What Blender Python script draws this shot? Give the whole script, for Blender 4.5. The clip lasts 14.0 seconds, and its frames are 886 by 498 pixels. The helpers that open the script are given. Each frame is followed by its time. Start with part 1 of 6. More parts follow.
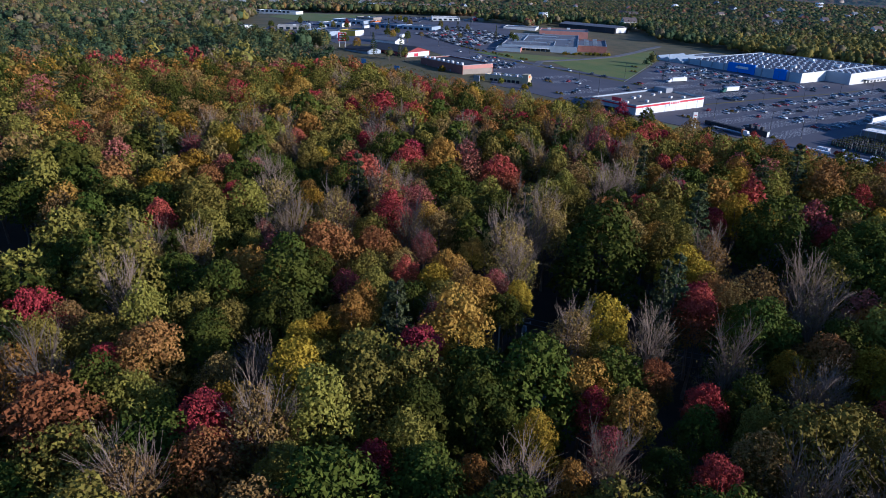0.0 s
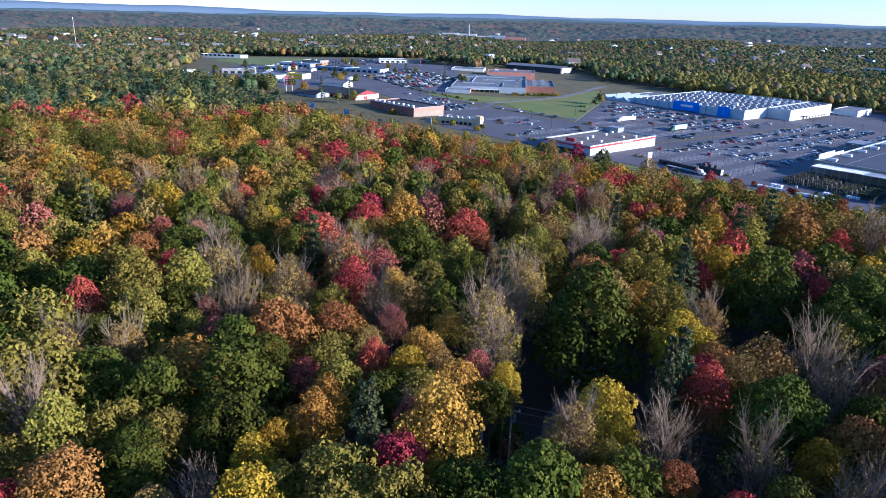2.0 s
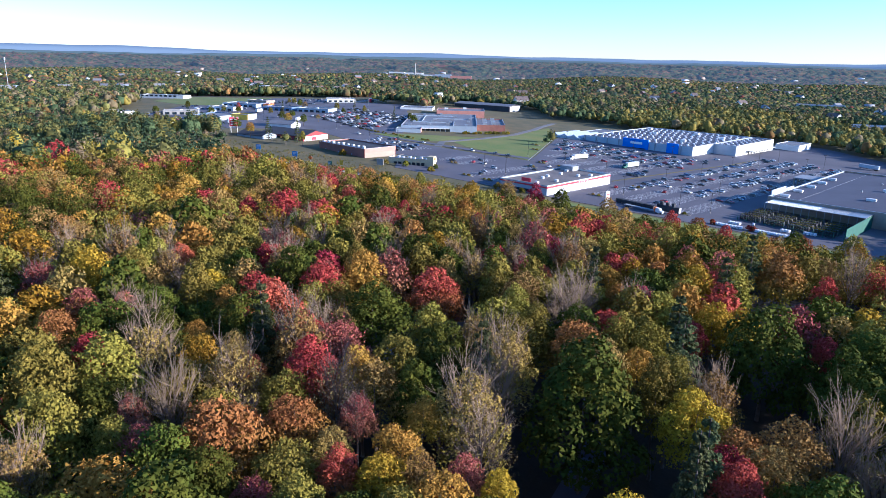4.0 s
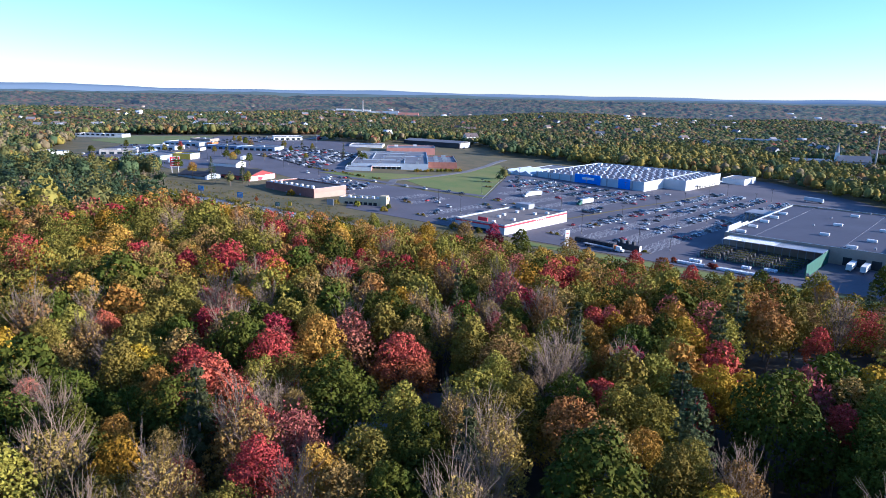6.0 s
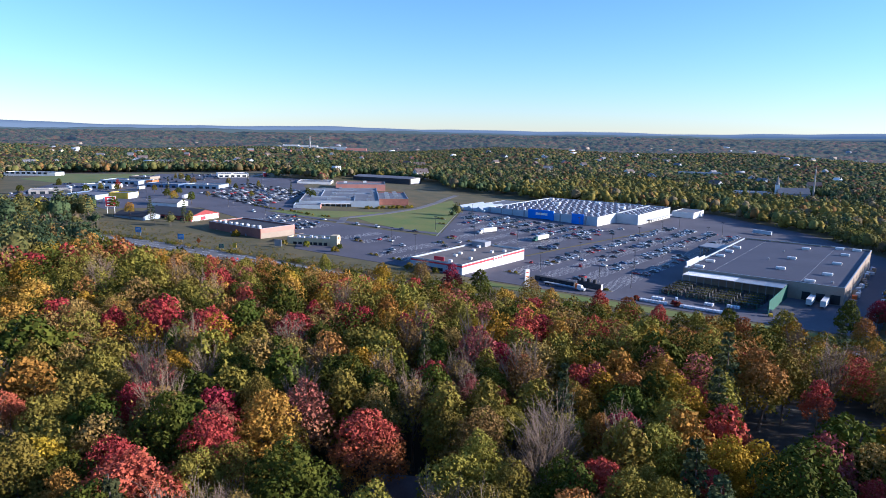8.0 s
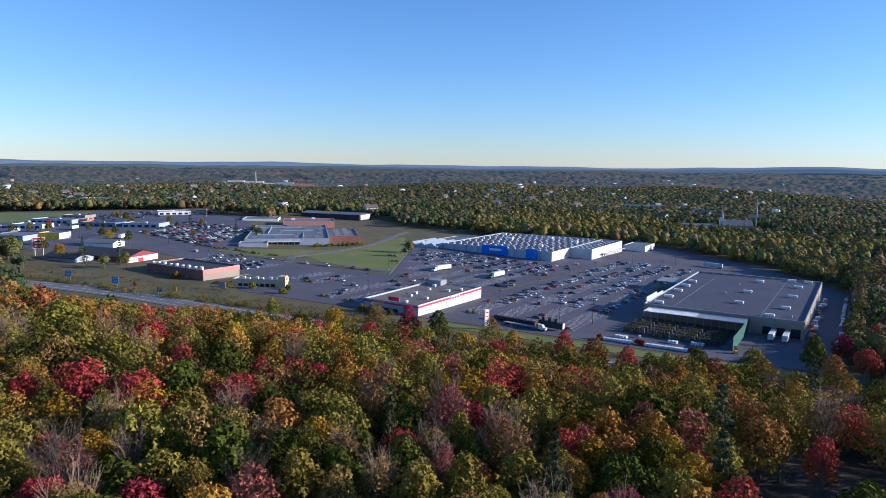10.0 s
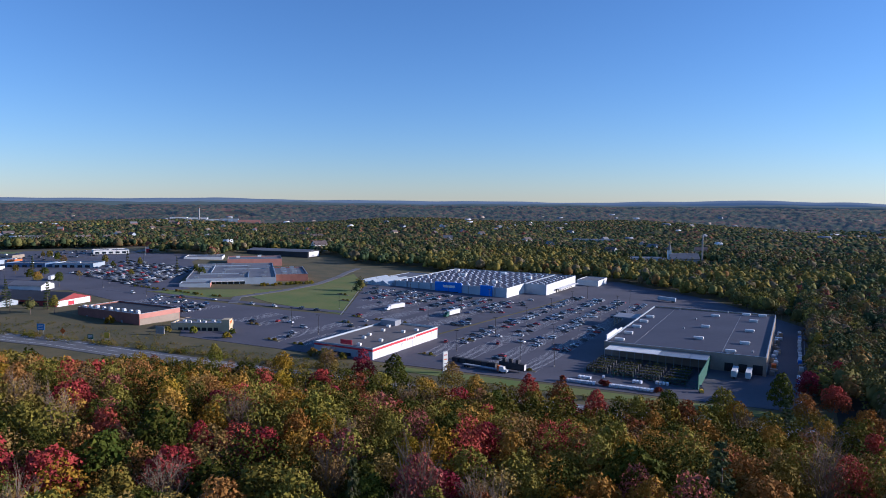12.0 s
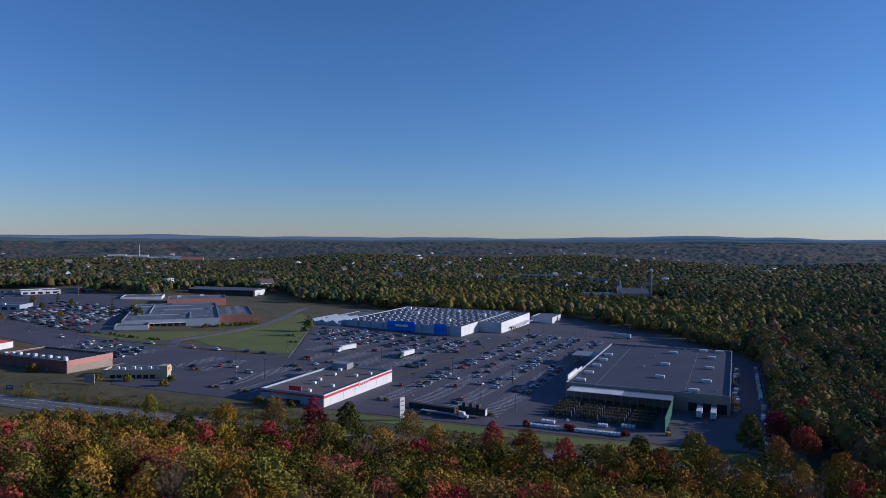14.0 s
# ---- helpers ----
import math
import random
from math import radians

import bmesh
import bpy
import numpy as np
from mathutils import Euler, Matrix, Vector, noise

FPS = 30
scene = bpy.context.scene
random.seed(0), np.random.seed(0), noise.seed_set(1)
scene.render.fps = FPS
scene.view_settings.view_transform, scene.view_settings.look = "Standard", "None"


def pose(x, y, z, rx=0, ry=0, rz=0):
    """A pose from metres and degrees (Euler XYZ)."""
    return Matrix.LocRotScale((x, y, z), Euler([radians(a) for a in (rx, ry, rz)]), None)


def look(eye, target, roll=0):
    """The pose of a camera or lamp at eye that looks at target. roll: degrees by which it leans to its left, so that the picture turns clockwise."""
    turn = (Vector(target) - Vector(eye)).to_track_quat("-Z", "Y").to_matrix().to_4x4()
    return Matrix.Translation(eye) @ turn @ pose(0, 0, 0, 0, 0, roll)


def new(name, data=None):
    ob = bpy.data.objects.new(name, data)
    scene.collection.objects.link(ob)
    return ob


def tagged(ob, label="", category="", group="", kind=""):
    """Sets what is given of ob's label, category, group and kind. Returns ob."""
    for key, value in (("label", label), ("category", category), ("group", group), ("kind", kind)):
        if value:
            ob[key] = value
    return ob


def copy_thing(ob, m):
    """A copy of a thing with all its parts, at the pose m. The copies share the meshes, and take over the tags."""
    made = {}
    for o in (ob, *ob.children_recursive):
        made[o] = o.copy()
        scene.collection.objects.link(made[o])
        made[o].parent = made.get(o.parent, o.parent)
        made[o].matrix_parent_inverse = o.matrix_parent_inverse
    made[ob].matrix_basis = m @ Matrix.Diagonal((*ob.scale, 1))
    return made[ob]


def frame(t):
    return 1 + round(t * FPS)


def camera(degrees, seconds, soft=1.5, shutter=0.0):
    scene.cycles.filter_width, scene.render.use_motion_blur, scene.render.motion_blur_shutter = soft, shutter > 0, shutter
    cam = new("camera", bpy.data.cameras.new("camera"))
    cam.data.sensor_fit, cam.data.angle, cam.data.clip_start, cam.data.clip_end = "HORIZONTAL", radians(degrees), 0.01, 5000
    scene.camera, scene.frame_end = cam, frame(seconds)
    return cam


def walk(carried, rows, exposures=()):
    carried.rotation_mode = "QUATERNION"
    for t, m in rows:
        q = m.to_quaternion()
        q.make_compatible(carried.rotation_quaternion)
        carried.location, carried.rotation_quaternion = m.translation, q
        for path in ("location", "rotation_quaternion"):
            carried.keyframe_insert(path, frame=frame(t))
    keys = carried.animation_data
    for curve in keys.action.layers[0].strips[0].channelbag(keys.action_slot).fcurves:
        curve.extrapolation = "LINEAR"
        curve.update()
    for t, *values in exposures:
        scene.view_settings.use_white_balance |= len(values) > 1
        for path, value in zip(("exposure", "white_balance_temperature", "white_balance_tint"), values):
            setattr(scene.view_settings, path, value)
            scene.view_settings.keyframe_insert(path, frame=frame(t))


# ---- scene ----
PATH = [
    (0, (83.36, -77.52, 73.16), (9.16, -22.16, 35.34), 1.64),
    (1, (76.96, -74.70, 73.22), (4.04, -15.98, 38.09), 1.46),
    (2, (70.19, -71.26, 73.29), (-1.22, -9.25, 40.81), 1.34),
    (3, (63.22, -67.31, 73.39), (-6.46, -2.11, 43.50), 1.26),
    (4, (56.19, -62.96, 73.50), (-11.54, 5.34, 46.18), 1.20),
    (5, (49.22, -58.30, 73.62), (-16.38, 12.99, 48.84), 1.15),
    (6, (42.41, -53.40, 73.75), (-20.87, 20.76, 51.49), 1.08),
    (7, (35.82, -48.32, 73.88), (-24.98, 28.58, 54.14), 1.00),
    (8, (29.51, -43.10, 74.02), (-28.64, 36.40, 56.78), 0.91),
    (9, (23.50, -37.77, 74.17), (-31.87, 44.19, 59.44), 0.80),
    (10, (17.79, -32.35, 74.31), (-34.65, 51.93, 62.11), 0.67),
    (11, (12.35, -26.82, 74.45), (-37.02, 59.61, 64.81), 0.54),
    (12, (7.15, -21.17, 74.60), (-39.05, 67.24, 67.55), 0.43),
    (13, (2.11, -15.36, 74.74), (-40.80, 74.86, 70.32), 0.33),
    (14, (-2.86, -9.35, 74.88), (-42.37, 82.50, 73.14), 0.28),
]
cam = camera(66.0, 14.0, soft=0.85)
walk(cam, [(t, look(e, g, r)) for t, e, g, r in PATH],
     exposures=[(0.0, -0.12, 4400, 17), (1.5, 0.55, 4450, 17), (3.0, 1.0, 4550, 17), (7.5, 0.77, 4700, 18), (9.0, 0.45, 4800, 18), (12.5, -0.17, 4700, 21), (14.0, -0.62, 4620, 21)])

# world and sun
SUN_EL = radians(14)
SUN_DIR = Vector((0.86 * math.cos(SUN_EL), 0.51 * math.cos(SUN_EL), math.sin(SUN_EL)))
world = bpy.data.worlds.new("sky")
scene.world = world
world.use_nodes = True
wn = world.node_tree
sky = wn.nodes.new("ShaderNodeTexSky")
sky.sky_type = 'NISHITA'
sky.sun_disc = False
sky.sun_elevation = SUN_EL
sky.sun_rotation = math.atan2(0.86, 0.51)
sky.altitude = 80
sky.air_density = 1.0
sky.dust_density = 0.05
sky.ozone_density = 3.0
wn.links.new(sky.outputs[0], wn.nodes["Background"].inputs[0])
wn.nodes["Background"].inputs[1].default_value = 0.12
sun = new("sun", bpy.data.lights.new("sun", 'SUN'))
sun.data.energy = 6.6
sun.data.angle = radians(0.53)
sun.data.color = (1.0, 0.78, 0.51)
sun.matrix_world = look(SUN_DIR * 500, (0, 0, 0))

rng = np.random.default_rng(7)


# ---- terrain ----
def smooth(u):
    u = np.clip(u, 0.0, 1.0)
    return u * u * (3 - 2 * u)


def edge(x, y):
    """Signed distance to the woods' edge along the highway; negative in the woods."""
    return (y - (268 + 0.22 * x)) / 1.024


def lot(x, y):
    """The gently falling plane of the car parks."""
    return np.clip(-5.5 - 0.030 * x - 0.0154 * y, -14, 6)


def land(x, y):
    x, y = np.asarray(x, float), np.asarray(y, float)
    z = lot(x, y) + 19 * smooth((-72 - edge(x, y)) / 78) * smooth((x + 345) / 100)
    r = np.hypot(x, y)
    z = z + (-24 - z) * smooth((r - 850) / 1100)
    roll = 11 * np.sin(x / 410 + 1.1) * np.sin(y / 530) + 8 * np.sin(x / 190 + y / 260)
    z = z + roll * smooth((r - 1100) / 900)
    z = z + (32 - z) * smooth((r - 2700) / 1950) ** 1.2
    return z


def gz(x, y):
    return float(land(x, y))


# ---- materials ----
def nodes_of(name):
    m = bpy.data.materials.new(name)
    m.use_nodes = True
    t = m.node_tree
    return m, t, t.nodes["Principled BSDF"]


def surf(name, c1, c2=None, scale=0.5, rough=0.8, bump=0.0, fine=8.0, metal=0.0, per="", detail=6.0, stretch=None):
    """A surface with variation at two scales between two colours; per: 'object' or 'island' adds a shift for each piece."""
    m, t, b = nodes_of(name)
    c2 = c2 or tuple(v * 0.72 for v in c1)
    co = t.nodes.new("ShaderNodeTexCoord")
    src = co.outputs["Object"]
    if stretch:
        mp = t.nodes.new("ShaderNodeMapping")
        mp.inputs["Scale"].default_value = stretch
        t.links.new(src, mp.inputs[0])
        src = mp.outputs[0]
    n1 = t.nodes.new("ShaderNodeTexNoise")
    n1.inputs["Scale"].default_value = scale
    n1.inputs["Detail"].default_value = detail
    t.links.new(src, n1.inputs["Vector"])
    n2 = t.nodes.new("ShaderNodeTexNoise")
    n2.inputs["Scale"].default_value = fine
    n2.inputs["Detail"].default_value = 4
    t.links.new(src, n2.inputs["Vector"])
    add = t.nodes.new("ShaderNodeMath")
    add.operation = 'MULTIPLY_ADD'
    t.links.new(n2.outputs[0], add.inputs[0])
    add.inputs[1].default_value = 0.45
    t.links.new(n1.outputs[0], add.inputs[2])
    ramp = t.nodes.new("ShaderNodeMapRange")
    ramp.inputs[1].default_value, ramp.inputs[2].default_value = 0.52, 0.92
    t.links.new(add.outputs[0], ramp.inputs[0])
    mix = t.nodes.new("ShaderNodeMix")
    mix.data_type = 'RGBA'
    mix.inputs[6].default_value, mix.inputs[7].default_value = (*c1, 1), (*c2, 1)
    t.links.new(ramp.outputs[0], mix.inputs[0])
    col = mix.outputs[2]
    if per:
        if per == 'object':
            inf = t.nodes.new("ShaderNodeObjectInfo")
            rnd = inf.outputs["Random"]
        else:
            inf = t.nodes.new("ShaderNodeNewGeometry")
            rnd = inf.outputs["Random Per Island"]
        hs = t.nodes.new("ShaderNodeHueSaturation")
        mr = t.nodes.new("ShaderNodeMapRange")
        mr.inputs[3].default_value, mr.inputs[4].default_value = 0.75, 1.3
        t.links.new(rnd, mr.inputs[0])
        t.links.new(mr.outputs[0], hs.inputs["Value"])
        t.links.new(col, hs.inputs["Color"])
        col = hs.outputs[0]
    t.links.new(col, b.inputs["Base Color"])
    b.inputs["Roughness"].default_value = rough
    b.inputs["Metallic"].default_value = metal
    if bump:
        bp = t.nodes.new("ShaderNodeBump")
        bp.inputs["Strength"].default_value = bump
        bp.inputs["Distance"].default_value = 0.05
        t.links.new(n2.outputs[0], bp.inputs["Height"])
        t.links.new(bp.outputs[0], b.inputs["Normal"])
    return m


def leaf(name, c1, c2, spread=0.17, patch=0.22, low=0.35, high=0.65, top=None):
    """Foliage: patches of two colours, each clump and each tree a little different, some light through the leaves."""
    m, t, b = nodes_of(name)
    co = t.nodes.new("ShaderNodeTexCoord")
    inf = t.nodes.new("ShaderNodeObjectInfo")
    off = t.nodes.new("ShaderNodeVectorMath")
    off.operation = 'ADD'
    sc = t.nodes.new("ShaderNodeMath")
    sc.operation = 'MULTIPLY'
    sc.inputs[1].default_value = 57.0
    t.links.new(inf.outputs["Random"], sc.inputs[0])
    t.links.new(co.outputs["Object"], off.inputs[0])
    t.links.new(sc.outputs[0], off.inputs[1])
    n1 = t.nodes.new("ShaderNodeTexNoise")
    n1.inputs["Scale"].default_value = patch
    n1.inputs["Detail"].default_value = 3
    t.links.new(off.outputs[0], n1.inputs["Vector"])
    mr = t.nodes.new("ShaderNodeMapRange")
    mr.inputs[1].default_value, mr.inputs[2].default_value = low, high
    t.links.new(n1.outputs[0], mr.inputs[0])
    mix = t.nodes.new("ShaderNodeMix")
    mix.data_type = 'RGBA'
    mix.inputs[6].default_value, mix.inputs[7].default_value = (*c1, 1), (*c2, 1)
    t.links.new(mr.outputs[0], mix.inputs[0])
    col = mix.outputs[2]
    if top:
        # the upper boughs have turned first
        sx = t.nodes.new("ShaderNodeSeparateXYZ")
        t.links.new(co.outputs["Object"], sx.inputs[0])
        hz = t.nodes.new("ShaderNodeMath")
        hz.operation = 'MULTIPLY_ADD'
        hz.inputs[1].default_value = 9.0
        t.links.new(n1.outputs[0], hz.inputs[0])
        t.links.new(sx.outputs[2], hz.inputs[2])
        mz = t.nodes.new("ShaderNodeMapRange")
        mz.inputs[1].default_value, mz.inputs[2].default_value = 13.5, 18.5
        t.links.new(hz.outputs[0], mz.inputs[0])
        m2 = t.nodes.new("ShaderNodeMix")
        m2.data_type = 'RGBA'
        t.links.new(mz.outputs[0], m2.inputs[0])
        t.links.new(col, m2.inputs[6])
        m2.inputs[7].default_value = (*top, 1)
        col = m2.outputs[2]
    geo = t.nodes.new("ShaderNodeNewGeometry")
    hs = t.nodes.new("ShaderNodeHueSaturation")
    v = t.nodes.new("ShaderNodeMapRange")
    v.inputs[3].default_value, v.inputs[4].default_value = 1 - spread * 1.6, 1 + spread * 1.6
    t.links.new(geo.outputs["Random Per Island"], v.inputs[0])
    v2 = t.nodes.new("ShaderNodeMapRange")
    v2.inputs[3].default_value, v2.inputs[4].default_value = 0.8, 1.25
    t.links.new(inf.outputs["Random"], v2.inputs[0])
    mul = t.nodes.new("ShaderNodeMath")
    mul.operation = 'MULTIPLY'
    t.links.new(v.outputs[0], mul.inputs[0])
    t.links.new(v2.outputs[0], mul.inputs[1])
    t.links.new(mul.outputs[0], hs.inputs["Value"])
    hu = t.nodes.new("ShaderNodeMapRange")
    hu.inputs[3].default_value, hu.inputs[4].default_value = 0.485, 0.515
    t.links.new(inf.outputs["Random"], hu.inputs[0])
    t.links.new(hu.outputs[0], hs.inputs["Hue"])
    t.links.new(col, hs.inputs["Color"])
    t.links.new(hs.outputs[0], b.inputs["Base Color"])
    b.inputs["Roughness"].default_value = 0.8
    b.inputs["Specular IOR Level"].default_value = 0.06
    tr = t.nodes.new("ShaderNodeBsdfTranslucent")
    t.links.new(hs.outputs[0], tr.inputs[0])
    ms = t.nodes.new("ShaderNodeMixShader")
    ms.inputs[0].default_value = 0.06
    t.links.new(b.outputs[0], ms.inputs[1])
    t.links.new(tr.outputs[0], ms.inputs[2])
    t.links.new(ms.outputs[0], t.nodes["Material Output"].inputs[0])
    return m


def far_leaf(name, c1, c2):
    """Foliage seen only from afar: broad patches, little difference from clump to clump; its colours carry a bluish
    haze.
    """
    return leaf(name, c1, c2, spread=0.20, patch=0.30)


def glass_dark(name, c=(0.02, 0.03, 0.04)):
    m, t, b = nodes_of(name)
    b.inputs["Base Color"].default_value = (*c, 1)
    b.inputs["Roughness"].default_value = 0.08
    return m


LEAF = dict(
    green=leaf("leaf_green", (0.0445, 0.0578, 0.00713), (0.0909, 0.0928, 0.0103)),
    olive=leaf("leaf_olive", (0.119, 0.121, 0.0143), (0.19, 0.159, 0.019), top=(0.194, 0.159, 0.0238)),
    yellow=leaf("leaf_yellow", (0.306, 0.197, 0.0123), (0.181, 0.149, 0.0123), top=(0.325, 0.206, 0.0136)),
    orange=leaf("leaf_orange", (0.286, 0.185, 0.0206), (0.203, 0.163, 0.0174), top=(0.318, 0.167, 0.0269)),
    red=leaf("leaf_red", (0.273, 0.101, 0.0317), (0.222, 0.127, 0.0222), top=(0.35, 0.0701, 0.0459)),
    crimson=leaf("leaf_crimson", (0.26, 0.042, 0.0317), (0.186, 0.0744, 0.0222), top=(0.306, 0.0394, 0.0412)),
    tan=leaf("leaf_tan", (0.226, 0.156, 0.0364), (0.171, 0.14, 0.0238), top=(0.249, 0.161, 0.0436)),
    mixed=leaf("leaf_mixed", (0.23, 0.134, 0.0206), (0.13, 0.122, 0.0158), top=(0.258, 0.11, 0.0317)),
    pink=leaf("leaf_pink", (0.269, 0.105, 0.0681), (0.19, 0.114, 0.0409), top=(0.297, 0.092, 0.0697)),
    pine=leaf("leaf_pine", (0.065, 0.0771, 0.0285), (0.0928, 0.0981, 0.0356)),
    bare=leaf("leaf_last", (0.162, 0.114, 0.0475), (0.121, 0.092, 0.0341)),
)
# cooler and bluer than LEAF: haze is put into these colours
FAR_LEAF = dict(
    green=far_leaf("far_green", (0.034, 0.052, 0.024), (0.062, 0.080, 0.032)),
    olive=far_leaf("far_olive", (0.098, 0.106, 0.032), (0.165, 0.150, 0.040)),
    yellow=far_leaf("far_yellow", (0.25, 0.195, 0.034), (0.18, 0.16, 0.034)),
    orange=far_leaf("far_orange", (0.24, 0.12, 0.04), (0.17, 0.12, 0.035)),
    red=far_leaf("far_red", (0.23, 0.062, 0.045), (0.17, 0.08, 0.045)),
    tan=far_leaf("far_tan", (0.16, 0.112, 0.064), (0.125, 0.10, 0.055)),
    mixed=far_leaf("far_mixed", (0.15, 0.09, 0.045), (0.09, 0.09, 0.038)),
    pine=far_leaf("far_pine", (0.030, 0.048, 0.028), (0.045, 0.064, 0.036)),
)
M = dict(
    bark=surf("bark", (0.17, 0.13, 0.10), (0.09, 0.07, 0.055), 1.2, 0.9, 0.6, 9),
    twig=surf("twig", (0.25, 0.175, 0.115), (0.16, 0.115, 0.08), 0.8, 0.9, 0.2, 6),
    floor=surf("forest_floor", (0.05, 0.034, 0.02), (0.022, 0.02, 0.010), 0.16, 0.95, 0.6, 1.6),
    meadow=surf("rough_grass", (0.135, 0.105, 0.038), (0.070, 0.066, 0.022), 0.05, 0.95, 0.5, 0.9),
    lawn=surf("mown_grass", (0.095, 0.150, 0.018), (0.175, 0.168, 0.032), 0.035, 0.95, 0.4, 0.5),
    asphalt=surf("asphalt", (0.104, 0.098, 0.118), (0.073, 0.069, 0.085), 0.03, 0.85, 0.2, 0.6),
    highway=surf("worn_asphalt", (0.17, 0.165, 0.16), (0.12, 0.117, 0.115), 0.06, 0.85, 0.2, 0.9),
    paint=surf("road_paint", (0.72, 0.71, 0.68), (0.5, 0.5, 0.48), 0.3, 0.7, 0, 3),
    concrete=surf("concrete", (0.38, 0.36, 0.33), (0.27, 0.26, 0.24), 0.2, 0.9, 0.2, 2.0),
    roof_dark=surf("roof_membrane_dark", (0.073, 0.073, 0.099), (0.054, 0.054, 0.076), 0.035, 0.75, 0.1, 0.4),
    roof_tan=surf("roof_gravel", (0.20, 0.17, 0.15), (0.14, 0.12, 0.11), 0.05, 0.9, 0.2, 0.6),
    roof_black=surf("roof_black", (0.05, 0.05, 0.055), (0.03, 0.03, 0.035), 0.06, 0.8, 0.1, 0.6),
    roof_grey=surf("roof_grey", (0.20, 0.20, 0.21), (0.14, 0.14, 0.15), 0.04, 0.75, 0.1, 0.4),
    white=surf("white_paint", (0.78, 0.77, 0.74), (0.66, 0.65, 0.62), 0.12, 0.6, 0.05, 1.5),
    cladding=surf("pale_blue_cladding", (0.40, 0.45, 0.50), (0.33, 0.38, 0.43), 0.12, 0.55, 0.05, 1.5),
    blue=surf("blue_cladding", (0.035, 0.18, 0.70), (0.03, 0.15, 0.6), 0.1, 0.5, 0.05, 1.5),
    tan=surf("tan_block", (0.36, 0.29, 0.22), (0.29, 0.235, 0.18), 0.15, 0.9, 0.2, 1.2),
    cream=surf("cream_stucco", (0.62, 0.50, 0.30), (0.52, 0.42, 0.25), 0.2, 0.85, 0.1, 1.4),
    brick=surf("red_brick", (0.30, 0.13, 0.095), (0.23, 0.10, 0.075), 0.3, 0.9, 0.3, 2.5),
    salmon=surf("salmon_stucco", (0.55, 0.25, 0.19), (0.46, 0.21, 0.16), 0.2, 0.85, 0.1, 1.2),
    red=surf("red_band", (0.55, 0.03, 0.05), (0.46, 0.025, 0.04), 0.4, 0.6, 0, 2),
    dull_red=surf("dull_red_boards", (0.30, 0.045, 0.045), (0.24, 0.035, 0.035), 0.3, 0.8, 0.1, 2),
    orange=surf("orange_paint", (0.70, 0.17, 0.02), (0.6, 0.14, 0.02), 0.4, 0.6, 0, 2),
    yellow=surf("yellow_paint", (0.72, 0.47, 0.03), (0.62, 0.40, 0.03), 0.4, 0.6, 0, 2),
    green=surf("green_paint", (0.015, 0.11, 0.075), (0.012, 0.08, 0.055), 0.4, 0.6, 0, 2),
    dark=surf("dark_opening", (0.02, 0.02, 0.022), (0.012, 0.012, 0.013), 0.4, 0.7, 0, 2),
    steel=surf("galvanised_steel", (0.45, 0.46, 0.47), (0.34, 0.35, 0.36), 0.6, 0.4, 0.05, 4, 0.6),
    grey=surf("grey_paint", (0.30, 0.31, 0.33), (0.24, 0.25, 0.27), 0.3, 0.6, 0.05, 2),
    wood=surf("weathered_wood", (0.33, 0.28, 0.22), (0.22, 0.18, 0.14), 0.8, 0.9, 0.3, 6, stretch=(6, 6, 0.5)),
    pole_wood=surf("pole_wood", (0.50, 0.46, 0.40), (0.36, 0.32, 0.27), 0.8, 0.9, 0.3, 6, stretch=(6, 6, 0.5)),
    shingle=surf("shingle", (0.16, 0.12, 0.11), (0.10, 0.08, 0.075), 0.5, 0.9, 0.3, 3),
    plastic=surf("white_wrap", (0.82, 0.83, 0.85), (0.70, 0.71, 0.74), 0.7, 0.35, 0.1, 4, per="object"),
    tyre=surf("tyre_rubber", (0.025, 0.025, 0.025), (0.018, 0.018, 0.018), 1, 0.85, 0, 4),
    glass=glass_dark("window_glass"),
    dull_blue=surf("dull_blue_cladding", (0.13, 0.20, 0.33), (0.10, 0.16, 0.27), 0.15, 0.6, 0.05, 1.5),
    sign_blue=surf("sign_blue", (0.05, 0.25, 0.60), (0.04, 0.21, 0.52), 0.5, 0.5, 0, 3),
    wire=surf("cable", (0.12, 0.12, 0.12), (0.08, 0.08, 0.08), 1, 0.6, 0, 4),
)
for key, col in dict(white=(0.75, 0.75, 0.74), silver=(0.42, 0.43, 0.45), black=(0.012, 0.012, 0.014),
                     grey=(0.07, 0.075, 0.085), red=(0.38, 0.02, 0.02), blue=(0.03, 0.07, 0.2), tan=(0.25, 0.2, 0.14)).items():
    m = surf("car_paint_" + key, col, tuple(v * 0.9 for v in col), 0.4, 0.35, 0, 3)
    m.node_tree.nodes["Principled BSDF"].inputs["Coat Weight"].default_value = 0.25
    M["car_" + key] = m


# ---- mesh helpers ----
def box(bm, x0, x1, y0, y1, z0, z1, bevel=0.0):
    vs = [bm.verts.new(p) for p in ((x0, y0, z0), (x1, y0, z0), (x1, y1, z0), (x0, y1, z0),
                                    (x0, y0, z1), (x1, y0, z1), (x1, y1, z1), (x0, y1, z1))]
    fs = [bm.faces.new([vs[i] for i in q]) for q in ((3, 2, 1, 0), (4, 5, 6, 7), (0, 1, 5, 4), (1, 2, 6, 5), (2, 3, 7, 6), (3, 0, 4, 7))]
    if bevel:
        es = {e for f in fs for e in f.edges}
        bmesh.ops.bevel(bm, geom=list(es), offset=bevel, segments=2, affect='EDGES', profile=0.6)
    return vs


def boxed(*args, bevel=0.0):
    bm = bmesh.new()
    box(bm, *args, bevel=bevel)
    return bm


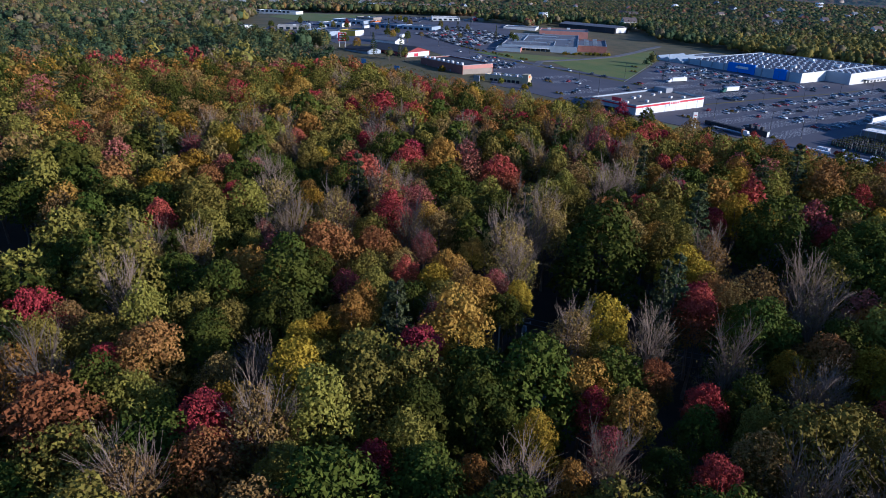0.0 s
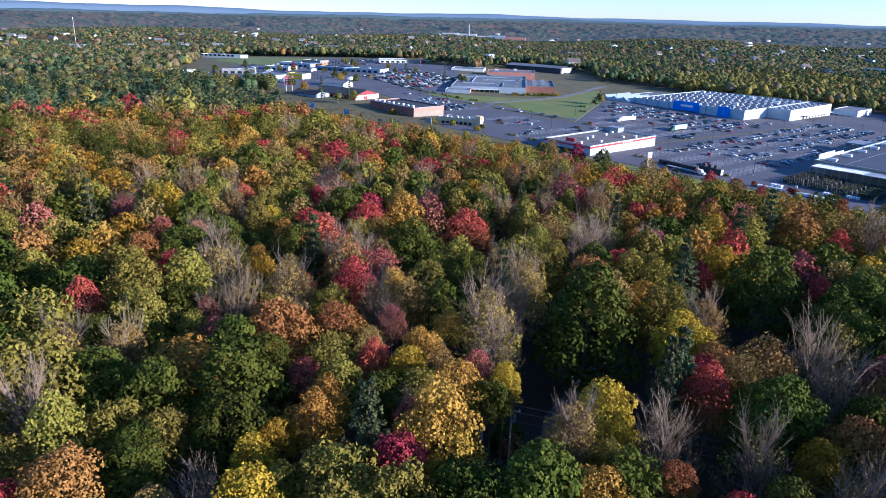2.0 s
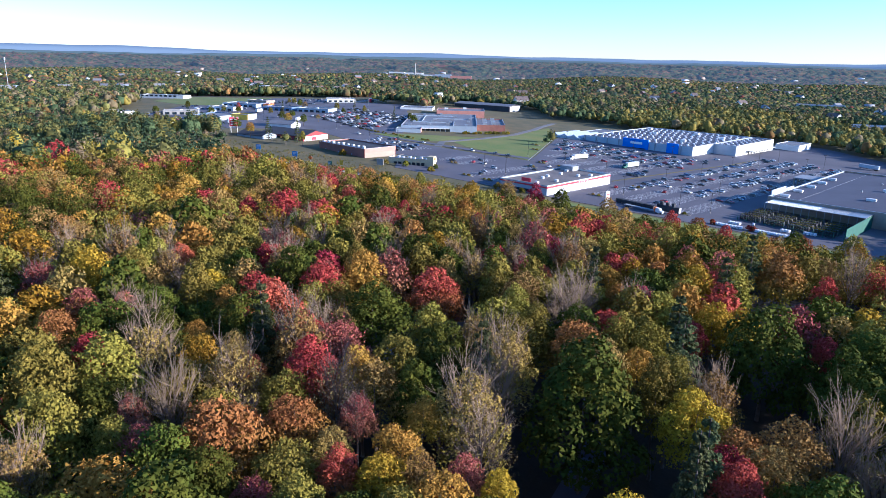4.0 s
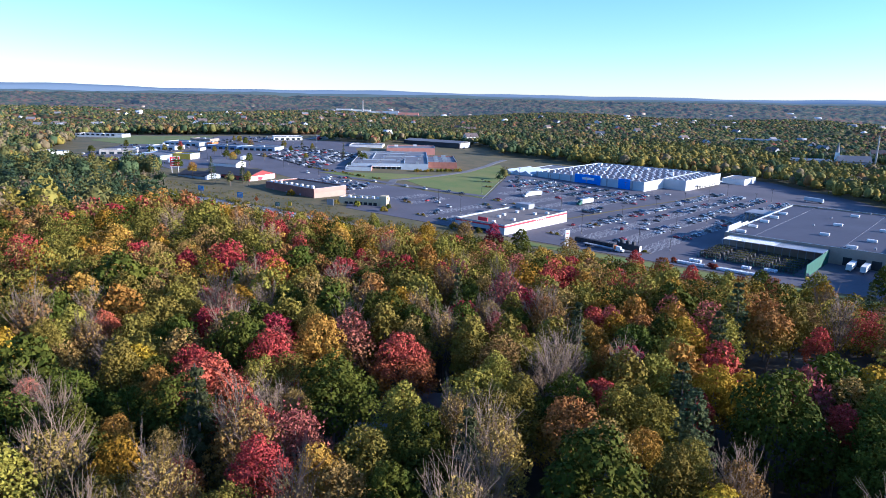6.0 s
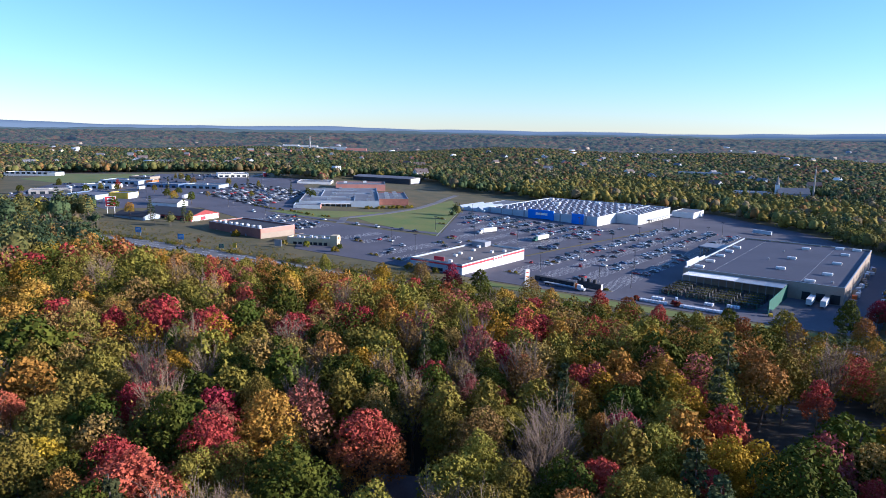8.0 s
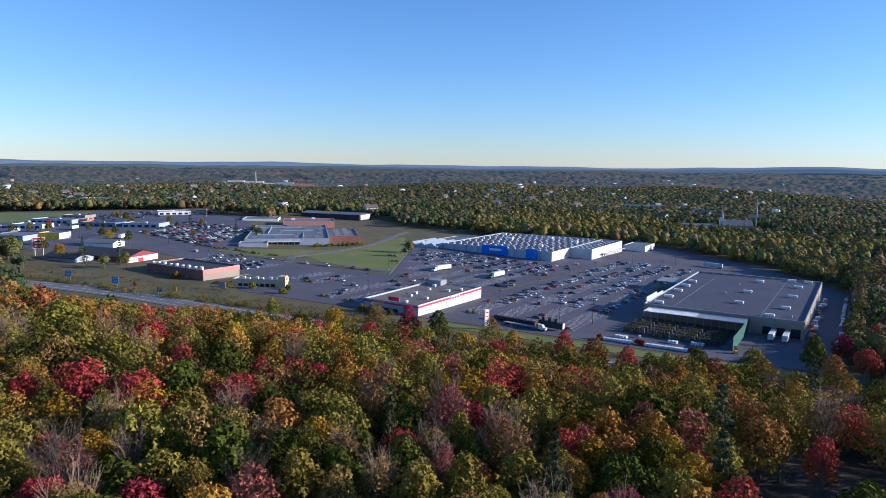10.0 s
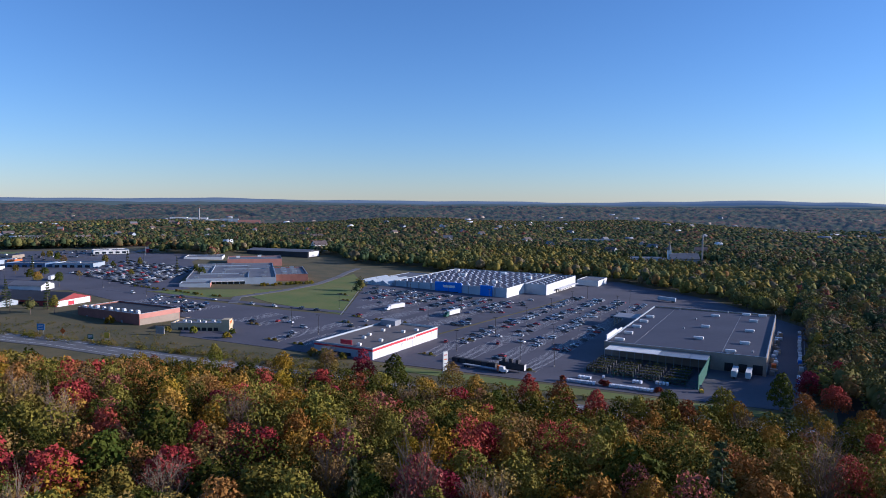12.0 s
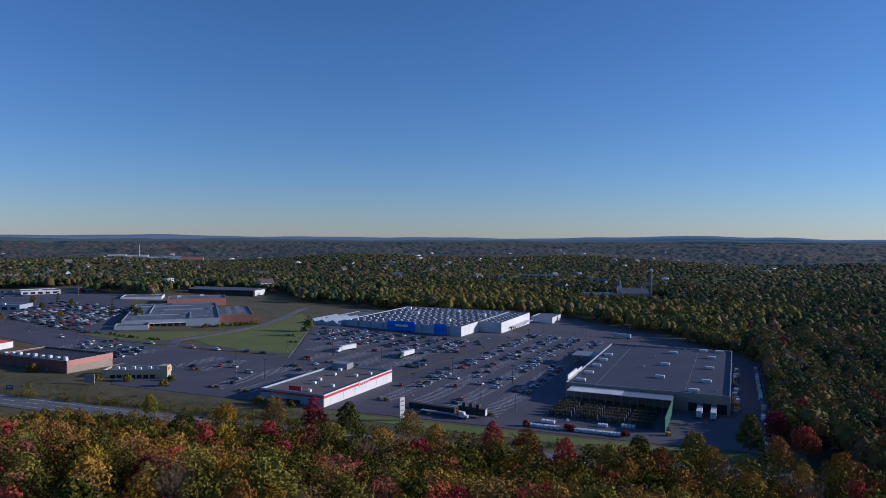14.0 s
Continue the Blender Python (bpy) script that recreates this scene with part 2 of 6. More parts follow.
def prism(pts, z0, z1):
    """An upright prism on a counter-clockwise outline."""
    bm = bmesh.new()
    lo = [bm.verts.new((x, y, z0)) for x, y in pts]
    hi = [bm.verts.new((x, y, z1)) for x, y in pts]
    bm.faces.new(hi)
    bm.faces.new(lo[::-1])
    n = len(pts)
    for i in range(n):
        bm.faces.new((lo[i], lo[(i + 1) % n], hi[(i + 1) % n], hi[i]))
    return bm


def tube(bm, a, b, ra, rb, n=6):
    a, b = Vector(a), Vector(b)
    d = (b - a).normalized()
    u = d.orthogonal().normalized()
    w = d.cross(u)
    la, lb = [], []
    for i in range(n):
        c, s = math.cos(2 * math.pi * i / n), math.sin(2 * math.pi * i / n)
        la.append(bm.verts.new(a + (u * c + w * s) * ra))
        lb.append(bm.verts.new(b + (u * c + w * s) * rb))
    for i in range(n):
        bm.faces.new((la[i], la[(i + 1) % n], lb[(i + 1) % n], lb[i]))
    bm.faces.new(lb)
    bm.faces.new(la[::-1])


def mesh_of(name, bm, material):
    me = bpy.data.meshes.new(name)
    bm.to_mesh(me)
    bm.free()
    me.materials.append(material)
    return me


def part(name, bm, material, parent, label=""):
    """Links a bmesh as one mesh object under a thing or a part."""
    ob = new(name, mesh_of(name, bm, material))
    ob.parent = parent
    return tagged(ob, label)


def piece(name, me, parent, m):
    """One more object on a shared mesh, under a thing."""
    ob = new(name, me)
    ob.parent = parent
    ob.matrix_local = m
    return ob


def thing(name, label, category, m=None, group="", kind=""):
    ob = new(name)
    ob.empty_display_size = 0.5
    if m is not None:
        ob.matrix_world = m
    return tagged(ob, label, category, group, kind)


def raw(name, verts, faces, material, smooth_shade=False):
    me = bpy.data.meshes.new(name)
    verts = np.ascontiguousarray(verts, dtype=np.float32)
    faces = np.ascontiguousarray(faces, dtype=np.int32)
    k = faces.shape[1]
    me.vertices.add(len(verts))
    me.vertices.foreach_set("co", verts.ravel())
    me.loops.add(faces.size)
    me.loops.foreach_set("vertex_index", faces.ravel())
    me.polygons.add(len(faces))
    me.polygons.foreach_set("loop_start", np.arange(0, faces.size, k, dtype=np.int32))
    me.update(calc_edges=True)
    me.materials.append(material)
    return me

# ---- ground, roads, car parks ----
def sheet(n, reach):
    u = np.linspace(-1, 1, n)
    c = np.sinh(u * 3.4) / math.sinh(3.4) * reach
    return c


gx, gy = sheet(241, 4900) - 90, sheet(241, 4900) + 150
X, Y = np.meshgrid(gx, gy)
Z = land(X, Y)
verts = np.stack([X.ravel(), Y.ravel(), Z.ravel()], 1)
i = np.arange(240)[:, None] * 241 + np.arange(240)[None, :]
faces = np.stack([i, i + 1, i + 242, i + 241], -1).reshape(-1, 4)
me = raw("ground", verts, faces, M["floor"])
me.materials.append(M["meadow"])
ctr = verts[faces].mean(1)
open_land = (edge(ctr[:, 0], ctr[:, 1]) > -42) & (np.hypot(ctr[:, 0], ctr[:, 1]) < 1100) & (ctr[:, 0] < 22)
me.polygons.foreach_set("material_index", open_land.astype(np.int32))
me.polygons.foreach_set("use_smooth", np.ones(len(faces), dtype=bool))
tagged(new("ground", me), "rolling ground with leaf litter and dry rough grass", "ground", kind="structure")


def inside(x, y, poly):
    c = np.zeros(np.shape(x), bool)
    n = len(poly)
    for k in range(n):
        (x1, y1), (x2, y2) = poly[k], poly[(k + 1) % n]
        if y1 != y2:
            c ^= ((y1 > y) != (y2 > y)) & (x < (x2 - x1) * (y - y1) / (y2 - y1) + x1)
    return c


def draped(name, poly, lift, material, label, category, step=9.0):
    """A paved or mown sheet on the land: the outline cut into a grid."""
    bm = bmesh.new()
    f = bm.faces.new([bm.verts.new((x, y, 0)) for x, y in poly])
    f.normal_update()
    bmesh.ops.triangulate(bm, faces=[f])
    xs, ys = [p[0] for p in poly], [p[1] for p in poly]
    for axis, lo, hi in ((0, min(xs), max(xs)), (1, min(ys), max(ys))):
        v = lo + step
        while v < hi:
            co, no = ((v, 0, 0), (1, 0, 0)) if axis == 0 else ((0, v, 0), (0, 1, 0))
            bmesh.ops.bisect_plane(bm, geom=bm.verts[:] + bm.edges[:] + bm.faces[:], plane_co=co, plane_no=no)
            v += step
    bmesh.ops.triangulate(bm, faces=bm.faces[:])
    for v in bm.verts:
        v.co.z = gz(v.co.x, v.co.y) + lift
    r = bmesh.ops.extrude_face_region(bm, geom=bm.faces[:])
    low = [v for v in r["geom"] if isinstance(v, bmesh.types.BMVert)]
    for v in low:
        v.co.z -= 0.6
    bmesh.ops.recalc_face_normals(bm, faces=bm.faces[:])
    ob = new(name, mesh_of(name, bm, material))
    return tagged(ob, label, category, kind="structure")


def ribbon(name, pts, width, lift, material, label, category="road", step=8.0, offset=0.0, dash=0.0):
    """A strip along a line on the land; dash: length of the gaps and strokes of a broken line."""
    dense = []
    for (x0, y0), (x1, y1) in zip(pts, pts[1:]):
        n = max(1, int(math.hypot(x1 - x0, y1 - y0) / step))
        dense += [(x0 + (x1 - x0) * k / n, y0 + (y1 - y0) * k / n) for k in range(n)]
    dense.append(pts[-1])
    bm = bmesh.new()
    rows = []
    for k, (x, y) in enumerate(dense):
        a, b = dense[max(0, k - 1)], dense[min(len(dense) - 1, k + 1)]
        d = math.hypot(b[0] - a[0], b[1] - a[1])
        nx, ny = -(b[1] - a[1]) / d, (b[0] - a[0]) / d
        row = []
        for w in (offset - width / 2, offset + width / 2):
            px, py = x + nx * w, y + ny * w
            row.append((px, py, gz(x + nx * offset, y + ny * offset) * 0.5 + gz(px, py) * 0.5 + lift))
        rows.append(row)
    for k in range(len(rows) - 1):
        if dash and (k % 2):
            continue
        q = [rows[k][0], rows[k + 1][0], rows[k + 1][1], rows[k][1]]
        hi = [bm.verts.new(p) for p in q]
        bm.faces.new(hi)
        lo = [bm.verts.new((p[0], p[1], p[2] - (0.5 if not dash and width > 1 else 0.01))) for p in q]
        for s in range(4):
            bm.faces.new((lo[s], lo[(s + 1) % 4], hi[(s + 1) % 4], hi[s]))
    bmesh.ops.recalc_face_normals(bm, faces=bm.faces[:])
    ob = new(name, mesh_of(name, bm, material))
    return tagged(ob, label, category, kind="structure")


LOT = [(-292, 240), (-216, 250), (-165, 257), (-100, 268), (-40, 277), (14, 288), (16, 520), (-14, 570), (-66, 640), (-165, 715),
       (-205, 700), (-190, 560), (-345, 500), (-264, 352), (-300, 343), (-420, 330), (-470, 352), (-486, 306), (-332, 280)]
draped("pavement_main", LOT, 0.14, M["asphalt"], "worn grey asphalt car park of the shops", "car park")
MALL_LOT = [(-440, 340), (-430, 372), (-470, 395), (-540, 478), (-600, 528), (-640, 600), (-735, 560), (-720, 430), (-640, 262), (-520, 240), (-486, 306), (-472, 350)]
draped("pavement_mall", MALL_LOT, 0.12, M["asphalt"], "grey asphalt car park of the older mall", "car park")
STRIP_LOT = [(-520, 236), (-644, 258), (-724, 430), (-738, 556), (-820, 590), (-900, 520), (-750, 380), (-800, 330), (-640, 190), (-560, 196)]
draped("pavement_strip", STRIP_LOT, 0.09, M["asphalt"], "patched asphalt yards of the commercial strip", "car park")
draped("lawn_far", [(-806, 330), (-758, 380), (-890, 510), (-1000, 430), (-900, 330)], 0.10, M["lawn"], "mown green field beyond the strip", "field")
draped("lawn_mall", [(-443, 343), (-388, 342), (-377, 362), (-376, 420), (-392, 405), (-412, 385)], 0.10, M["lawn"], "rough mown lawn before the mall", "field")
FIELD = [(-266, 354), (-345, 496), (-362, 516), (-402, 562), (-393, 530), (-373, 472), (-366, 418), (-367, 374), (-340, 362), (-304, 357)]
draped("lawn_field", FIELD, 0.10, M["lawn"], "mown green field between car parks, dry at its corner", "field")
ribbon("access_road", [(-256, 366), (-304, 354), (-360, 348), (-424, 336), (-486, 322)], 8, 0.20, M["asphalt"], "narrow grey access road")
ribbon("branch_road", [(-352, 340), (-371, 364), (-371, 418), (-378, 472), (-398, 530), (-414, 566), (-430, 610)], 6.5, 0.17, M["highway"], "pale asphalt road curving past the field")
ribbon("kerb_field", [(-265, 351), (-345, 496)], 0.7, 0.26, M["concrete"], "pale dirt and kerb edge of the field", "kerb")
HIGHWAY = [(-900, -20), (-560, 98), (-430, 152), (-376, 178), (-325, 191), (-285, 196), (-240, 202), (-160, 216), (-87, 231), (0, 252), (90, 280), (240, 340)]
ribbon("highway", HIGHWAY, 17, 0.22, M["highway"], "two-lane highway of worn grey asphalt")
ribbon("marking_edge", HIGHWAY, 0.35, 0.26, M["paint"], "white edge line of the highway", "marking", offset=5.2)
ribbon("marking_edge", HIGHWAY, 0.35, 0.26, M["paint"], "white edge line of the highway", "marking", offset=-5.2)
ribbon("marking_centre", HIGHWAY, 0.4, 0.26, M["paint"], "broken centre line of the highway", "marking", offset=0, dash=6.0, step=6.0)
ribbon("woods_road", [(60, -55), (28, -18), (12, 4), (4, 30), (-20, 62)], 4.2, 0.12, M["asphalt"], "narrow shaded road through the woods")
ribbon("town_road", [(-745, 560), (-800, 640), (-930, 830), (-1200, 1200), (-1700, 1700)], 12, 0.3, M["highway"], "straight town road leading away between shops")
ribbon("median_strip", [(-182, 335), (-178, 390), (-170, 486), (-168, 545)], 1.7, 0.28, M["meadow"], "long raised grassy median in the car park", "kerb")
draped("grass_strip", [(-160, 246), (-100, 254), (-40, 262), (10, 274), (10, 282), (-40, 273), (-100, 264), (-160, 254)], 0.12, M["lawn"], "mown grass verge beside the car park", "verge")

# parking bay lines, one joined layer
bm = bmesh.new()


def bays(x, y0, y1, skip=()):
    y = y0
    while y < y1:
        z0, z1 = gz(x - 5.3, y) + 0.19, gz(x + 5.3, y) + 0.19
        q = [bm.verts.new(p) for p in ((x - 5.3, y - 0.17, z0), (x + 5.3, y - 0.17, z1), (x + 5.3, y + 0.17, z1), (x - 5.3, y + 0.17, z0))]
        bm.faces.new(q)
        y += 2.75
    q = [bm.verts.new(p) for p in ((x - 0.07, y0, gz(x, y0) + 0.16), (x + 0.07, y0, gz(x, y0) + 0.16), (x + 0.07, y1, gz(x, y1) + 0.16), (x - 0.07, y1, gz(x, y1) + 0.16))]
    bm.faces.new(q)


ROWS_EAST = [-161, -143, -125, -107]
ROWS_WEST = [-199, -217, -235, -253, -271, -289, -307, -325]
for x in ROWS_EAST:
    bays(x, 285, 560)
for x in ROWS_WEST:
    bays(x, max(352, 372 + (-264 - x) * 1.75) if x < -262 else 352, 486)
for x in (-300, -282, -246, -228):
    bays(x, 262 if x > -250 else 292, 330)
for x in (-350, -368, -386, -404):
    bays(x, 290, 326)
tagged(new("parking_markings", mesh_of("parking_markings", bm, M["paint"])), "white painted parking bay lines on asphalt", "marking", kind="stuff")


# ---- buildings ----
def flat_shop(name, label, x0, x1, y0, y1, zb, zt, wall, roof, category="store", parapet=0.8, turn=0.0, walls=None, t=0.4):
    """A flat-roofed shop: four walls with a parapet and a sunk roof. walls: other materials by side (s, e, n, w)."""
    cx, cy = (x0 + x1) / 2, (y0 + y1) / 2
    lx, ly, h = (x1 - x0) / 2, (y1 - y0) / 2, zt - zb
    root = thing(name, label, category, pose(cx, cy, zb, 0, 0, turn))
    w = dict(s=wall, e=wall, n=wall, w=wall)
    w.update(walls or {})
    part("wall", boxed(-lx, lx, -ly, -ly + t, -3, h), w["s"], root)
    part("wall", boxed(-lx, lx, ly - t, ly, -3, h), w["n"], root)
    part("wall", boxed(-lx, -lx + t, -ly + t, ly - t, -3, h), w["w"], root)
    part("wall", boxed(lx - t, lx, -ly + t, ly - t, -3, h), w["e"], root)
    part("roof", boxed(-lx + t, lx - t, -ly + t, ly - t, h - parapet - 0.3, h - parapet), roof, root)
    cap = bmesh.new()
    for a in ((-lx - 0.08, lx + 0.08, -ly - 0.08, -ly + t + 0.05), (-lx - 0.08, lx + 0.08, ly - t - 0.05, ly + 0.08),
              (-lx - 0.08, -lx + t + 0.05, -ly + t + 0.05, ly - t - 0.05), (lx - t - 0.05, lx + 0.08, -ly + t + 0.05, ly - t - 0.05)):
        box(cap, *a, h, h + 0.14)
    part("parapet_cap", cap, M["steel"], root)
    return root


def roof_unit(root, x, y, z, sx=1.6, sy=1.2, sz=1.1, material=None, name="roof_unit"):
    bm = bmesh.new()
    box(bm, -sx / 2, sx / 2, -sy / 2, sy / 2, 0.15, sz, bevel=0.08)
    box(bm, -sx / 2 + 0.1, sx / 2 - 0.1, -sy / 2 + 0.1, sy / 2 - 0.1, -0.05, 0.16)
    ob = part(name, bm, material or M["white"], root)
    ob.location = (x, y, z)
    return ob


# hardware store and its garden yard
HW = flat_shop("hardware_store", "large hardware store with tan block walls and a dark flat roof", -84.7, -4.7, 345, 489, -10.5, -1.0,
               M["tan"], M["roof_dark"], walls=dict(w=M["cladding"]))
VENTS = [(-34, -62), (-34, -40), (-34, -17), (-34, 4), (-34, 24), (4, -36), (3, 4), (4, 50), (28, -38), (28, 2), (28, 40), (23, -64), (22, 66), (32, 66)]
for vx, vy in VENTS:
    bm = bmesh.new()
    box(bm, -2.6, 2.6, -1.2, 1.2, 0.25, 1.55, bevel=0.45)
    box(bm, -2.3, 2.3, -1.0, 1.0, -0.05, 0.3)
    ob = part("roof_vent", bm, M["white"], HW, "rounded white metal roof vent")
    ob.location = (vx, vy, 8.7)
for vx, vy in ((-8, -8), (-6, 30), (33, -60), (-22, 70), (10, 70)):
    bm = bmesh.new()
    tube(bm, (0, 0, 0), (0, 0, 0.9), 0.5, 0.5, 8)
    tube(bm, (0, 0, 0.9), (0, 0, 1.3), 0.75, 0.3, 8)
    ob = part("roof_fan", bm, M["grey"], HW)
    ob.location = (vx, vy, 8.7)
part("roof_seam", boxed(-25.1, -24.9, -71, 71, 8.70, 8.76), M["grey"], HW)
part("roof_seam", boxed(18.9, 19.1, -71, 71, 8.70, 8.76), M["grey"], HW)
part("loading_door", boxed(21, 25, -72.15, -71.98, 0.8, 5.0), M["dark"], HW, "dark open loading bay")
part("loading_door", boxed(27.5, 31.5, -72.15, -71.98, 0.8, 5.0), M["dark"], HW, "dark open loading bay")
part("loading_door", boxed(34, 38.5, -72.15, -71.98, 0.4, 5.2), M["dark"], HW, "dark open loading bay")
part("base_band", boxed(39.99, 40.1, -71.9, 71.9, -2, 2.2), M["concrete"], HW)
for k in range(7):
    part("side_door", boxed(40.0, 40.14, -60 + k * 18, -57.5 + k * 18, 0, 3.2), M["grey"], HW)
# shop-front parapet and entrance canopy on the car-park side
part("sign_parapet", boxed(-40.6, -39.9, -66, -44, 9.4, 12.0), M["white"], HW, "stepped white sign parapet")
part("sign_parapet", boxed(-40.5, -39.9, -44, -30, 9.4, 10.6), M["white"], HW)
bm = boxed(-58, -40, 22, 40, 7.2, 7.8)
part("canopy_roof", bm, M["grey"], HW, "flat grey entrance canopy")
for px, py in ((-57.2, 23), (-57.2, 39), (-57.2, 31)):
    part("canopy_post", boxed(px - 0.4, px + 0.4, py - 0.4, py + 0.4, -2, 7.2), M["tan"], HW)

GARDEN = thing("garden_centre", "fenced garden yard with a ribbed white canopy and green screens", "garden centre", pose(-57, 318, -9.2))
bm = bmesh.new()
box(bm, -24, 3, 14, 26.6, 6.6, 6.8)
for k in range(27):
    box(bm, -24 + k, -23.85 + k, 14, 26.6, 6.8, 6.9)
part("canopy", bm, M["white"], GARDEN, "ribbed white canopy roof")
bm = bmesh.new()
box(bm, 3.2, 18, 13, 26.6, 6.6, 6.8)
for k in range(14):
    box(bm, 3.3 + k, 3.5 + k, 13, 26.6, 6.8, 6.92)
part("canopy", bm, M["steel"], GARDEN, "ribbed grey translucent canopy roof")
part("canopy", boxed(18.2, 26.5, 13, 26.6, 6.6, 6.85), M["steel"], GARDEN, "grey end of the canopy")
for k in range(14):
    part("post", boxed(-24 + k * 3.88 - 0.15, -24 + k * 3.88 + 0.15, 13.2, 13.5, -2, 6.6), M["steel"], GARDEN)
for k in range(12):
    part("fence_post", boxed(-25 + k * 4.65 - 0.1, -25 + k * 4.65 + 0.1, -20.2, -20, -2, 4.0), M["green"], GARDEN)
for zz in (0.6, 2.2, 3.9):
    part("fence_rail", boxed(-25, 26.4, -20.15, -20.05, zz, zz + 0.12), M["green"], GARDEN)
part("screen", boxed(26.5, 26.8, -20, 26, -2, 6.6), M["green"], GARDEN, "green mesh screen wall")
for k, (rx, ry) in enumerate([(a, b) for b in (-16, -10, -4, 2, 8) for a in (-20, -8, 4, 16)]):
    bm = bmesh.new()
    for sx in np.arange(-5, 5.01, 1.25):
        box(bm, sx - 0.06, sx + 0.06, -0.9, 0.9, 0, 2.9)
    for sz in (0.5, 1.6, 2.7):
        box(bm, -5, 5, -0.9, 0.9, sz, sz + 0.08)
    rack = tagged(new("plant_rack", mesh_of("plant_rack", bm, M["roof_black"])), "dark metal rack of potted garden plants", "rack", "racks in the garden yard")
    rack.matrix_world = pose(-57 + rx, 318 + ry, gz(-57 + rx, 318 + ry) + 0.14)
    vs, fs = [], []
    for j in range(150):
        c = np.array([rng.uniform(-5, 5), rng.uniform(-0.9, 0.9), rng.choice([0.9, 2.0, 3.1]) + rng.uniform(-0.15, 0.25)])
        a = rng.normal(size=(2, 3))
        a /= np.linalg.norm(a, axis=1)[:, None]
        b = len(vs)
        vs += [c - a[0] * .3, c + a[1] * .3, c + a[0] * .3, c - a[1] * .3]
        fs.append((b, b + 1, b + 2, b + 3))
    ob = new("foliage", raw("foliage", np.array(vs), np.array(fs), LEAF["green" if k % 3 else "olive"]))
    ob.parent = rack
    tagged(ob, "leafy potted plants", kind="stuff")

# pharmacy
# south and west sides pale blue, not white: their shade is put in colour
PH = flat_shop("pharmacy", "white pharmacy with a red band and a brown flat roof", -213, -177, 257, 325, -6.2, 1.7, M["white"], M["roof_tan"],
               walls=dict(s=M["cladding"], w=M["cladding"]))
part("red_band", boxed(18.0, 18.16, -33.9, 33.9, 6.2, 7.3), M["red"], PH, "bright red sign band")
part("red_band", boxed(-17.9, 17.9, -34.16, -34.0, 6.3, 7.2), M["red"], PH)
part("sign_panel", boxed(18.16, 18.34, -2, 8, 5.2, 7.9), M["white"], PH, "white sign panel with unreadable letters")
for k in range(5):
    part("sign_bar", boxed(18.34, 18.42, -1.2 + k * 1.8, 0.0 + k * 1.8, 6.0, 7.1), M["red"], PH)
for k in range(6):
    part("wall_joint", boxed(18.0, 18.05, -28 + k * 11, -27.85 + k * 11, 0, 6.2), M["grey"], PH)
part("roof_screen", boxed(-16, -6, 26, 33, 7.0, 10.2), M["grey"], PH, "grey plant screen on the roof")
part("roof_sign", boxed(-3.8, 3.2, -30.6, -30.2, 7.6, 9.8), M["red"], PH, "small red roof sign")
part("sign_post", boxed(-3.4, -3.2, -30.5, -30.3, 6.5, 7.6), M["grey"], PH)
part("sign_post", boxed(2.6, 2.8, -30.5, -30.3, 6.5, 7.6), M["grey"], PH)
part("window_band", boxed(-9, 5, -34.2, -34.02, 1.0, 4.2), M["glass"], PH, "dark shop windows")
for ux, uy in ((-4, 10), (-4, -4), (-2, -12), (8, 12), (10, -14), (12, 20), (6, -28), (-8, 22)):
    roof_unit(PH, ux, uy, 7.1, 2.0, 1.6, 1.3)

# superstore
SS = flat_shop("superstore", "huge pale superstore with a blue entrance front and many roof skylights", -322, -210, 511, 640, -8.5, 1.2,
               M["cladding"], M["roof_dark"], parapet=0.6, walls=dict(e=M["white"]))
W2 = flat_shop("superstore_wing", "white side wing of the superstore", -209.9, -189, 552, 640, -9.5, 1.1, M["cladding"], M["roof_dark"], parapet=0.6,
               walls=dict(e=M["white"]))
part("dock_canopy", boxed(10.45, 16.5, -20, 34, 4.2, 4.6), M["white"], W2, "white loading dock canopy")
for k in range(8):
    part("dock_door", boxed(10.45, 10.6, -17 + k * 6.5, -13.6 + k * 6.5, 0.9, 4.0), M["dark"], W2)
part("entrance_front", boxed(-12, 14, -65.8, -64.4, 0, 11.6), M["blue"], SS, "tall bright blue entrance front")
part("entrance_band", boxed(-4, 8, -66.0, -65.8, 7.0, 9.0), M["white"], SS)
part("entrance_front", boxed(32, 43, -65.6, -64.4, 0, 11.0), M["blue"], SS, "dark blue second entrance")
part("entrance_glass", boxed(-9, 11, -66.05, -65.82, 0.3, 3.6), M["glass"], SS)
for k in range(9):
    part("front_pier", boxed(-54 + k * 12.4 - 0.5, -54 + k * 12.4 + 0.5, -64.95, -64.5, 0, 9.6), M["grey"], SS)
skm = mesh_of("skylight", boxed(-0.9, 0.9, -0.7, 0.7, 0, 0.75, bevel=0.2), M["plastic"])
for a in range(17):
    for b in range(13):
        piece("skylight", skm, SS, pose(-52.5 + a * 6.3 + (b * 0.37 % 1) * 4.0, -59 + b * 9.6 + (a % 3) * 1.2, 9.1))
for a, b in ((-20, 10), (10, 40), (30, -30), (45, 20), (-45, 45)):
    roof_unit(SS, a, b, 9.1, 4.5, 3.0, 2.2)
for a in range(3):
    for b in range(8):
        piece("skylight", skm, W2, pose(-6 + a * 5.5, -36 + b * 9.5, 9.9))
GLASSH = flat_shop("garden_hall", "blue-grey garden hall of the superstore with three glazed gables", -358, -322.1, 503, 600, -8.5, -1.5, M["cladding"], M["roof_grey"],
                   parapet=0.3)
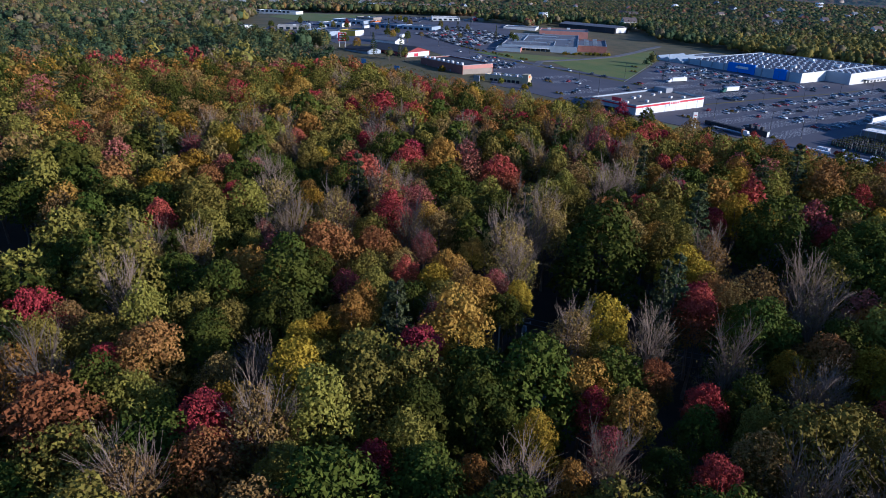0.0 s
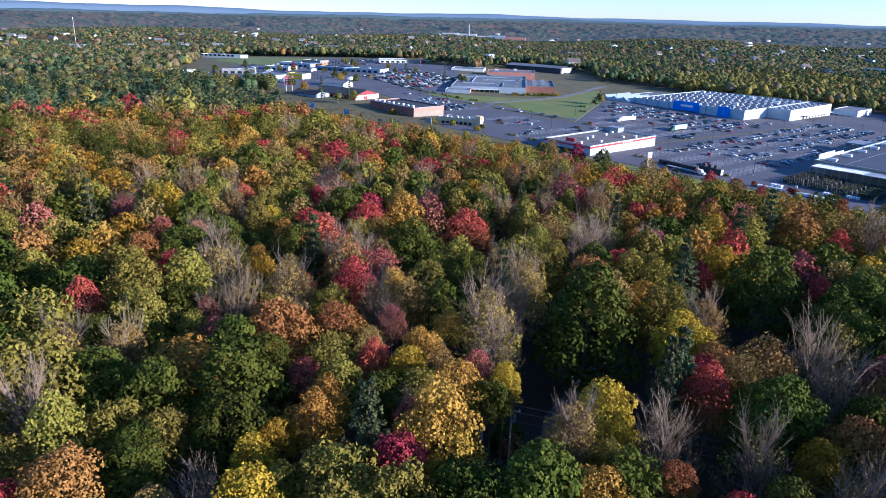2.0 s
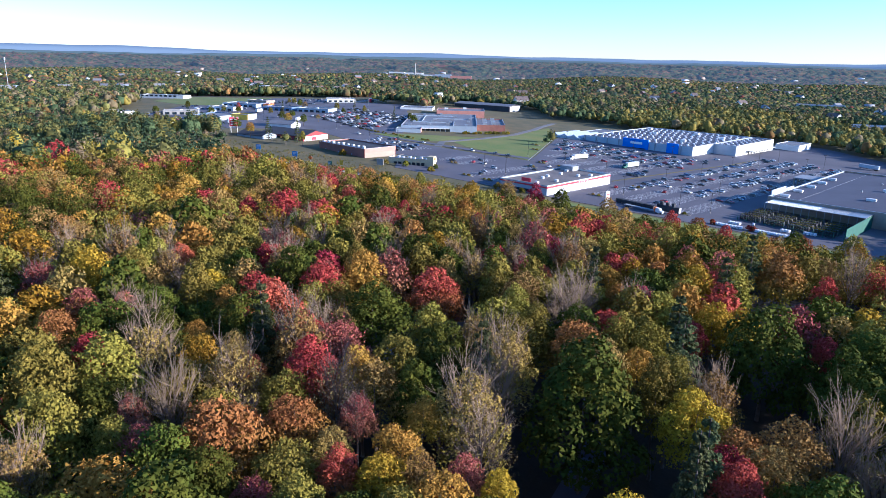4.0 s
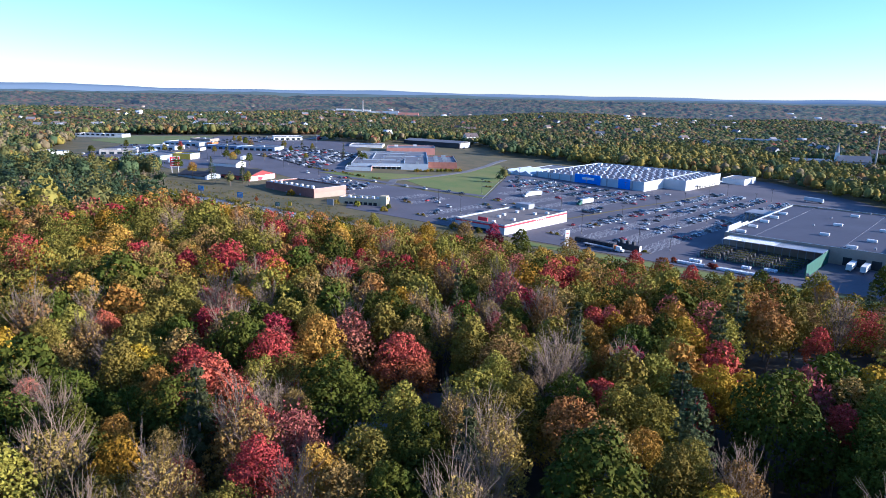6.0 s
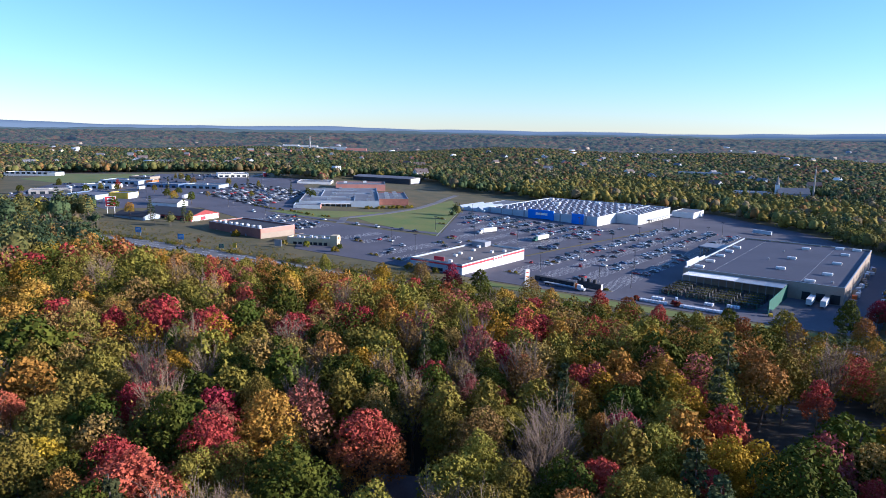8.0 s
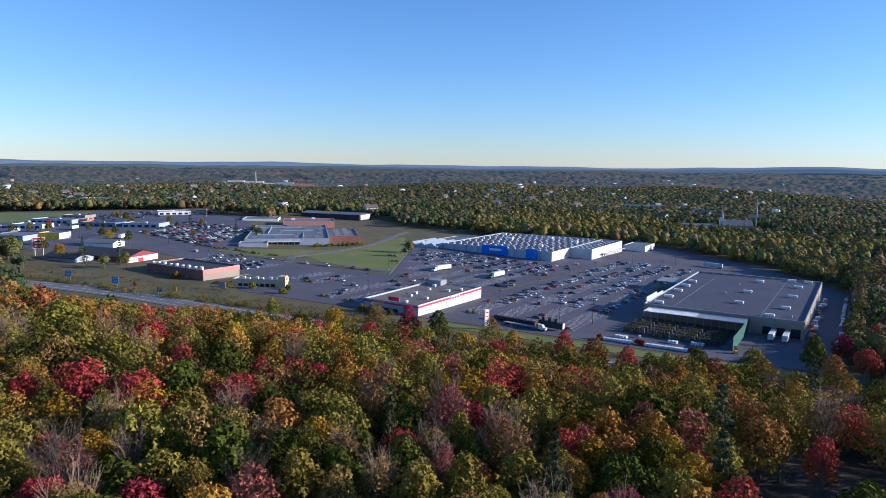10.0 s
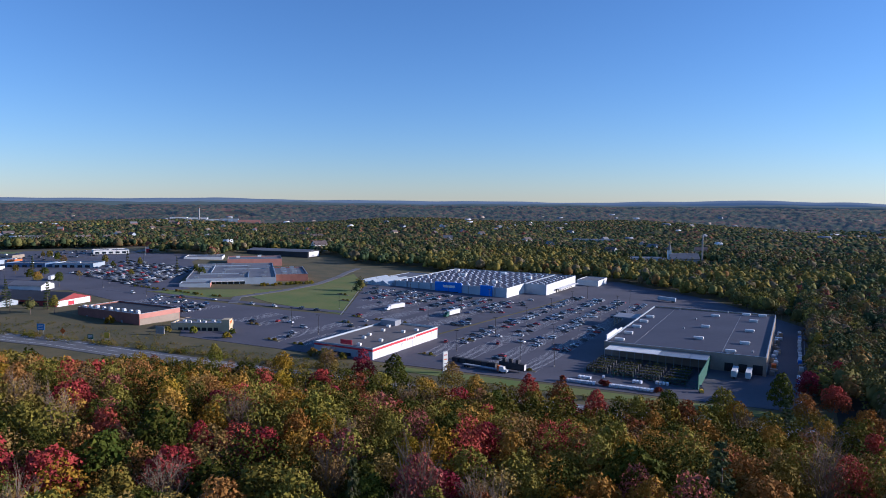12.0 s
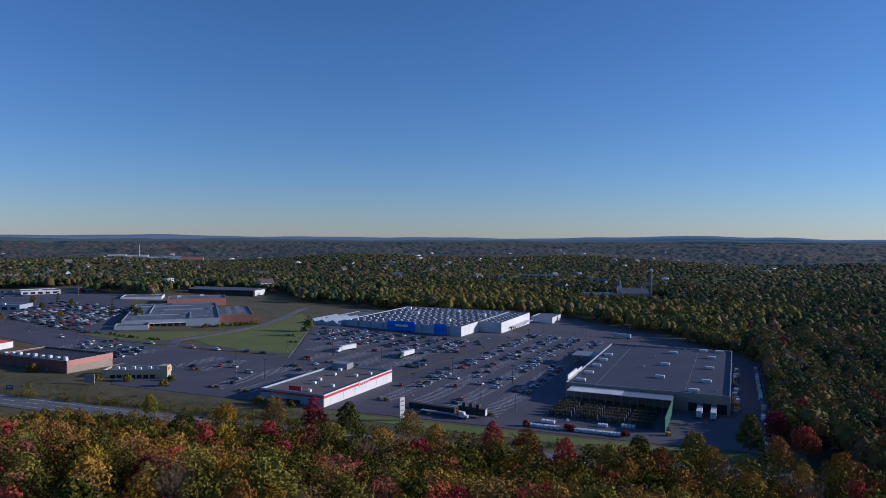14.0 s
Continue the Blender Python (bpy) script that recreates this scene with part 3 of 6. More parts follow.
for k in range(3):
    bm = bmesh.new()
    x = -11 + k * 11
    a = [bm.verts.new(p) for p in ((x - 5, -48, 6.9), (x + 5, -48, 6.9), (x, -48, 10.0))]
    b = [bm.verts.new(p) for p in ((x - 5, -6, 6.9), (x + 5, -6, 6.9), (x, -6, 10.0))]
    bm.faces.new(a)
    bm.faces.new(b[::-1])
    for s in range(3):
        bm.faces.new((a[s], b[s], b[(s + 1) % 3], a[(s + 1) % 3]))
    bmesh.ops.recalc_face_normals(bm, faces=bm.faces[:])
    part("glazed_gable", bm, M["cladding"], GLASSH, "pale glazed gable roof")
for k in range(7):
    part("shop_window", boxed(-16 + k * 4.8, -12.4 + k * 4.8, -48.7, -48.52, 0.6, 4.6), M["glass"], GLASSH)
flat_shop("dock_annex", "small white delivery annex behind the superstore", -192, -170, 655, 690, -10.5, -4.5, M["white"], M["roof_grey"], parapet=0.4)

# brown plaza, restaurant, red shop
PL = flat_shop("plaza", "long brown brick plaza with a salmon parapet and black roof", -388, -332, 246, 275.5, 0.4, 7.3, M["brick"], M["roof_black"], category="plaza",
               walls=dict(e=M["tan"]))
part("salmon_band", boxed(28.0, 28.2, -14.7, 14.7, 4.0, 6.8), M["salmon"], PL, "wide salmon stucco band")
part("salmon_band", boxed(-27.9, 27.9, -14.95, -14.75, 5.6, 6.8), M["brick"], PL)
for k in range(13):
    roof_unit(PL, -26 + k * 4.1, -11.5 + (k % 3) * 1.5, 6.1, 1.9, 1.6, 1.7)
for k in range(3):
    part("rear_door", boxed(-20 + k * 16, -18.6 + k * 16, -14.9, -14.76, 0, 2.2), M["grey"], PL)
part("guard_rail", boxed(29, 29.2, -15, 22, -0.6, 0.1), M["wood"], PL)
RE = flat_shop("restaurant", "cream stucco restaurant with a tower and arched porch", -314, -282, 256, 268, -1.6, 3.8, M["cream"], M["roof_grey"], category="restaurant", turn=28)
part("tower", boxed(13.2, 17.6, -7.0, -1.0, 0, 7.6), M["cream"], RE, "square cream entrance tower")
part("tower_sign", boxed(17.6, 17.75, -5.4, -2.6, 5.2, 6.6), M["orange"], RE)
for k in range(6):
    part("porch_opening", boxed(16.0, 16.16, 0.2 + k * 0.95, 0.9 + k * 0.95, 0.2, 2.6), M["dark"], RE)
for k in range(7):
    part("window", boxed(-12 + k * 3.4, -9.6 + k * 3.4, -6.16, -6.0, 0.4, 2.8), M["dark"], RE)
for k in range(6):
    roof_unit(RE, -11 + k * 4.2, 1.5 - (k % 2) * 3, 4.6, 1.8, 1.5, 1.3)


def gable_shop(name, label, x0, x1, y0, y1, zb, he, hr, wall, roof, category="shop", turn=0.0, along="x"):
    """A gabled hall: walls to the eaves, a pitched roof with overhang."""
    cx, cy = (x0 + x1) / 2, (y0 + y1) / 2
    lx, ly = (x1 - x0) / 2, (y1 - y0) / 2
    root = thing(name, label, category, pose(cx, cy, zb, 0, 0, turn + (0 if along == "x" else 90)))
    if along != "x":
        lx, ly = ly, lx
    bm = bmesh.new()
    a = [bm.verts.new(p) for p in ((-lx, -ly, -2), (-lx, ly, -2), (-lx, ly, he), (-lx, 0, hr - 0.15), (-lx, -ly, he))]
    b = [bm.verts.new((-v.co.x, v.co.y, v.co.z)) for v in a]
    bm.faces.new(a[::-1])
    bm.faces.new(b)
    for s in range(5):
        bm.faces.new((a[s], a[(s + 1) % 5], b[(s + 1) % 5], b[s]))
    bmesh.ops.recalc_face_normals(bm, faces=bm.faces[:])
    part("wall", bm, wall, root)
    for s in (-1, 1):
        bm = bmesh.new()
        k = (hr - he) / ly
        lo = ly + 0.6
        pts = [(0, hr), (s * lo, he - 0.6 * k), (s * lo, he - 0.6 * k + 0.3), (0, hr + 0.3)]
        a = [bm.verts.new((-lx - 0.5, y, z)) for y, z in pts]
        b = [bm.verts.new((lx + 0.5, y, z)) for y, z in pts]
        bm.faces.new(a)
        bm.faces.new(b[::-1])
        for q in range(4):
            bm.faces.new((a[q], b[q], b[(q + 1) % 4], a[(q + 1) % 4]))
        bmesh.ops.recalc_face_normals(bm, faces=bm.faces[:])
        part("roof", bm, roof, root)
    return root


RS = gable_shop("red_shop", "red shop with a dark pitched roof and white trim", -474, -424, 248, 278, 2.8, 4.2, 8.0, M["dull_red"], M["roof_black"], turn=12)
part("front_wall", boxed(24.9, 25.1, -14, 14, 0, 4.1), M["white"], RS)
part("shop_window", boxed(25.12, 25.2, -5, 0, 0.5, 3.0), M["red"], RS)
for k in range(6):
    part("shop_window", boxed(-18 + k * 6.5, -14.5 + k * 6.5, -15.15, -15.0, 0.8, 2.8), M["glass"], RS)
gable_shop("dark_shop", "low shop with a dark pitched roof", -476, -446, 226, 242, 3.5, 3.4, 6.0, M["cladding"], M["roof_black"], turn=12)
gable_shop("small_hall", "small white hall with a grey-green roof", -524, -498, 284, 300, 5.0, 3.6, 6.0, M["white"], M["roof_grey"], turn=24)

# older mall
MU, MV = Vector((0.731, 0.682)), Vector((-0.682, 0.731))


def on_mall(u, v, lu, lv):
    """Plan limits of a block on the mall's own axes: along the front u, back from it v."""
    c = Vector((-456, 391)) + MU * u + MV * v
    return c.x - lu / 2, c.x + lu / 2, c.y - lv / 2, c.y + lv / 2


# front wall pale blue, east end white: the front's shade is in its colour
MA = flat_shop("mall", "wide older mall with a patched grey roof", *on_mall(37.5, 70, 75, 140), 0.4, 6.4, M["grey"], M["roof_grey"], category="mall", turn=43, walls=dict(e=M["white"], s=M["cladding"]))
for k in range(18):
    roof_unit(MA, -30 + (k % 4) * 19 + (k // 4) * 2, -58 + (k // 4) * 29 + (k % 3) * 5, 5.2, 3.2, 2.2, 1.6, M["steel"])
for k, (ux, uy, lx, ly) in enumerate(((-12, -30, 34, 0.5), (10, 12, 40, 0.5), (-10, 48, 44, 0.5), (14, -40, 0.5, 50), (-20, 20, 0.5, 70))):
    part("roof_step", boxed(ux - lx / 2, ux + lx / 2, uy - ly / 2, uy + ly / 2, 5.15, 6.1), M["cladding"], MA)
part("front_canopy", boxed(-34, 10, -72.5, -70.1, 3.0, 3.5), M["white"], MA, "pale canopy along the shop fronts")
for k in range(9):
    part("shop_window", boxed(-33 + k * 5, -29 + k * 5, -70.18, -70.02, 0.4, 2.8), M["glass"], MA)
MB = flat_shop("mall_brick_end", "brick end block of the mall", *on_mall(89.8, 60, 29, 71), -1.0, 5.9, M["brick"], M["roof_grey"], category="mall", walls=dict(e=M["salmon"]), turn=43)
for k in range(6):
    roof_unit(MB, -6 + (k % 2) * 9, -28 + k * 10, 6.0, 4.4, 3.0, 2.8, M["steel"])
MP = flat_shop("mall_salmon_wing", "salmon stucco wing of the mall", *on_mall(57, 182, 58, 42), 1.0, 9.0, M["salmon"], M["roof_grey"], category="mall", turn=43)
roof_unit(MP, 5, 3, 8.4, 4, 3, 2)
roof_unit(MP, -18, -6, 8.4, 4, 3, 2)
flat_shop("mall_front_annex", "low salmon annex at the mall's front", *on_mall(9, -14, 24, 18), 0.8, 5.0, M["cladding"], M["roof_grey"], category="mall", walls=dict(e=M["salmon"]), turn=43)
flat_shop("white_store", "small flat white store beside the mall", -640, -598, 548, 582, 2.5, 7.2, M["white"], M["roof_grey"], turn=40)
LB = gable_shop("long_shed", "long dark commercial shed with a pale roof", -640, -548, 660, 690, 1.5, 6.5, 8.6, M["roof_black"], M["roof_grey"], turn=8)
part("gable_end", boxed(45.9, 46.15, -12, 12, 0, 6.4), M["white"], LB)
# shops further along the strip
YS = flat_shop("yellow_shop", "blue-grey shop with a yellow front", -632, -596, 258, 298, 5.5, 10.4, M["dull_blue"], M["roof_grey"], turn=25, walls=dict(e=M["cladding"]))
YF = flat_shop("yellow_front_shop", "shop front painted yellow", -603, -582, 288, 304, 5.5, 11.5, M["yellow"], M["roof_grey"], turn=25, walls=dict(e=M["white"]))
SHOPS = [(-772, -722, 372, 400, "cladding", "roof_grey", 24), (-692, -652, 380, 402, "dull_blue", "roof_grey", 26), (-652, -612, 402, 426, "cladding", "roof_grey", 28),
         (-782, -742, 530, 560, "white", "roof_grey", 58), (-700, -664, 262, 280, "concrete", "roof_grey", 60), (-722, -690, 326, 346, "white", "roof_grey", 30),
         (-742, -738, 576, 590, "red", "roof_grey", 58), (-1010, -940, 370, 392, "white", "roof_grey", 35),
         (-640, -560, 160, 184, "concrete", "roof_dark", 20), (-720, -690, 200, 222, "white", "roof_tan", 20), (-560, -540, 196, 214, "white", "roof_tan", 15),
         (-800, -770, 420, 440, "tan", "roof_grey", 24), (-724, -716, 396, 408, "orange", "roof_grey", 24)]
for x0, x1, y0, y1, w, r, a in SHOPS:
    s = flat_shop("strip_shop", "low flat-roofed shop on the commercial strip", x0, x1, y0, y1, 5.6, 8.4 if x0 < -830 else 10.4, M[w], M[r], category="shop", turn=a)
    L = (x1 - x0) / 2
    for k in range(max(1, int(L / 4))):
        part("shop_window", boxed(-L + 2 + k * 7.5, -L + 6.5 + k * 7.5, -(y1 - y0) / 2 - 0.12, -(y1 - y0) / 2 - 0.01, 0.6, 3.0), M["glass"], s)
    roof_unit(s, 0, 0, 2.0 if x0 < -830 else 4.0, 3, 2, 1.5)

# far landmarks
CH = thing("mill_chimney", "tall pale brick mill chimney far across the town", "chimney", pose(-2250, 2064, -26))
bm = bmesh.new()
tube(bm, (0, 0, -4), (0, 0, 62), 4.4, 2.8, 12)
part("shaft", bm, M["concrete"], CH)
bm = bmesh.new()
tube(bm, (0, 0, 62), (0, 0, 64), 3.4, 3.4, 12)
part("rim", bm, M["brick"], CH)
for x0, x1, y0, y1, h, w in ((-2330, -2250, 2080, 2110, 16, "white"), (-2240, -2170, 2090, 2120, 14, "white"), (-2190, -2120, 2130, 2160, 20, "cladding"),
                             (-2110, -2020, 2150, 2180, 20, "salmon"), (-2420, -2350, 2060, 2090, 14, "white"), (-2300, -2240, 2040, 2052, 10, "white")):
    zb = gz((x0 + x1) / 2, (y0 + y1) / 2)
    flat_shop("mill_building", "pale mill building beside the chimney", x0, x1, y0, y1, zb, zb + h, M[w], M["roof_grey"], category="mill", turn=40)
TW = thing("radio_tower", "slim pale steel tower beside a church", "tower", pose(-118, 1040, gz(-118, 1040)))
bm = bmesh.new()
tube(bm, (0, 0, -1), (0, 0, 42), 1.3, 0.9, 8)
part("mast", bm, M["concrete"], TW)
bm = bmesh.new()
tube(bm, (0, 0, 42), (0, 0, 46), 0.3, 0.1, 6)
part("tip", bm, M["steel"], TW)
MS = thing("far_mast", "slim pale lattice mast far across the woods", "mast", pose(-1494, 299, gz(-1494, 299)))
bm = bmesh.new()
tube(bm, (0, 0, -1), (0, 0, 66), 0.6, 0.35, 6)
part("mast", bm, M["steel"], MS)
bm = bmesh.new()
tube(bm, (0, 0, 65), (0, 0, 70), 1.2, 1.0, 8)
part("antenna_ring", bm, M["white"], MS)
CZ = gz(-140, 1010)
CHU = gable_shop("church", "grey church with a white steeple", -160, -120, 1000, 1024, CZ, 9, 16, M["grey"], M["roof_grey"], category="church", turn=20)
bm = bmesh.new()
box(bm, -22.5, -17.5, -2.5, 2.5, 0, 20)
part("steeple_base", bm, M["white"], CHU)
bm = bmesh.new()
tube(bm, (-20, 0, 20), (-20, 0, 34), 2.6, 0.1, 8)
part("steeple", bm, M["roof_grey"], CHU)
flat_shop("school", "low grey school building among trees", -215, -165, 985, 1012, CZ, CZ + 9, M["cladding"], M["roof_grey"], category="school", turn=20)
zb = gz(-385, 1430)
flat_shop("warehouse", "pale blue warehouse roof among far trees", -430, -345, 1415, 1450, zb + 6, zb + 15, M["cladding"], M["roof_grey"], category="warehouse", turn=18)

# ---- trees ----
def lobes_crown(seed, n, size, lobes=26, wide=5.5, tall=7.0, mid=10.4, ragged=0.4, egg=0.35, lump=(0.20, 0.35), jitter=0.45):
    """Leaf tufts over an egg-shaped stack of many small lobes: an uneven, ragged crown with gaps."""
    g = np.random.default_rng(seed)
    cs, rs = [(0.0, 0.0, mid - 0.12 * tall)], [wide * 0.6]
    lean = g.uniform(-0.12, 0.12, 2) * wide
    for k in range(lobes):
        a = 2 * math.pi * (k * 0.618 + g.uniform(-0.1, 0.1))
        h = -0.72 + 1.7 * (k + 0.5) / lobes
        q = math.sqrt(max(0.0, 1 - min(1, abs(h)) ** 2.0)) * (1 - egg * h) * g.uniform(0.5, 0.86)
        cs.append((math.cos(a) * q * wide + lean[0] * h, math.sin(a) * q * wide + lean[1] * h, mid + h * tall * 0.84 + g.uniform(-0.5, 0.5)))
        rs.append(g.uniform(*lump) * wide * (1 - 0.25 * max(0, h)))
    cs, rs = np.array(cs), np.array(rs)
    w = rs ** 2 / (rs ** 2).sum()
    pick = g.choice(len(rs), n * 2, p=w)
    d = g.normal(size=(n * 2, 3))
    d /= np.linalg.norm(d, axis=1)[:, None]
    d[:, 2] = np.where(d[:, 2] < -0.2, -d[:, 2] * 0.6, d[:, 2])
    tuft = g.uniform(0.82, 1.02, n * 2) + 0.35 * g.uniform(0, 1, n * 2) ** 4
    p = cs[pick] + d * (rs[pick] * tuft)[:, None] * np.array([1, 1, 1.15])
    depth = np.min(np.linalg.norm((p[:, None, :] - cs[None]) / np.array([1, 1, 1.15]), axis=2) / rs[None], axis=1)
    keep = np.argsort(-depth + g.uniform(0, 0.45, n * 2))[:n]
    return cards(p[keep], d[keep], size, g, ragged, jitter)


def joined(*sets):
    """Several sets of leaf clumps as one."""
    return np.concatenate([v for v, f in sets]), np.arange(sum(len(v) for v, f in sets)).reshape(-1, 3)


def cards(p, d, size, g, ragged=0.35, jitter=0.45, along=None):
    """A tilted three-cornered leaf clump at each place, facing about along d."""
    n = len(p)
    nrm = d + g.normal(size=(n, 3)) * jitter + np.array([0, 0, 0.15])
    nrm /= np.linalg.norm(nrm, axis=1)[:, None]
    u = np.cross(nrm, g.normal(size=(n, 3)))
    if along is not None:
        u = along + g.normal(size=(n, 3)) * 0.35
        u -= nrm * (u * nrm).sum(1)[:, None]
    u /= np.linalg.norm(u, axis=1)[:, None]
    v = np.cross(nrm, u)
    s = size * g.uniform(0.65, 1.4, (n, 1))
    c = []
    for k in range(3):
        a = 2.0944 * k
        c.append(p + (u * math.cos(a) * (1.0 if along is None else 1.5) + v * math.sin(a)) * s * g.uniform(0.75, 1.3, (n, 1)) + nrm * s * g.uniform(-ragged, ragged, (n, 1)))
    return np.stack(c, 1).reshape(-1, 3), np.arange(n * 3).reshape(-1, 3)


def plume_crown(seed, n, size, plumes=70, wide=5.4, tall=7.0, mid=10.4, egg=0.35, thin=1.0):
    """Upswept sprays of leaves that fan out from the boughs: a feathery crown with pointed tufts and gaps."""
    g = np.random.default_rng(seed)
    k = np.arange(plumes)
    h = -0.62 + 1.6 * (k + 0.5) / plumes
    a = 2 * math.pi * (k * 0.618 + g.uniform(-0.08, 0.08, plumes))
    q = np.sqrt(np.clip(1 - np.minimum(1, np.abs(h)) ** 2.2, 0, 1)) * (1 - egg * h) * g.uniform(0.72, 1.0, plumes)
    lean = g.uniform(-0.15, 0.15, 2) * wide
    tip = np.stack([np.cos(a) * q * wide + lean[0] * h, np.sin(a) * q * wide + lean[1] * h, mid + h * tall * 0.86 + g.normal(size=plumes) * 0.55], 1)
    out = np.stack([np.cos(a) * (0.25 + 0.55 * q), np.sin(a) * (0.25 + 0.55 * q), np.full(plumes, 0.85)], 1) + g.normal(size=(plumes, 3)) * 0.16
    out /= np.linalg.norm(out, axis=1)[:, None]
    ln = g.uniform(2.0, 3.6, plumes)
    rad = g.uniform(0.55, 1.05, plumes) * wide / 5.4
    w = ln * rad
    pick = g.choice(plumes, n, p=w / w.sum())
    u = g.uniform(0, 1, n) ** 0.8
    side = g.normal(size=(n, 3))
    side -= out[pick] * (side * out[pick]).sum(1)[:, None]
    side /= np.linalg.norm(side, axis=1)[:, None]
    r = rad[pick] * np.sin(math.pi * (0.12 + 0.85 * u)) ** 0.7 * g.uniform(0.55, 1.05, n) * thin
    p = tip[pick] + out[pick] * ((u - 0.85) * ln[pick])[:, None] + side * r[:, None]
    return cards(p, side + out[pick] * 0.35, size, g, 0.4, 0.5, out[pick])


def pine_crown(seed, n, size, tall=18.0, wide=4.6):
    g = np.random.default_rng(seed)
    k = g.uniform(0, 1, n) ** 0.75
    tier = np.floor(k * 11) / 11 + g.uniform(-0.012, 0.012, n)
    arms = g.uniform(0, 2 * math.pi, (12, 8))
    ti = np.clip((tier * 11).astype(int), 0, 11)
    ai = g.integers(0, 8, n)
    a = arms[ti, ai] + g.normal(size=n) * 0.11
    reach = wide * (1 - tier) ** 0.75 * (0.72 + 0.28 * np.sin(arms[ti, ai] * 7 + ti)) + 0.3
    q = g.uniform(0.2, 1.0, n) ** 0.6
    rad = reach * q
    z = 3.2 + (tall - 3.2) * tier - 0.10 * rad + 0.12 * rad * q + g.normal(size=n) * 0.12
    p = np.stack([np.cos(a) * rad, np.sin(a) * rad, z], 1)
    d = np.stack([np.cos(a) * 0.35, np.sin(a) * 0.35, np.full(n, 1.0)], 1)
    return cards(p, d, size, g, 0.2)


def trunk_mesh(seed, top=9.5, r=0.26):
    """A tapered, slightly bent stem that flares at the root."""
    g = np.random.default_rng(seed)
    bm = bmesh.new()
    bend = g.uniform(-0.5, 0.5, 2)
    rings = []
    for z, w in ((-0.8, 1.7), (0.4, 1.2), (top * 0.5, 0.8), (top * 0.8, 0.55), (top + 2, 0.2)):
        f = max(0.0, z / top)
        c = (bend[0] * f + 0.15 * math.sin(z), bend[1] * f + 0.15 * math.cos(z * 0.7))
        rings.append([bm.verts.new((c[0] + r * w * math.cos(k * math.pi / 3), c[1] + r * w * math.sin(k * math.pi / 3), z)) for k in range(6)])
    for a, b in zip(rings, rings[1:]):
        for k in range(6):
            bm.faces.new((a[k], a[(k + 1) % 6], b[(k + 1) % 6], b[k]))
    bm.faces.new(rings[-1])
    return mesh_of("trunk", bm, M["bark"])


def twig_crown(seed, n1=16, n2=8, n3=5):
    """Bare boughs: limbs that fork into branches and twigs."""
    g = np.random.default_rng(seed)
    bm = bmesh.new()

    def fork(a, d, ln, r, level):
        b = a + d * ln
        tube(bm, a, b, r, r * 0.55, 3)
        if level == 0:
            return
        for k in range((n3, n2)[level - 1]):
            f = g.uniform(0.3, 1.0)
            e = (d + Vector(g.normal(size=3)) * 0.38 + Vector((0, 0, 0.3))).normalized()
            fork(a + d * ln * f, e, ln * g.uniform(0.45, 0.7), max(r * 0.5, 0.016), level - 1)
    for k in range(n1):
        a = k * 2.4
        up = g.uniform(1.1, 3.2)
        d = Vector((math.cos(a), math.sin(a), up)).normalized()
        fork(Vector((0, 0, 3.5 + k * 0.55)), d, g.uniform(4.2, 6.4), 0.085, 2)
    return mesh_of("bough", bm, M["twig"])


LABELS = dict(green=("oak_tree", "dark green oak tree with a dense round crown"), olive=("ash_tree", "olive green tree turning pale in autumn"),
              yellow=("birch_tree", "bright yellow autumn tree"), orange=("sugar_maple", "orange and gold autumn maple tree"),
              red=("red_maple", "red autumn maple tree"), crimson=("crimson_maple", "deep crimson autumn maple tree"),
              tan=("beech_tree", "tan brown autumn tree with thinning leaves"), mixed=("maple_tree", "half-turned rust and green maple tree"),
              pink=("cherry_tree", "dull pink thinning autumn tree"), pine=("pine_tree", "blue-green pine with layered boughs"),
              bare=("bare_tree", "nearly leafless grey tree with thin twigs"))
TRUNKS = [trunk_mesh(k) for k in range(3)]
PINE_TRUNK = trunk_mesh(9, 15, 0.3)
TWIGS = [twig_crown(k) for k in range(3)]


def crown_set(n, size, tag):
    out = {}
    for ci, kind in enumerate(LABELS):
        sets = []
        for k in range(3):
            sd = 100 * ci + k
            if kind == "pine":
                v, f = pine_crown(sd, int(n * 1.0), size * 1.05)
            elif kind == "bare":
                v, f = plume_crown(sd, int(n * 0.16), size * 0.6)
            elif kind in ("tan", "pink"):
                v, f = joined(lobes_crown(sd, int(n * 0.62), size * 0.8, lobes=60 + 10 * k, tall=(6.4, 7.2, 7.6)[k], wide=(5.4, 5.2, 4.8)[k], lump=(0.15, 0.27), jitter=0.7),
                              plume_crown(sd + 40, int(n * 0.2), size * 0.7, plumes=90, wide=4.8, tall=6.8))
            elif kind == "green":
                v, f = lobes_crown(sd, n, size, lobes=48 + 8 * k, tall=(6.0, 6.6, 7.4)[k], wide=(5.9, 5.6, 5.2)[k], egg=(0.15, 0.25, 0.4)[k], lump=(0.18, 0.33), jitter=0.35)
            else:
                v, f = joined(lobes_crown(sd, int(n * 0.84), size * 0.9, lobes=56 + 9 * k, tall=(6.0, 6.9, 7.8)[k], wide=(5.6, 5.4, 5.0)[k], egg=(0.2, 0.3, 0.42)[k], lump=(0.16, 0.30)),
                              plume_crown(sd + 40, int(n * 0.16), size * 0.75, plumes=80, wide=(5.2, 5.0, 4.6)[k], tall=(5.6, 6.5, 7.4)[k]))
            sets.append(raw("crown", v, f, LEAF[kind]))
        out[kind] = sets
    return out


CROWNS_NEAR = crown_set(7000, 0.205, "near")
CROWNS_MID = crown_set(2600, 0.33, "mid")


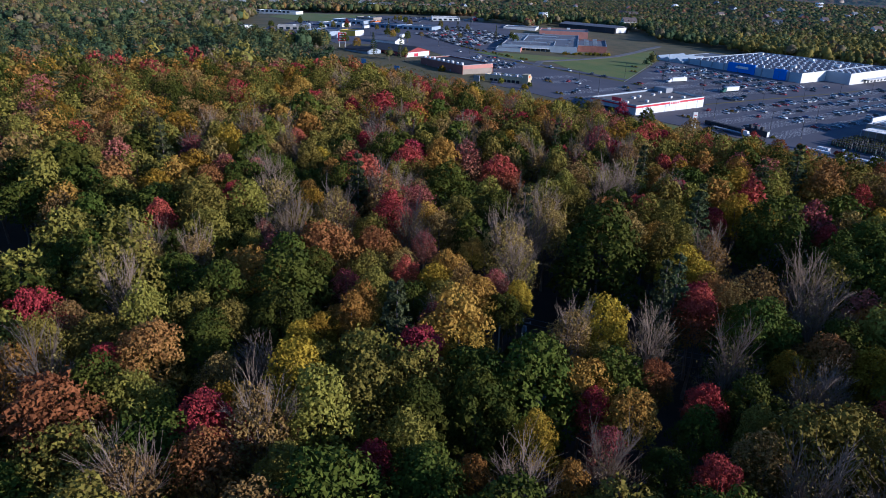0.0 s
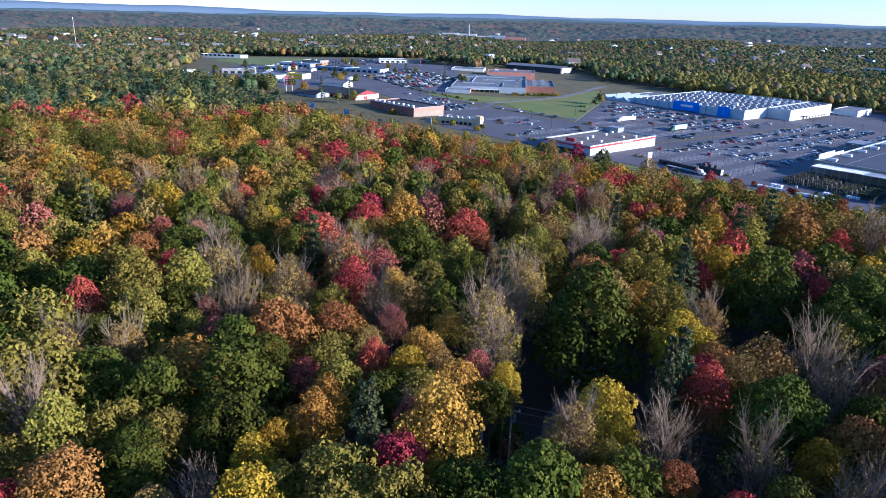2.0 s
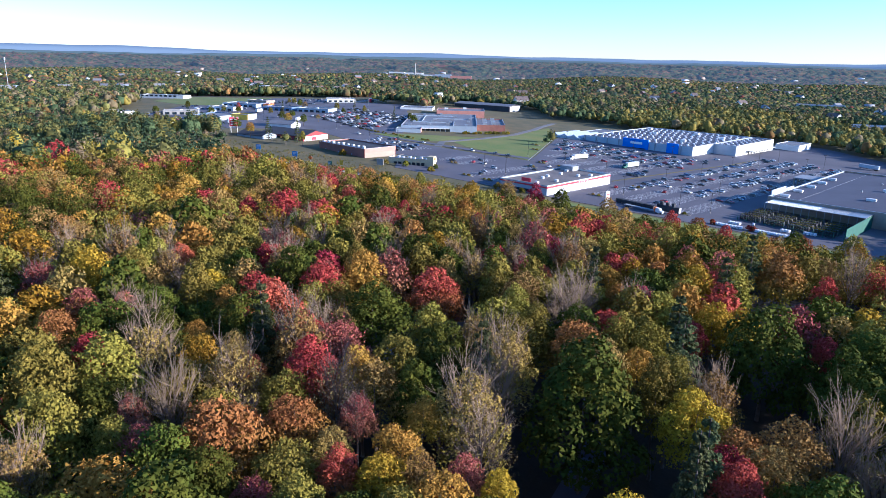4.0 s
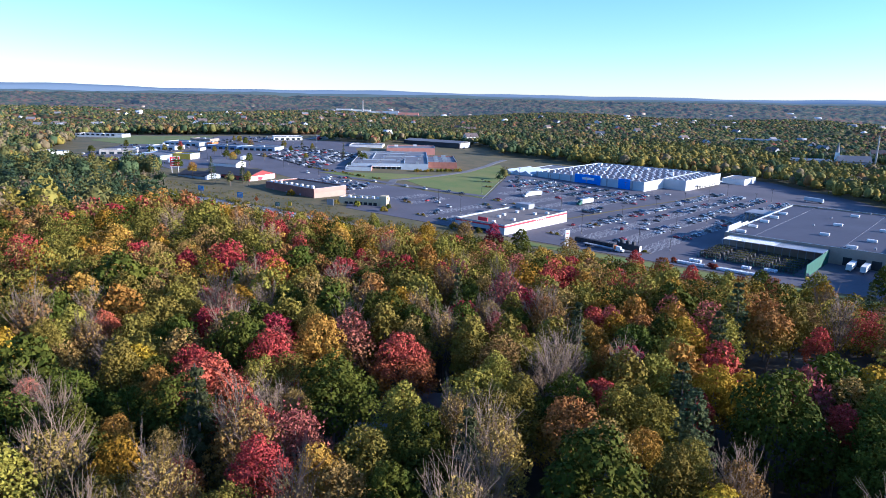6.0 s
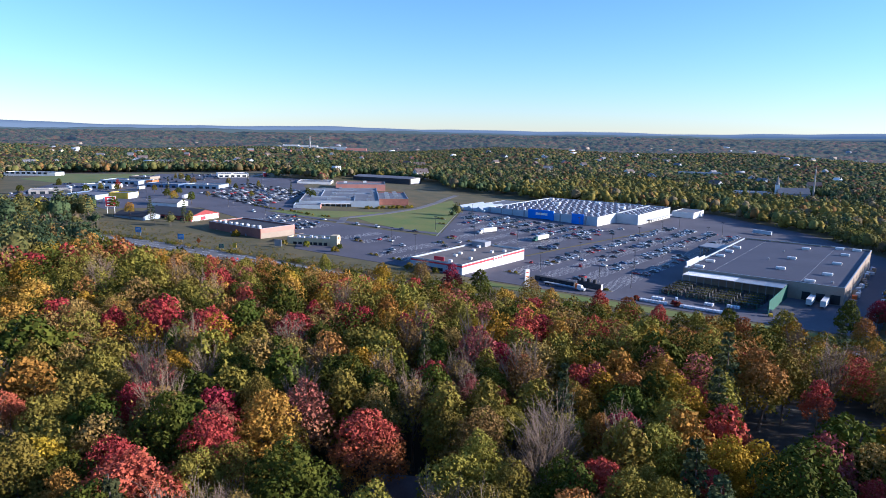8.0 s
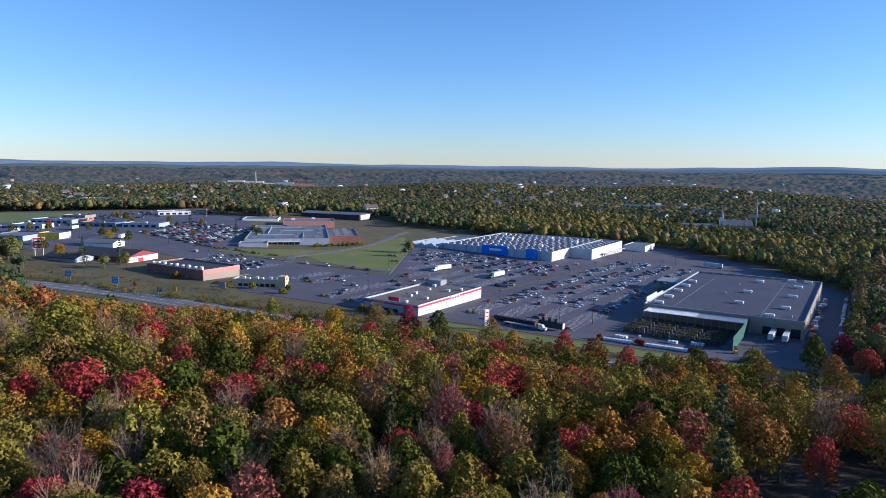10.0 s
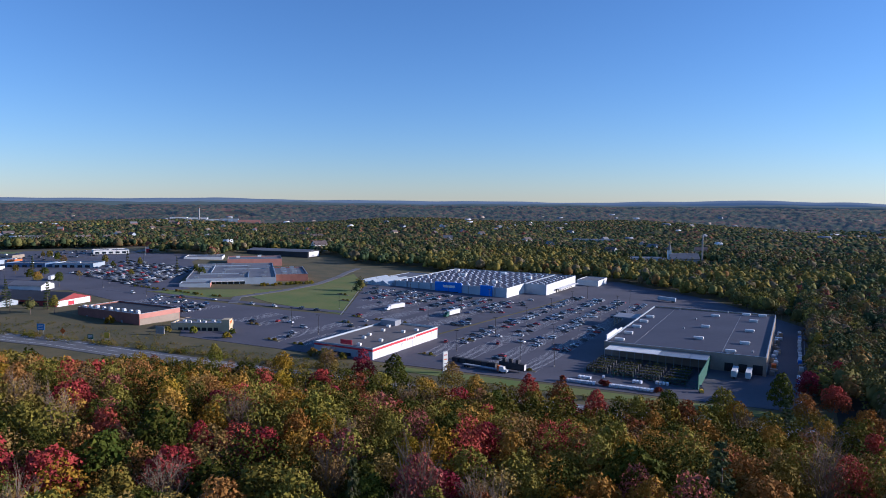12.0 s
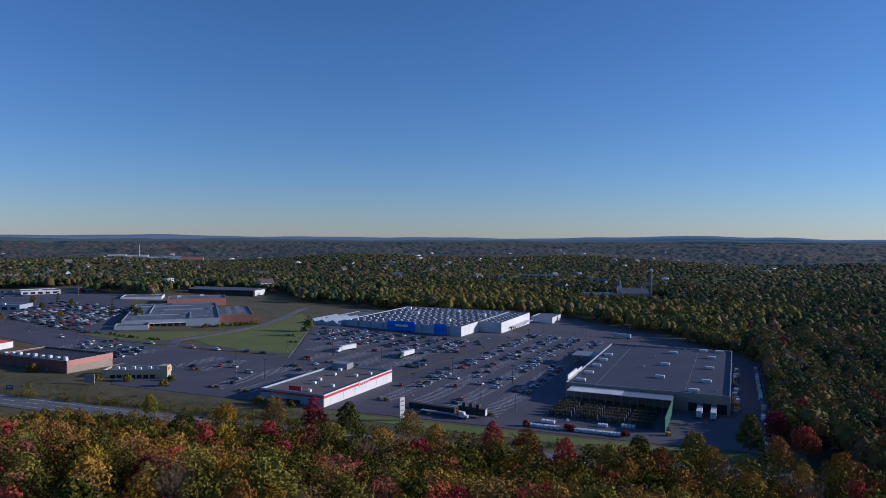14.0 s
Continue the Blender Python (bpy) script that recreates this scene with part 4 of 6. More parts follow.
def crown_height(x, y):
    """Height of the crowns' middle over the ground: tall woods that sink to scrub along the highway."""
    # unseen trees east of this line stand taller, added to shade the woods
    tall = 17.5 if y > 5 and x > 89 - 0.36 * (y + 77) else 14.5
    rim = float(np.interp(x, (-290, -220, -90, -20), (5.0, 6.4, 8.2, 9.4)))
    return float(np.interp(edge(x, y), (-260, -200, -130, -62), (tall, 0.4 * tall + 6.7, 10.6, rim)))


def plant(kind, x, y, r, near, k, high=None):
    name, label = LABELS[kind]
    s = min(r, 3.2 if edge(x, y) > -62 and x < -200 else (4.6 if edge(x, y) > -85 else 9.0)) / 4.55
    h = high or crown_height(x, y) + (k * 37 % 11 - 5) * 0.12
    root = thing(name, label, "tree", pose(x, y, gz(x, y), 0, 0, k * 77.0), group=name + "s of the woods")
    cr = (CROWNS_NEAR if near else CROWNS_MID)[kind][k % 3]
    lift = Matrix.Translation((0, 0, h)) @ Matrix.Diagonal((s, s, s * (0.92 + 0.06 * (k % 4)), 1)) @ Matrix.Translation((0, 0, -11.8))
    if kind == "pine":
        lift = Matrix.Translation((0, 0, h - 10.4 * 1.08)) @ Matrix.Diagonal((s, s, 1.18, 1))
    o = new("trunk", PINE_TRUNK if kind == "pine" else TRUNKS[k % 3])
    o.parent = root
    o.matrix_local = Matrix.Diagonal((0.6 + 0.4 * s, 0.6 + 0.4 * s, h / 10.4, 1))
    o = new("crown", cr)
    o.parent = root
    o.matrix_local = lift
    if kind == "bare" or (kind in ("tan", "pink") and k % 2):
        o = new("bough", TWIGS[k % 3])
        o.parent = root
        o.matrix_local = lift
    return root


RED_A = ((-46.5, -3.5, 6.6), (35.8, -50, 2.4), (34, 6.6, 3.4), (-55, -1, 4.3), (-35.4, 27.7, 5), (-19.3, -13.1, 4.5), (-28.1, -17.9, 2.4), (1.4, -23.7, 2.4), (-23.8, 74, 3.4), (30.6, 11, 3.4), (-118.9, 33.8, 3.2), (-113.1, 65.5, 4.3), (-179.3, 181.9, 6.5), (-81.6, -2.9, 2.9), (-83.9, 225.9, 5), (-30.9, 56.8, 2.4), (-3.8, 83.9, 2.8), (29.7, 219, 6.3), (-139.2, 76, 5.1), (-165.6, 168.5, 4.8),)
GREEN_A = ((-1.9, -41.5, 6.4), (1.9, -54.8, 2.5), (8.5, -27, 3.2), (34.9, -35.9, 4), (32.5, -22.1, 2.6), (51.3, -7.2, 3.6), (50.2, -16.8, 2.4), (42.8, 40.7, 5), (52.4, -25.3, 2.4), (-84.7, -41.9, 4.5), (-52.1, -28.9, 4.7), (-57.2, -18.6, 3.9), (-43.9, -23.9, 4.5), (-48.7, -14.3, 3.3), (-42.3, -10, 4.7), (-55.8, 8, 5.5), (-34.8, 11.1, 5.7), (-43.8, -49.7, 5.3), (-5.4, -35.4, 3.3), (17.3, -16.9, 2.4), (-9.9, 3.8, 4.3), (10.4, 11.7, 7.4), (-10.3, 66.9, 5.1), (19.8, 53.9, 6.6), (32.3, 63.6, 5.7), (35.4, 46.4, 5), (-99.3, 54, 5.3), (-102.2, 69.3, 5.6), (-191.7, 185.5, 6.7), (-103.8, 11.2, 7.7),)
GREEN_B = ((-94.4, 33.3, 3.8), (-71.6, 31.4, 4), (-54.5, 40.6, 5.7), (-146.2, 228, 8.6), (-58.5, 106.9, 3.9), (-87.5, 200.7, 7), (-32.8, 234.3, 8.6), (-36.1, 63, 3.1), (-17.1, 103.9, 5.9), (2.9, 284.8, 8.4), (-123.1, 162.2, 4.3),)
OLIVE_A = ((-16.3, -61.4, 7.3), (-1.7, -73, 3.6), (14.5, -67, 3.3), (1.9, -51.7, 3.2), (18, -46.2, 2.4), (-3.2, -27.9, 3.6), (35.5, -45.7, 3.3), (33.3, -58.4, 3.2), (34, -14.4, 2.4), (59.6, -10.7, 5.8), (55, -12.8, 2.7), (41.9, 13.8, 3.1), (-72.9, -0.8, 4.4), (-76.1, -15.7, 3.8), (-18.3, -18.3, 3), (-42.5, -41.3, 5.1), (-57.4, -36.4, 3.1), (-18.6, -27.8, 3.4), (-26.4, -44.8, 4.7), (-19.7, -39.6, 3.2), (-10.2, 22.1, 4.3), (-0.6, 54.7, 4.1), (1.4, 35.3, 4.1), (-134.1, 40.1, 3.8), (-170.6, 70.2, 6.6), (-140.3, 57.5, 5.7), (-134.9, 64.3, 4.2), (-134.4, 83, 4.4), (-228.3, 204.4, 6.6), (-86, 98.4, 5.5),)
OLIVE_B = ((-92.7, 18.3, 4.8), (-85.7, 46.5, 4.3), (-68, 61, 5.5), (-56.5, 54.4, 3), (-58, 25.7, 3.8), (-134.8, 199.4, 6.2), (-75.7, 207, 6.5), (-39.1, 214.3, 6.9), (-15.5, 252, 8.6), (-43.8, 87.2, 5), (-41.9, 69.7, 3.1), (-30.8, 101.3, 4.1), (-25.3, 116, 5.5), (-30.8, 83.9, 3.5), (-25, 51.8, 2.5), (6.4, 115, 4.2), (19.2, 397.4, 8.6), (-128.6, 78.3, 4.3), (-129.2, 58.5, 4.6), (-71.1, 101.6, 3.8),)
CRIMSON_A = ((-12.2, -72.8, 3.9), (4.2, -67.9, 2.4), (41.1, -23.8, 2.4), (47.9, -11.7, 2.4), (56.8, -22.9, 2.4), (-42.8, -34.6, 4), (7.5, 50, 2.9), (26.9, 60, 2.8), (14.2, 103.8, 2.8), (-201.1, 43.3, 3.7), (-138, 31.1, 3.4), (-109.6, 40.9, 5.6), (-99.7, 45.1, 5.1), (-117, 98.5, 3), (-97.6, 74.7, 2.7), (-86.6, 58.3, 4.7), (-83.1, 77.2, 3.7), (-75.1, 84, 2.4), (-156.7, 190.8, 4.6), (-70.4, 11.5, 4.3), (-159.1, 222.6, 4.7), (-101.6, 200.6, 6.6), (-50.5, 110.6, 3.3), (-54.3, 214.5, 8.4), (-45.2, 79.7, 3.5), (13, 304.1, 7.1), (24.8, 326.7, 6.5), (22.3, 285.1, 6.3), (-83.1, 184.4, 3.5), (-234.7, 138.6, 4.4),)
CRIMSON_B = ((-112.9, 96.1, 3.2), (-136.7, 171.2, 5),)
BARE_A = ((6.4, -74.2, 4.4), (14, -52.8, 3), (36.4, -7.7, 3.8), (44.6, -2, 4), (44.8, 19.4, 4.9), (55.7, 2.1, 2.7), (-65.9, -10, 2.9), (-34.6, -0.9, 3.3), (-22.1, -32.4, 4.2), (-13.4, -26.3, 2.8), (-13.8, 46.1, 5.4), (38.6, 28.3, 5.3), (-6.9, 213.4, 8.6), (-162.5, 52.7, 5.1), (-96.7, 85.1, 4.3), (-75.4, 27.5, 3.6), (13.4, 130.4, 4.5), (17.1, 209.2, 8.3),)
MIXED_A = ((15.1, -75, 5.7), (6.2, -63.4, 4.3), (41, -12.9, 2.4), (-53.5, -35.4, 4), (3.7, 107.6, 4.8), (-195.6, 68.8, 4.7), (-157.2, 73.4, 4.5), (-109.7, 19.7, 3.3), (-70.7, 224.3, 7.8), (-25, 218.8, 7.4), (-15.7, 80.3, 3.5), (0.3, 116.9, 4.2), (11.6, 255.4, 7.7), (-120.2, 74.8, 2.8),)
TAN_A = ((-18.1, -50.3, 3.6), (12.8, -57.1, 3), (-34, 3.1, 2.5), (-34.1, -16.6, 2.4), (-22.4, -56.3, 4), (-3.6, -21, 2.5), (2.8, -3.5, 4.8), (8.4, -17.7, 3), (-13, 15, 4.2), (-23, 39.2, 4.8), (-30.5, 67, 5.4), (-122.2, 26.2, 5.4), (-126.1, 64.5, 4.5), (-83.9, 62.8, 4), (-177.3, 221.2, 8.6), (-69.4, 43.1, 5.2), (-60.9, 68.7, 4.5), (-120, 231.3, 8.6), (-112.4, 180.6, 6.8), (-56.4, 78.5, 3.4), (-36.8, 75, 3.3), (35.4, 362.9, 8.1), (-145.1, 66.7, 4.5), (-102.5, 179.6, 6.8),)
YELLOW_A = ((20.1, -58.8, 2.8), (11.7, -46.5, 2.6), (8.4, -42.1, 2.4), (25.5, -32.5, 2.4), (41.9, -33.8, 2.4), (49.2, 5.6, 2.7), (55.4, 13.3, 3.3), (-76.5, -23.1, 5.1), (-33.2, -23.1, 3.8), (5.9, -21, 3), (15.1, -12.1, 2.4), (-3.4, 74.5, 5.2), (8.5, 57.2, 4.1), (-177.4, 39.4, 5.3), (-139.7, 38, 3.2), (-237.5, 161.1, 5.1), (-121, 87.7, 4.4), (-190.3, 206.1, 5.1), (-82.1, 24.9, 3.4), (-57.3, 89, 3.4), (-10, 231.8, 6), (16.3, 198.5, 6.6), (-219.5, 146.5, 4.8), (-165.7, 178, 4.5),)
ORANGE_A = ((8.4, -37.3, 3), (43, -43.1, 2.4), (44.8, -21.8, 2.9), (49.7, 28.5, 3.8), (49.4, -36, 2.4), (-42.1, -19.2, 2.4), (-16.8, -6.1, 3.5), (6.8, -34.3, 2.6), (2.3, -15.7, 3.2), (-1.5, -7.8, 2.4), (-10.7, 54.9, 3), (7.7, 30.8, 2.8), (-13.3, 92.4, 4), (-147.3, 28.8, 5.2), (-135.4, 18.1, 4.5), (-222.3, 169, 6.1), (-81.5, 84.9, 3.8), (-117.3, 204, 4.9), (-32.5, 202, 7), (-41.7, 102.8, 3.9), (-18.8, 65.1, 3.2), (2.2, 211.1, 7.5), (17.4, 225.9, 7.9), (30.5, 250.6, 7), (-15.8, 199.6, 7.4), (-101.9, 214.7, 5.8), (-208.2, 153.7, 7.1), (-100.4, 100.6, 3.7), (-112.8, 80.4, 4.9),)
PINK_A = ((-0.3, -33, 2.4), (14.4, -27.1, 2.4), (47.4, -28.5, 2.4), (-81.5, -30.7, 3.6), (-64.3, -28.9, 3.9), (-58.9, -23.8, 3.2), (-57.8, 17.5, 2.4), (-24.8, -36, 2.6), (-16.3, -37.7, 3), (-6.6, -14.5, 2.4), (11.2, -13.1, 2.5), (-68.8, 83.5, 3.5), (-89.3, 21.9, 3.3), (-37.8, 57.8, 2.7), (-22, 78.4, 3.3),)
PINE_A = ((16.8, -35.2, 4.1), (30.9, 1.3, 3.3), (-79.9, -37.7, 4), (12.7, 36.2, 5.2), (1.3, 78.5, 3.6), (-3.5, 104.6, 4.4), (30.3, 5.3, 3.8), (-51.5, 62.1, 2.4), (5.6, 233.4, 6.2),)

NAMED = dict(red=RED_A, green=GREEN_A + GREEN_B, olive=OLIVE_A + OLIVE_B, crimson=CRIMSON_A + CRIMSON_B, bare=BARE_A, mixed=MIXED_A, tan=TAN_A, yellow=YELLOW_A, orange=ORANGE_A, pink=PINK_A, pine=PINE_A)
# the eastern margin reaches out of view, added for the shade it casts
WOODS = [(112, -88), (112, 0), (118, 150), (96, 262), (0, 246), (-87, 222), (-160, 206), (-240, 185), (-285, 138), (-238, 96), (-214, 60), (-230, 0), (-236, -60), (-225, -105)]
CLEAR = [[(10, -16), (19, -6), (36, -23), (27, -32)], [(-45, 12), (-28, 36), (-14, 16), (-30, -4)], [(-1, 13), (11, 0), (21, -11), (28, -4), (19, 9), (8, 23)], [(4, -2), (14, -13), (25, -22), (28, -18), (18, -8), (7, 4)], [(-2, 17), (8, 4), (20, -11), (25, -2), (19, 10), (8, 28)],
         [(7, 50), (14, 35), (19, 28), (25, 32), (26, 50), (20, 68)], [(-5, 105), (4, 83), (11, 64), (29, 93), (24, 118), (5, 140)], [(1, 111), (4, 91), (7, 73), (27, 86), (30, 106), (27, 130), (14, 138)],
         [(-14, 23), (-1, 10), (16, -2), (9, 14), (-2, 27)], [(0, 6), (6, 30), (24, 16), (30, -6), (14, -6)], [(14, 52), (28, 62), (36, 26), (28, 20)], [(2, 100), (2, 118), (26, 136), (26, 120), (8, 96)],
         [(-50, 22), (-50, 36), (-34, 42), (-32, 26)], [(-62, -84), (-62, -64), (-28, -66), (-28, -80)], [(-2, -70), (8, -58), (12, -62), (4, -76)]]
GAPS = [(-31, 15, 6), (-26, 10, 6), (-20, 4, 5), (-37, 21, 9), (-29, 13, 7), (-42, 28, 7), (19, -65, 4), (-10, -50, 2), (-15, -53, 2), (17, -74, 3), (23, -46, 3), (16, 4, 4), (11, 22, 3), (29, 26, 5), (21, -8, 3), (17, -43, 2), (-76, -42, 5), (15, 0, 4), (21, 4, 4), (19, 33, 4), (26, 36, 5), (7, 86, 5), (19, 88, 6), (-33, 19, 3), (-2, 11, 2), (-16, -45, 3), (34, 17, 4), (-39, -52, 2), (-39, 25, 5), (-30, 28, 4), (7, 86, 6), (16, 87, 7), (10, 66, 4), (-79, 62, 2), (20, 97, 6)]
placed = []
count = 0


def near_path(x, y):
    """Distance to the line along which the woods lie closest."""
    ax, ay, bx, by = 83, -77, -3, -9
    u = min(1, max(0, ((x - ax) * (bx - ax) + (y - ay) * (by - ay)) / ((bx - ax) ** 2 + (by - ay) ** 2)))
    return math.hypot(x - ax - u * (bx - ax), y - ay - u * (by - ay))


for kind, spots in NAMED.items():
    for x, y, r in spots:
        plant(kind, x, y, r, near_path(x, y) < 85, count)
        placed.append((x, y, r))
        count += 1

KINDS = list(LABELS)
MIX = np.array([0.27, 0.28, 0.05, 0.07, 0.025, 0.02, 0.16, 0.06, 0.03, 0.02, 0.05])
MIX = MIX / MIX.sum()
EDGE_MIX = np.array([0.20, 0.19, 0.05, 0.14, 0.08, 0.03, 0.16, 0.11, 0.02, 0.0, 0.02])
filler = []
tries = rng.uniform((-300, -108), (118, 265), (26000, 2))
ok = inside(tries[:, 0], tries[:, 1], WOODS)
for pl in CLEAR:
    ok &= ~inside(tries[:, 0], tries[:, 1], pl)
te = edge(tries[:, 0], tries[:, 1])
ok &= (te < -58) | ((te < -35) & (tries[:, 0] > -252))
for cx, cy, cr in GAPS:
    ok &= np.hypot(tries[:, 0] - cx, tries[:, 1] - cy) > cr
P = np.array(placed)
for (x, y) in tries[ok]:
    # crowns past x 26, mostly out of view, widened to shade the clearing
    r = rng.uniform(3.4, 5.6) * ((0.78 if x > -190 else 0.55) if edge(x, y) > -62 else (0.86 if edge(x, y) > -110 else 1.0)) * (1.15 if x > 26 and y > 70 else 1.0)
    if np.any(np.hypot(P[:, 0] - x, P[:, 1] - y) < 0.64 * (P[:, 2] + r)):
        continue
    P = np.vstack([P, (x, y, r)])
    filler.append((x, y, r, rng.choice(len(KINDS), p=EDGE_MIX if edge(x, y) > -150 else MIX)))
singles = [f for f in filler if near_path(f[0], f[1]) < 100]
for x, y, r, k in singles:
    plant(KINDS[k], x, y, r, near_path(x, y) < 55, count)
    count += 1


def clump_crown(seed, level, wide=5.2, tall=6.6, mid=7.6):
    """A closed, knobbly crown for trees that are only seen from afar: a round shell pushed in and out in tufts."""
    g = np.random.default_rng(seed)
    bm = bmesh.new()
    bmesh.ops.create_icosphere(bm, subdivisions=level, radius=1.0)
    bm.verts.ensure_lookup_table()
    v = np.array([q.co[:] for q in bm.verts])
    f = np.array([[q.index for q in t.verts] for t in bm.faces])
    bm.free()
    knobs = g.normal(size=(26, 3))
    knobs /= np.linalg.norm(knobs, axis=1)[:, None]
    bump = np.exp(-((1 - v @ knobs.T) / 0.10)).max(1)
    v = v * (0.78 + 0.30 * bump + g.normal(size=len(v)) * 0.09)[:, None]
    v[:, 2] = np.where(v[:, 2] < -0.35, -0.35 + (v[:, 2] + 0.35) * 0.5, v[:, 2])
    return v * (wide, wide, tall) + (0, 0, mid), f


# woodland beyond, joined by kind
def woodland(name, label, spots, n, size, leaves, lobes=14, high=None):
    """Many trees of one colour as one layer: trunk stubs left out of sight under leafy crowns."""
    for kind in KINDS:
        sel = [s for s in spots if s[3] == kind]
        if not sel:
            continue
        protos = []
        for k in range(4):
            if kind == "pine":
                protos.append(pine_crown(900 + k, n, size))
            else:
                sd = 950 + k + 7 * KINDS.index(kind)
                if leaves is LEAF:
                    protos.append(lobes_crown(sd, n, size, lobes=36, tall=6.4 + k * 0.5, mid=8.4, lump=(0.17, 0.31), jitter=0.4))
                else:
                    core = clump_crown(sd, 2, wide=3.7 + 0.2 * k, tall=4.0 + k * 0.5, mid=8.0)
                    skin = lobes_crown(sd, n, size, lobes=lobes, tall=6.4 + k * 0.5, mid=8.4, lump=(0.22, 0.44), jitter=0.4)
                    protos.append((np.concatenate([core[0], skin[0]]), np.concatenate([core[1], skin[1] + len(core[0])])))
        vs, fs, base = [], [], 0
        g = np.random.default_rng(5)
        for (x, y, r, kk) in sel:
            v, f = protos[g.integers(4)]
            a = g.uniform(0, 6.28)
            c, s_ = math.cos(a), math.sin(a)
            s = r / 4.5
            w = np.stack([(v[:, 0] * c - v[:, 1] * s_) * s + x, (v[:, 0] * s_ + v[:, 1] * c) * s + y, (v[:, 2] - (9.6 if leaves is LEAF else 8.4)) * s * g.uniform(0.85, 1.15) + (high * min(1.0, 0.3 + 0.7 * r / 4.2) if high else crown_height(x, y)) * g.uniform(*((0.92, 1.08) if leaves is LEAF else (0.72, 1.18))) + gz(x, y)], 1)
            vs.append(w)
            fs.append(f + base)
            base += len(w)
        ob = new(name, raw(name, np.concatenate(vs), np.concatenate(fs), leaves[kind]))
        tagged(ob, label, "woodland", kind="stuff")


left = [(x, y, r, KINDS[k]) for x, y, r, k in filler if near_path(x, y) >= 100]
woodland("autumn_woodland", "dense autumn woodland of mixed colours", [s for s in left if near_path(s[0], s[1]) < 185], 1350, 0.255, LEAF)
woodland("outer_woodland", "dense autumn woodland of mixed colours", [s for s in left if near_path(s[0], s[1]) >= 185], 480, 0.46, LEAF)

BUILT = [[(-440, 480), (-340, 480), (-330, 540), (-375, 660), (-450, 660)], [(-448, 24), (-410, 20), (-396, 40), (-386, 76), (-420, 80), (-446, 70)], [(-245, 925), (-85, 935), (-85, 1045), (-240, 1030)], [(-350, 335), (-250, 335), (-250, 378), (-350, 378)], LOT, MALL_LOT, FIELD, [(-420, 430), (-500, 400), (-600, 500), (-660, 700), (-540, 720), (-380, 560), (-380, 440)],
         [(-365, 495), (-180, 495), (-160, 720), (-370, 650)], [(-480, 220), (-410, 230), (-300, 200), (-300, 350), (-480, 350)],
         [(-1010, 330), (-860, 300), (-620, 150), (-520, 180), (-500, 320), (-640, 480), (-760, 620), (-900, 620), (-1040, 420)],
         [(-740, 560), (-800, 700), (-900, 860), (-960, 840), (-840, 600)], [(-420, 330), (-340, 335), (-380, 620), (-460, 640), (-480, 395)],
         [(-300, 190), (20, 235), (30, 280), (-300, 250)], [(-70, 245), (36, 245), (36, 300), (-70, 300)], [(-480, 120), (-300, 180), (-300, 215), (-400, 220), (-480, 190)]]
spots = []
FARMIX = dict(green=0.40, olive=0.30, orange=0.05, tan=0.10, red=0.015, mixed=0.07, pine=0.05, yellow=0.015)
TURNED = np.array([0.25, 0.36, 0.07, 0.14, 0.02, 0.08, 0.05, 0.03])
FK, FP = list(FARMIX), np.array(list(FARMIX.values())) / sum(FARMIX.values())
t2 = rng.uniform((-1300, -150), (700, 1250), (90000, 2))
ok = (edge(t2[:, 0], t2[:, 1]) > -10) | (t2[:, 0] < -440) | ((t2[:, 0] < -258) & (t2[:, 1] < 190) & (edge(t2[:, 0], t2[:, 1]) < -40) & ~inside(t2[:, 0], t2[:, 1], WOODS)) | ((t2[:, 0] > 120) & (t2[:, 1] > -40))
for pl in BUILT:
    ok &= ~inside(t2[:, 0], t2[:, 1], pl)
ok &= ~((t2[:, 0] > -1000) & (t2[:, 0] < -400) & (np.abs((t2[:, 1] - 98) - (t2[:, 0] + 560) * 0.41) < 16))
ok &= (np.hypot(t2[:, 0], t2[:, 1]) < 1250) & ~((t2[:, 1] < 60) & (t2[:, 0] > -258) & (t2[:, 0] < 118))
cell = {}
for (x, y) in t2[ok]:
    w = 8.5 if math.hypot(x, y) < 620 else 9.4
    key = (w, int(x // w), int(y // w))
    if key in cell:
        continue
    cell[key] = 1
    if -700 < x < -440 and 90 < y < 330 and y + 40 > 0.50 * (24 - x):
        continue
    bearing = math.degrees(math.atan2(-x, y + 60))
    if bearing < -24 or bearing > 104 or (math.hypot(x, y) > 620 and bearing < -16):
        continue
    if x < -255 and y < 225 and x > -560:
        if y + 40 > 0.495 * (24 - x):
            continue
        spots.append((x, y, rng.uniform(3.8, 6.2), rng.choice(["green", "pine", "olive", "tan", "yellow", "orange"], p=[0.46, 0.12, 0.26, 0.05, 0.07, 0.04])))
        continue
    if x > 8 and y < 700:
        spots.append((x, y, rng.uniform(3.6, 5.6), rng.choice(["olive", "green", "orange", "tan", "mixed", "yellow", "red"], p=[.30, .24, .12, .14, .10, .05, .05])))
        continue
    if y > 560 and -420 < x < 60 and 0.28 * x + y < 900 + 60 * math.sin(x / 70):
        spots.append((x, y, rng.uniform(2.6, 6.2), rng.choice(["olive", "yellow", "green", "tan", "orange"], p=[.42, .42, .08, .04, .04])))
        continue
    turned = math.sin(x / 95 + 1.7 * math.sin(y / 140)) * math.sin(y / 80 + 0.6) > 0.25
    spots.append((x, y, rng.uniform(2.4, 6.2), rng.choice(FK, p=TURNED if turned else FP)))
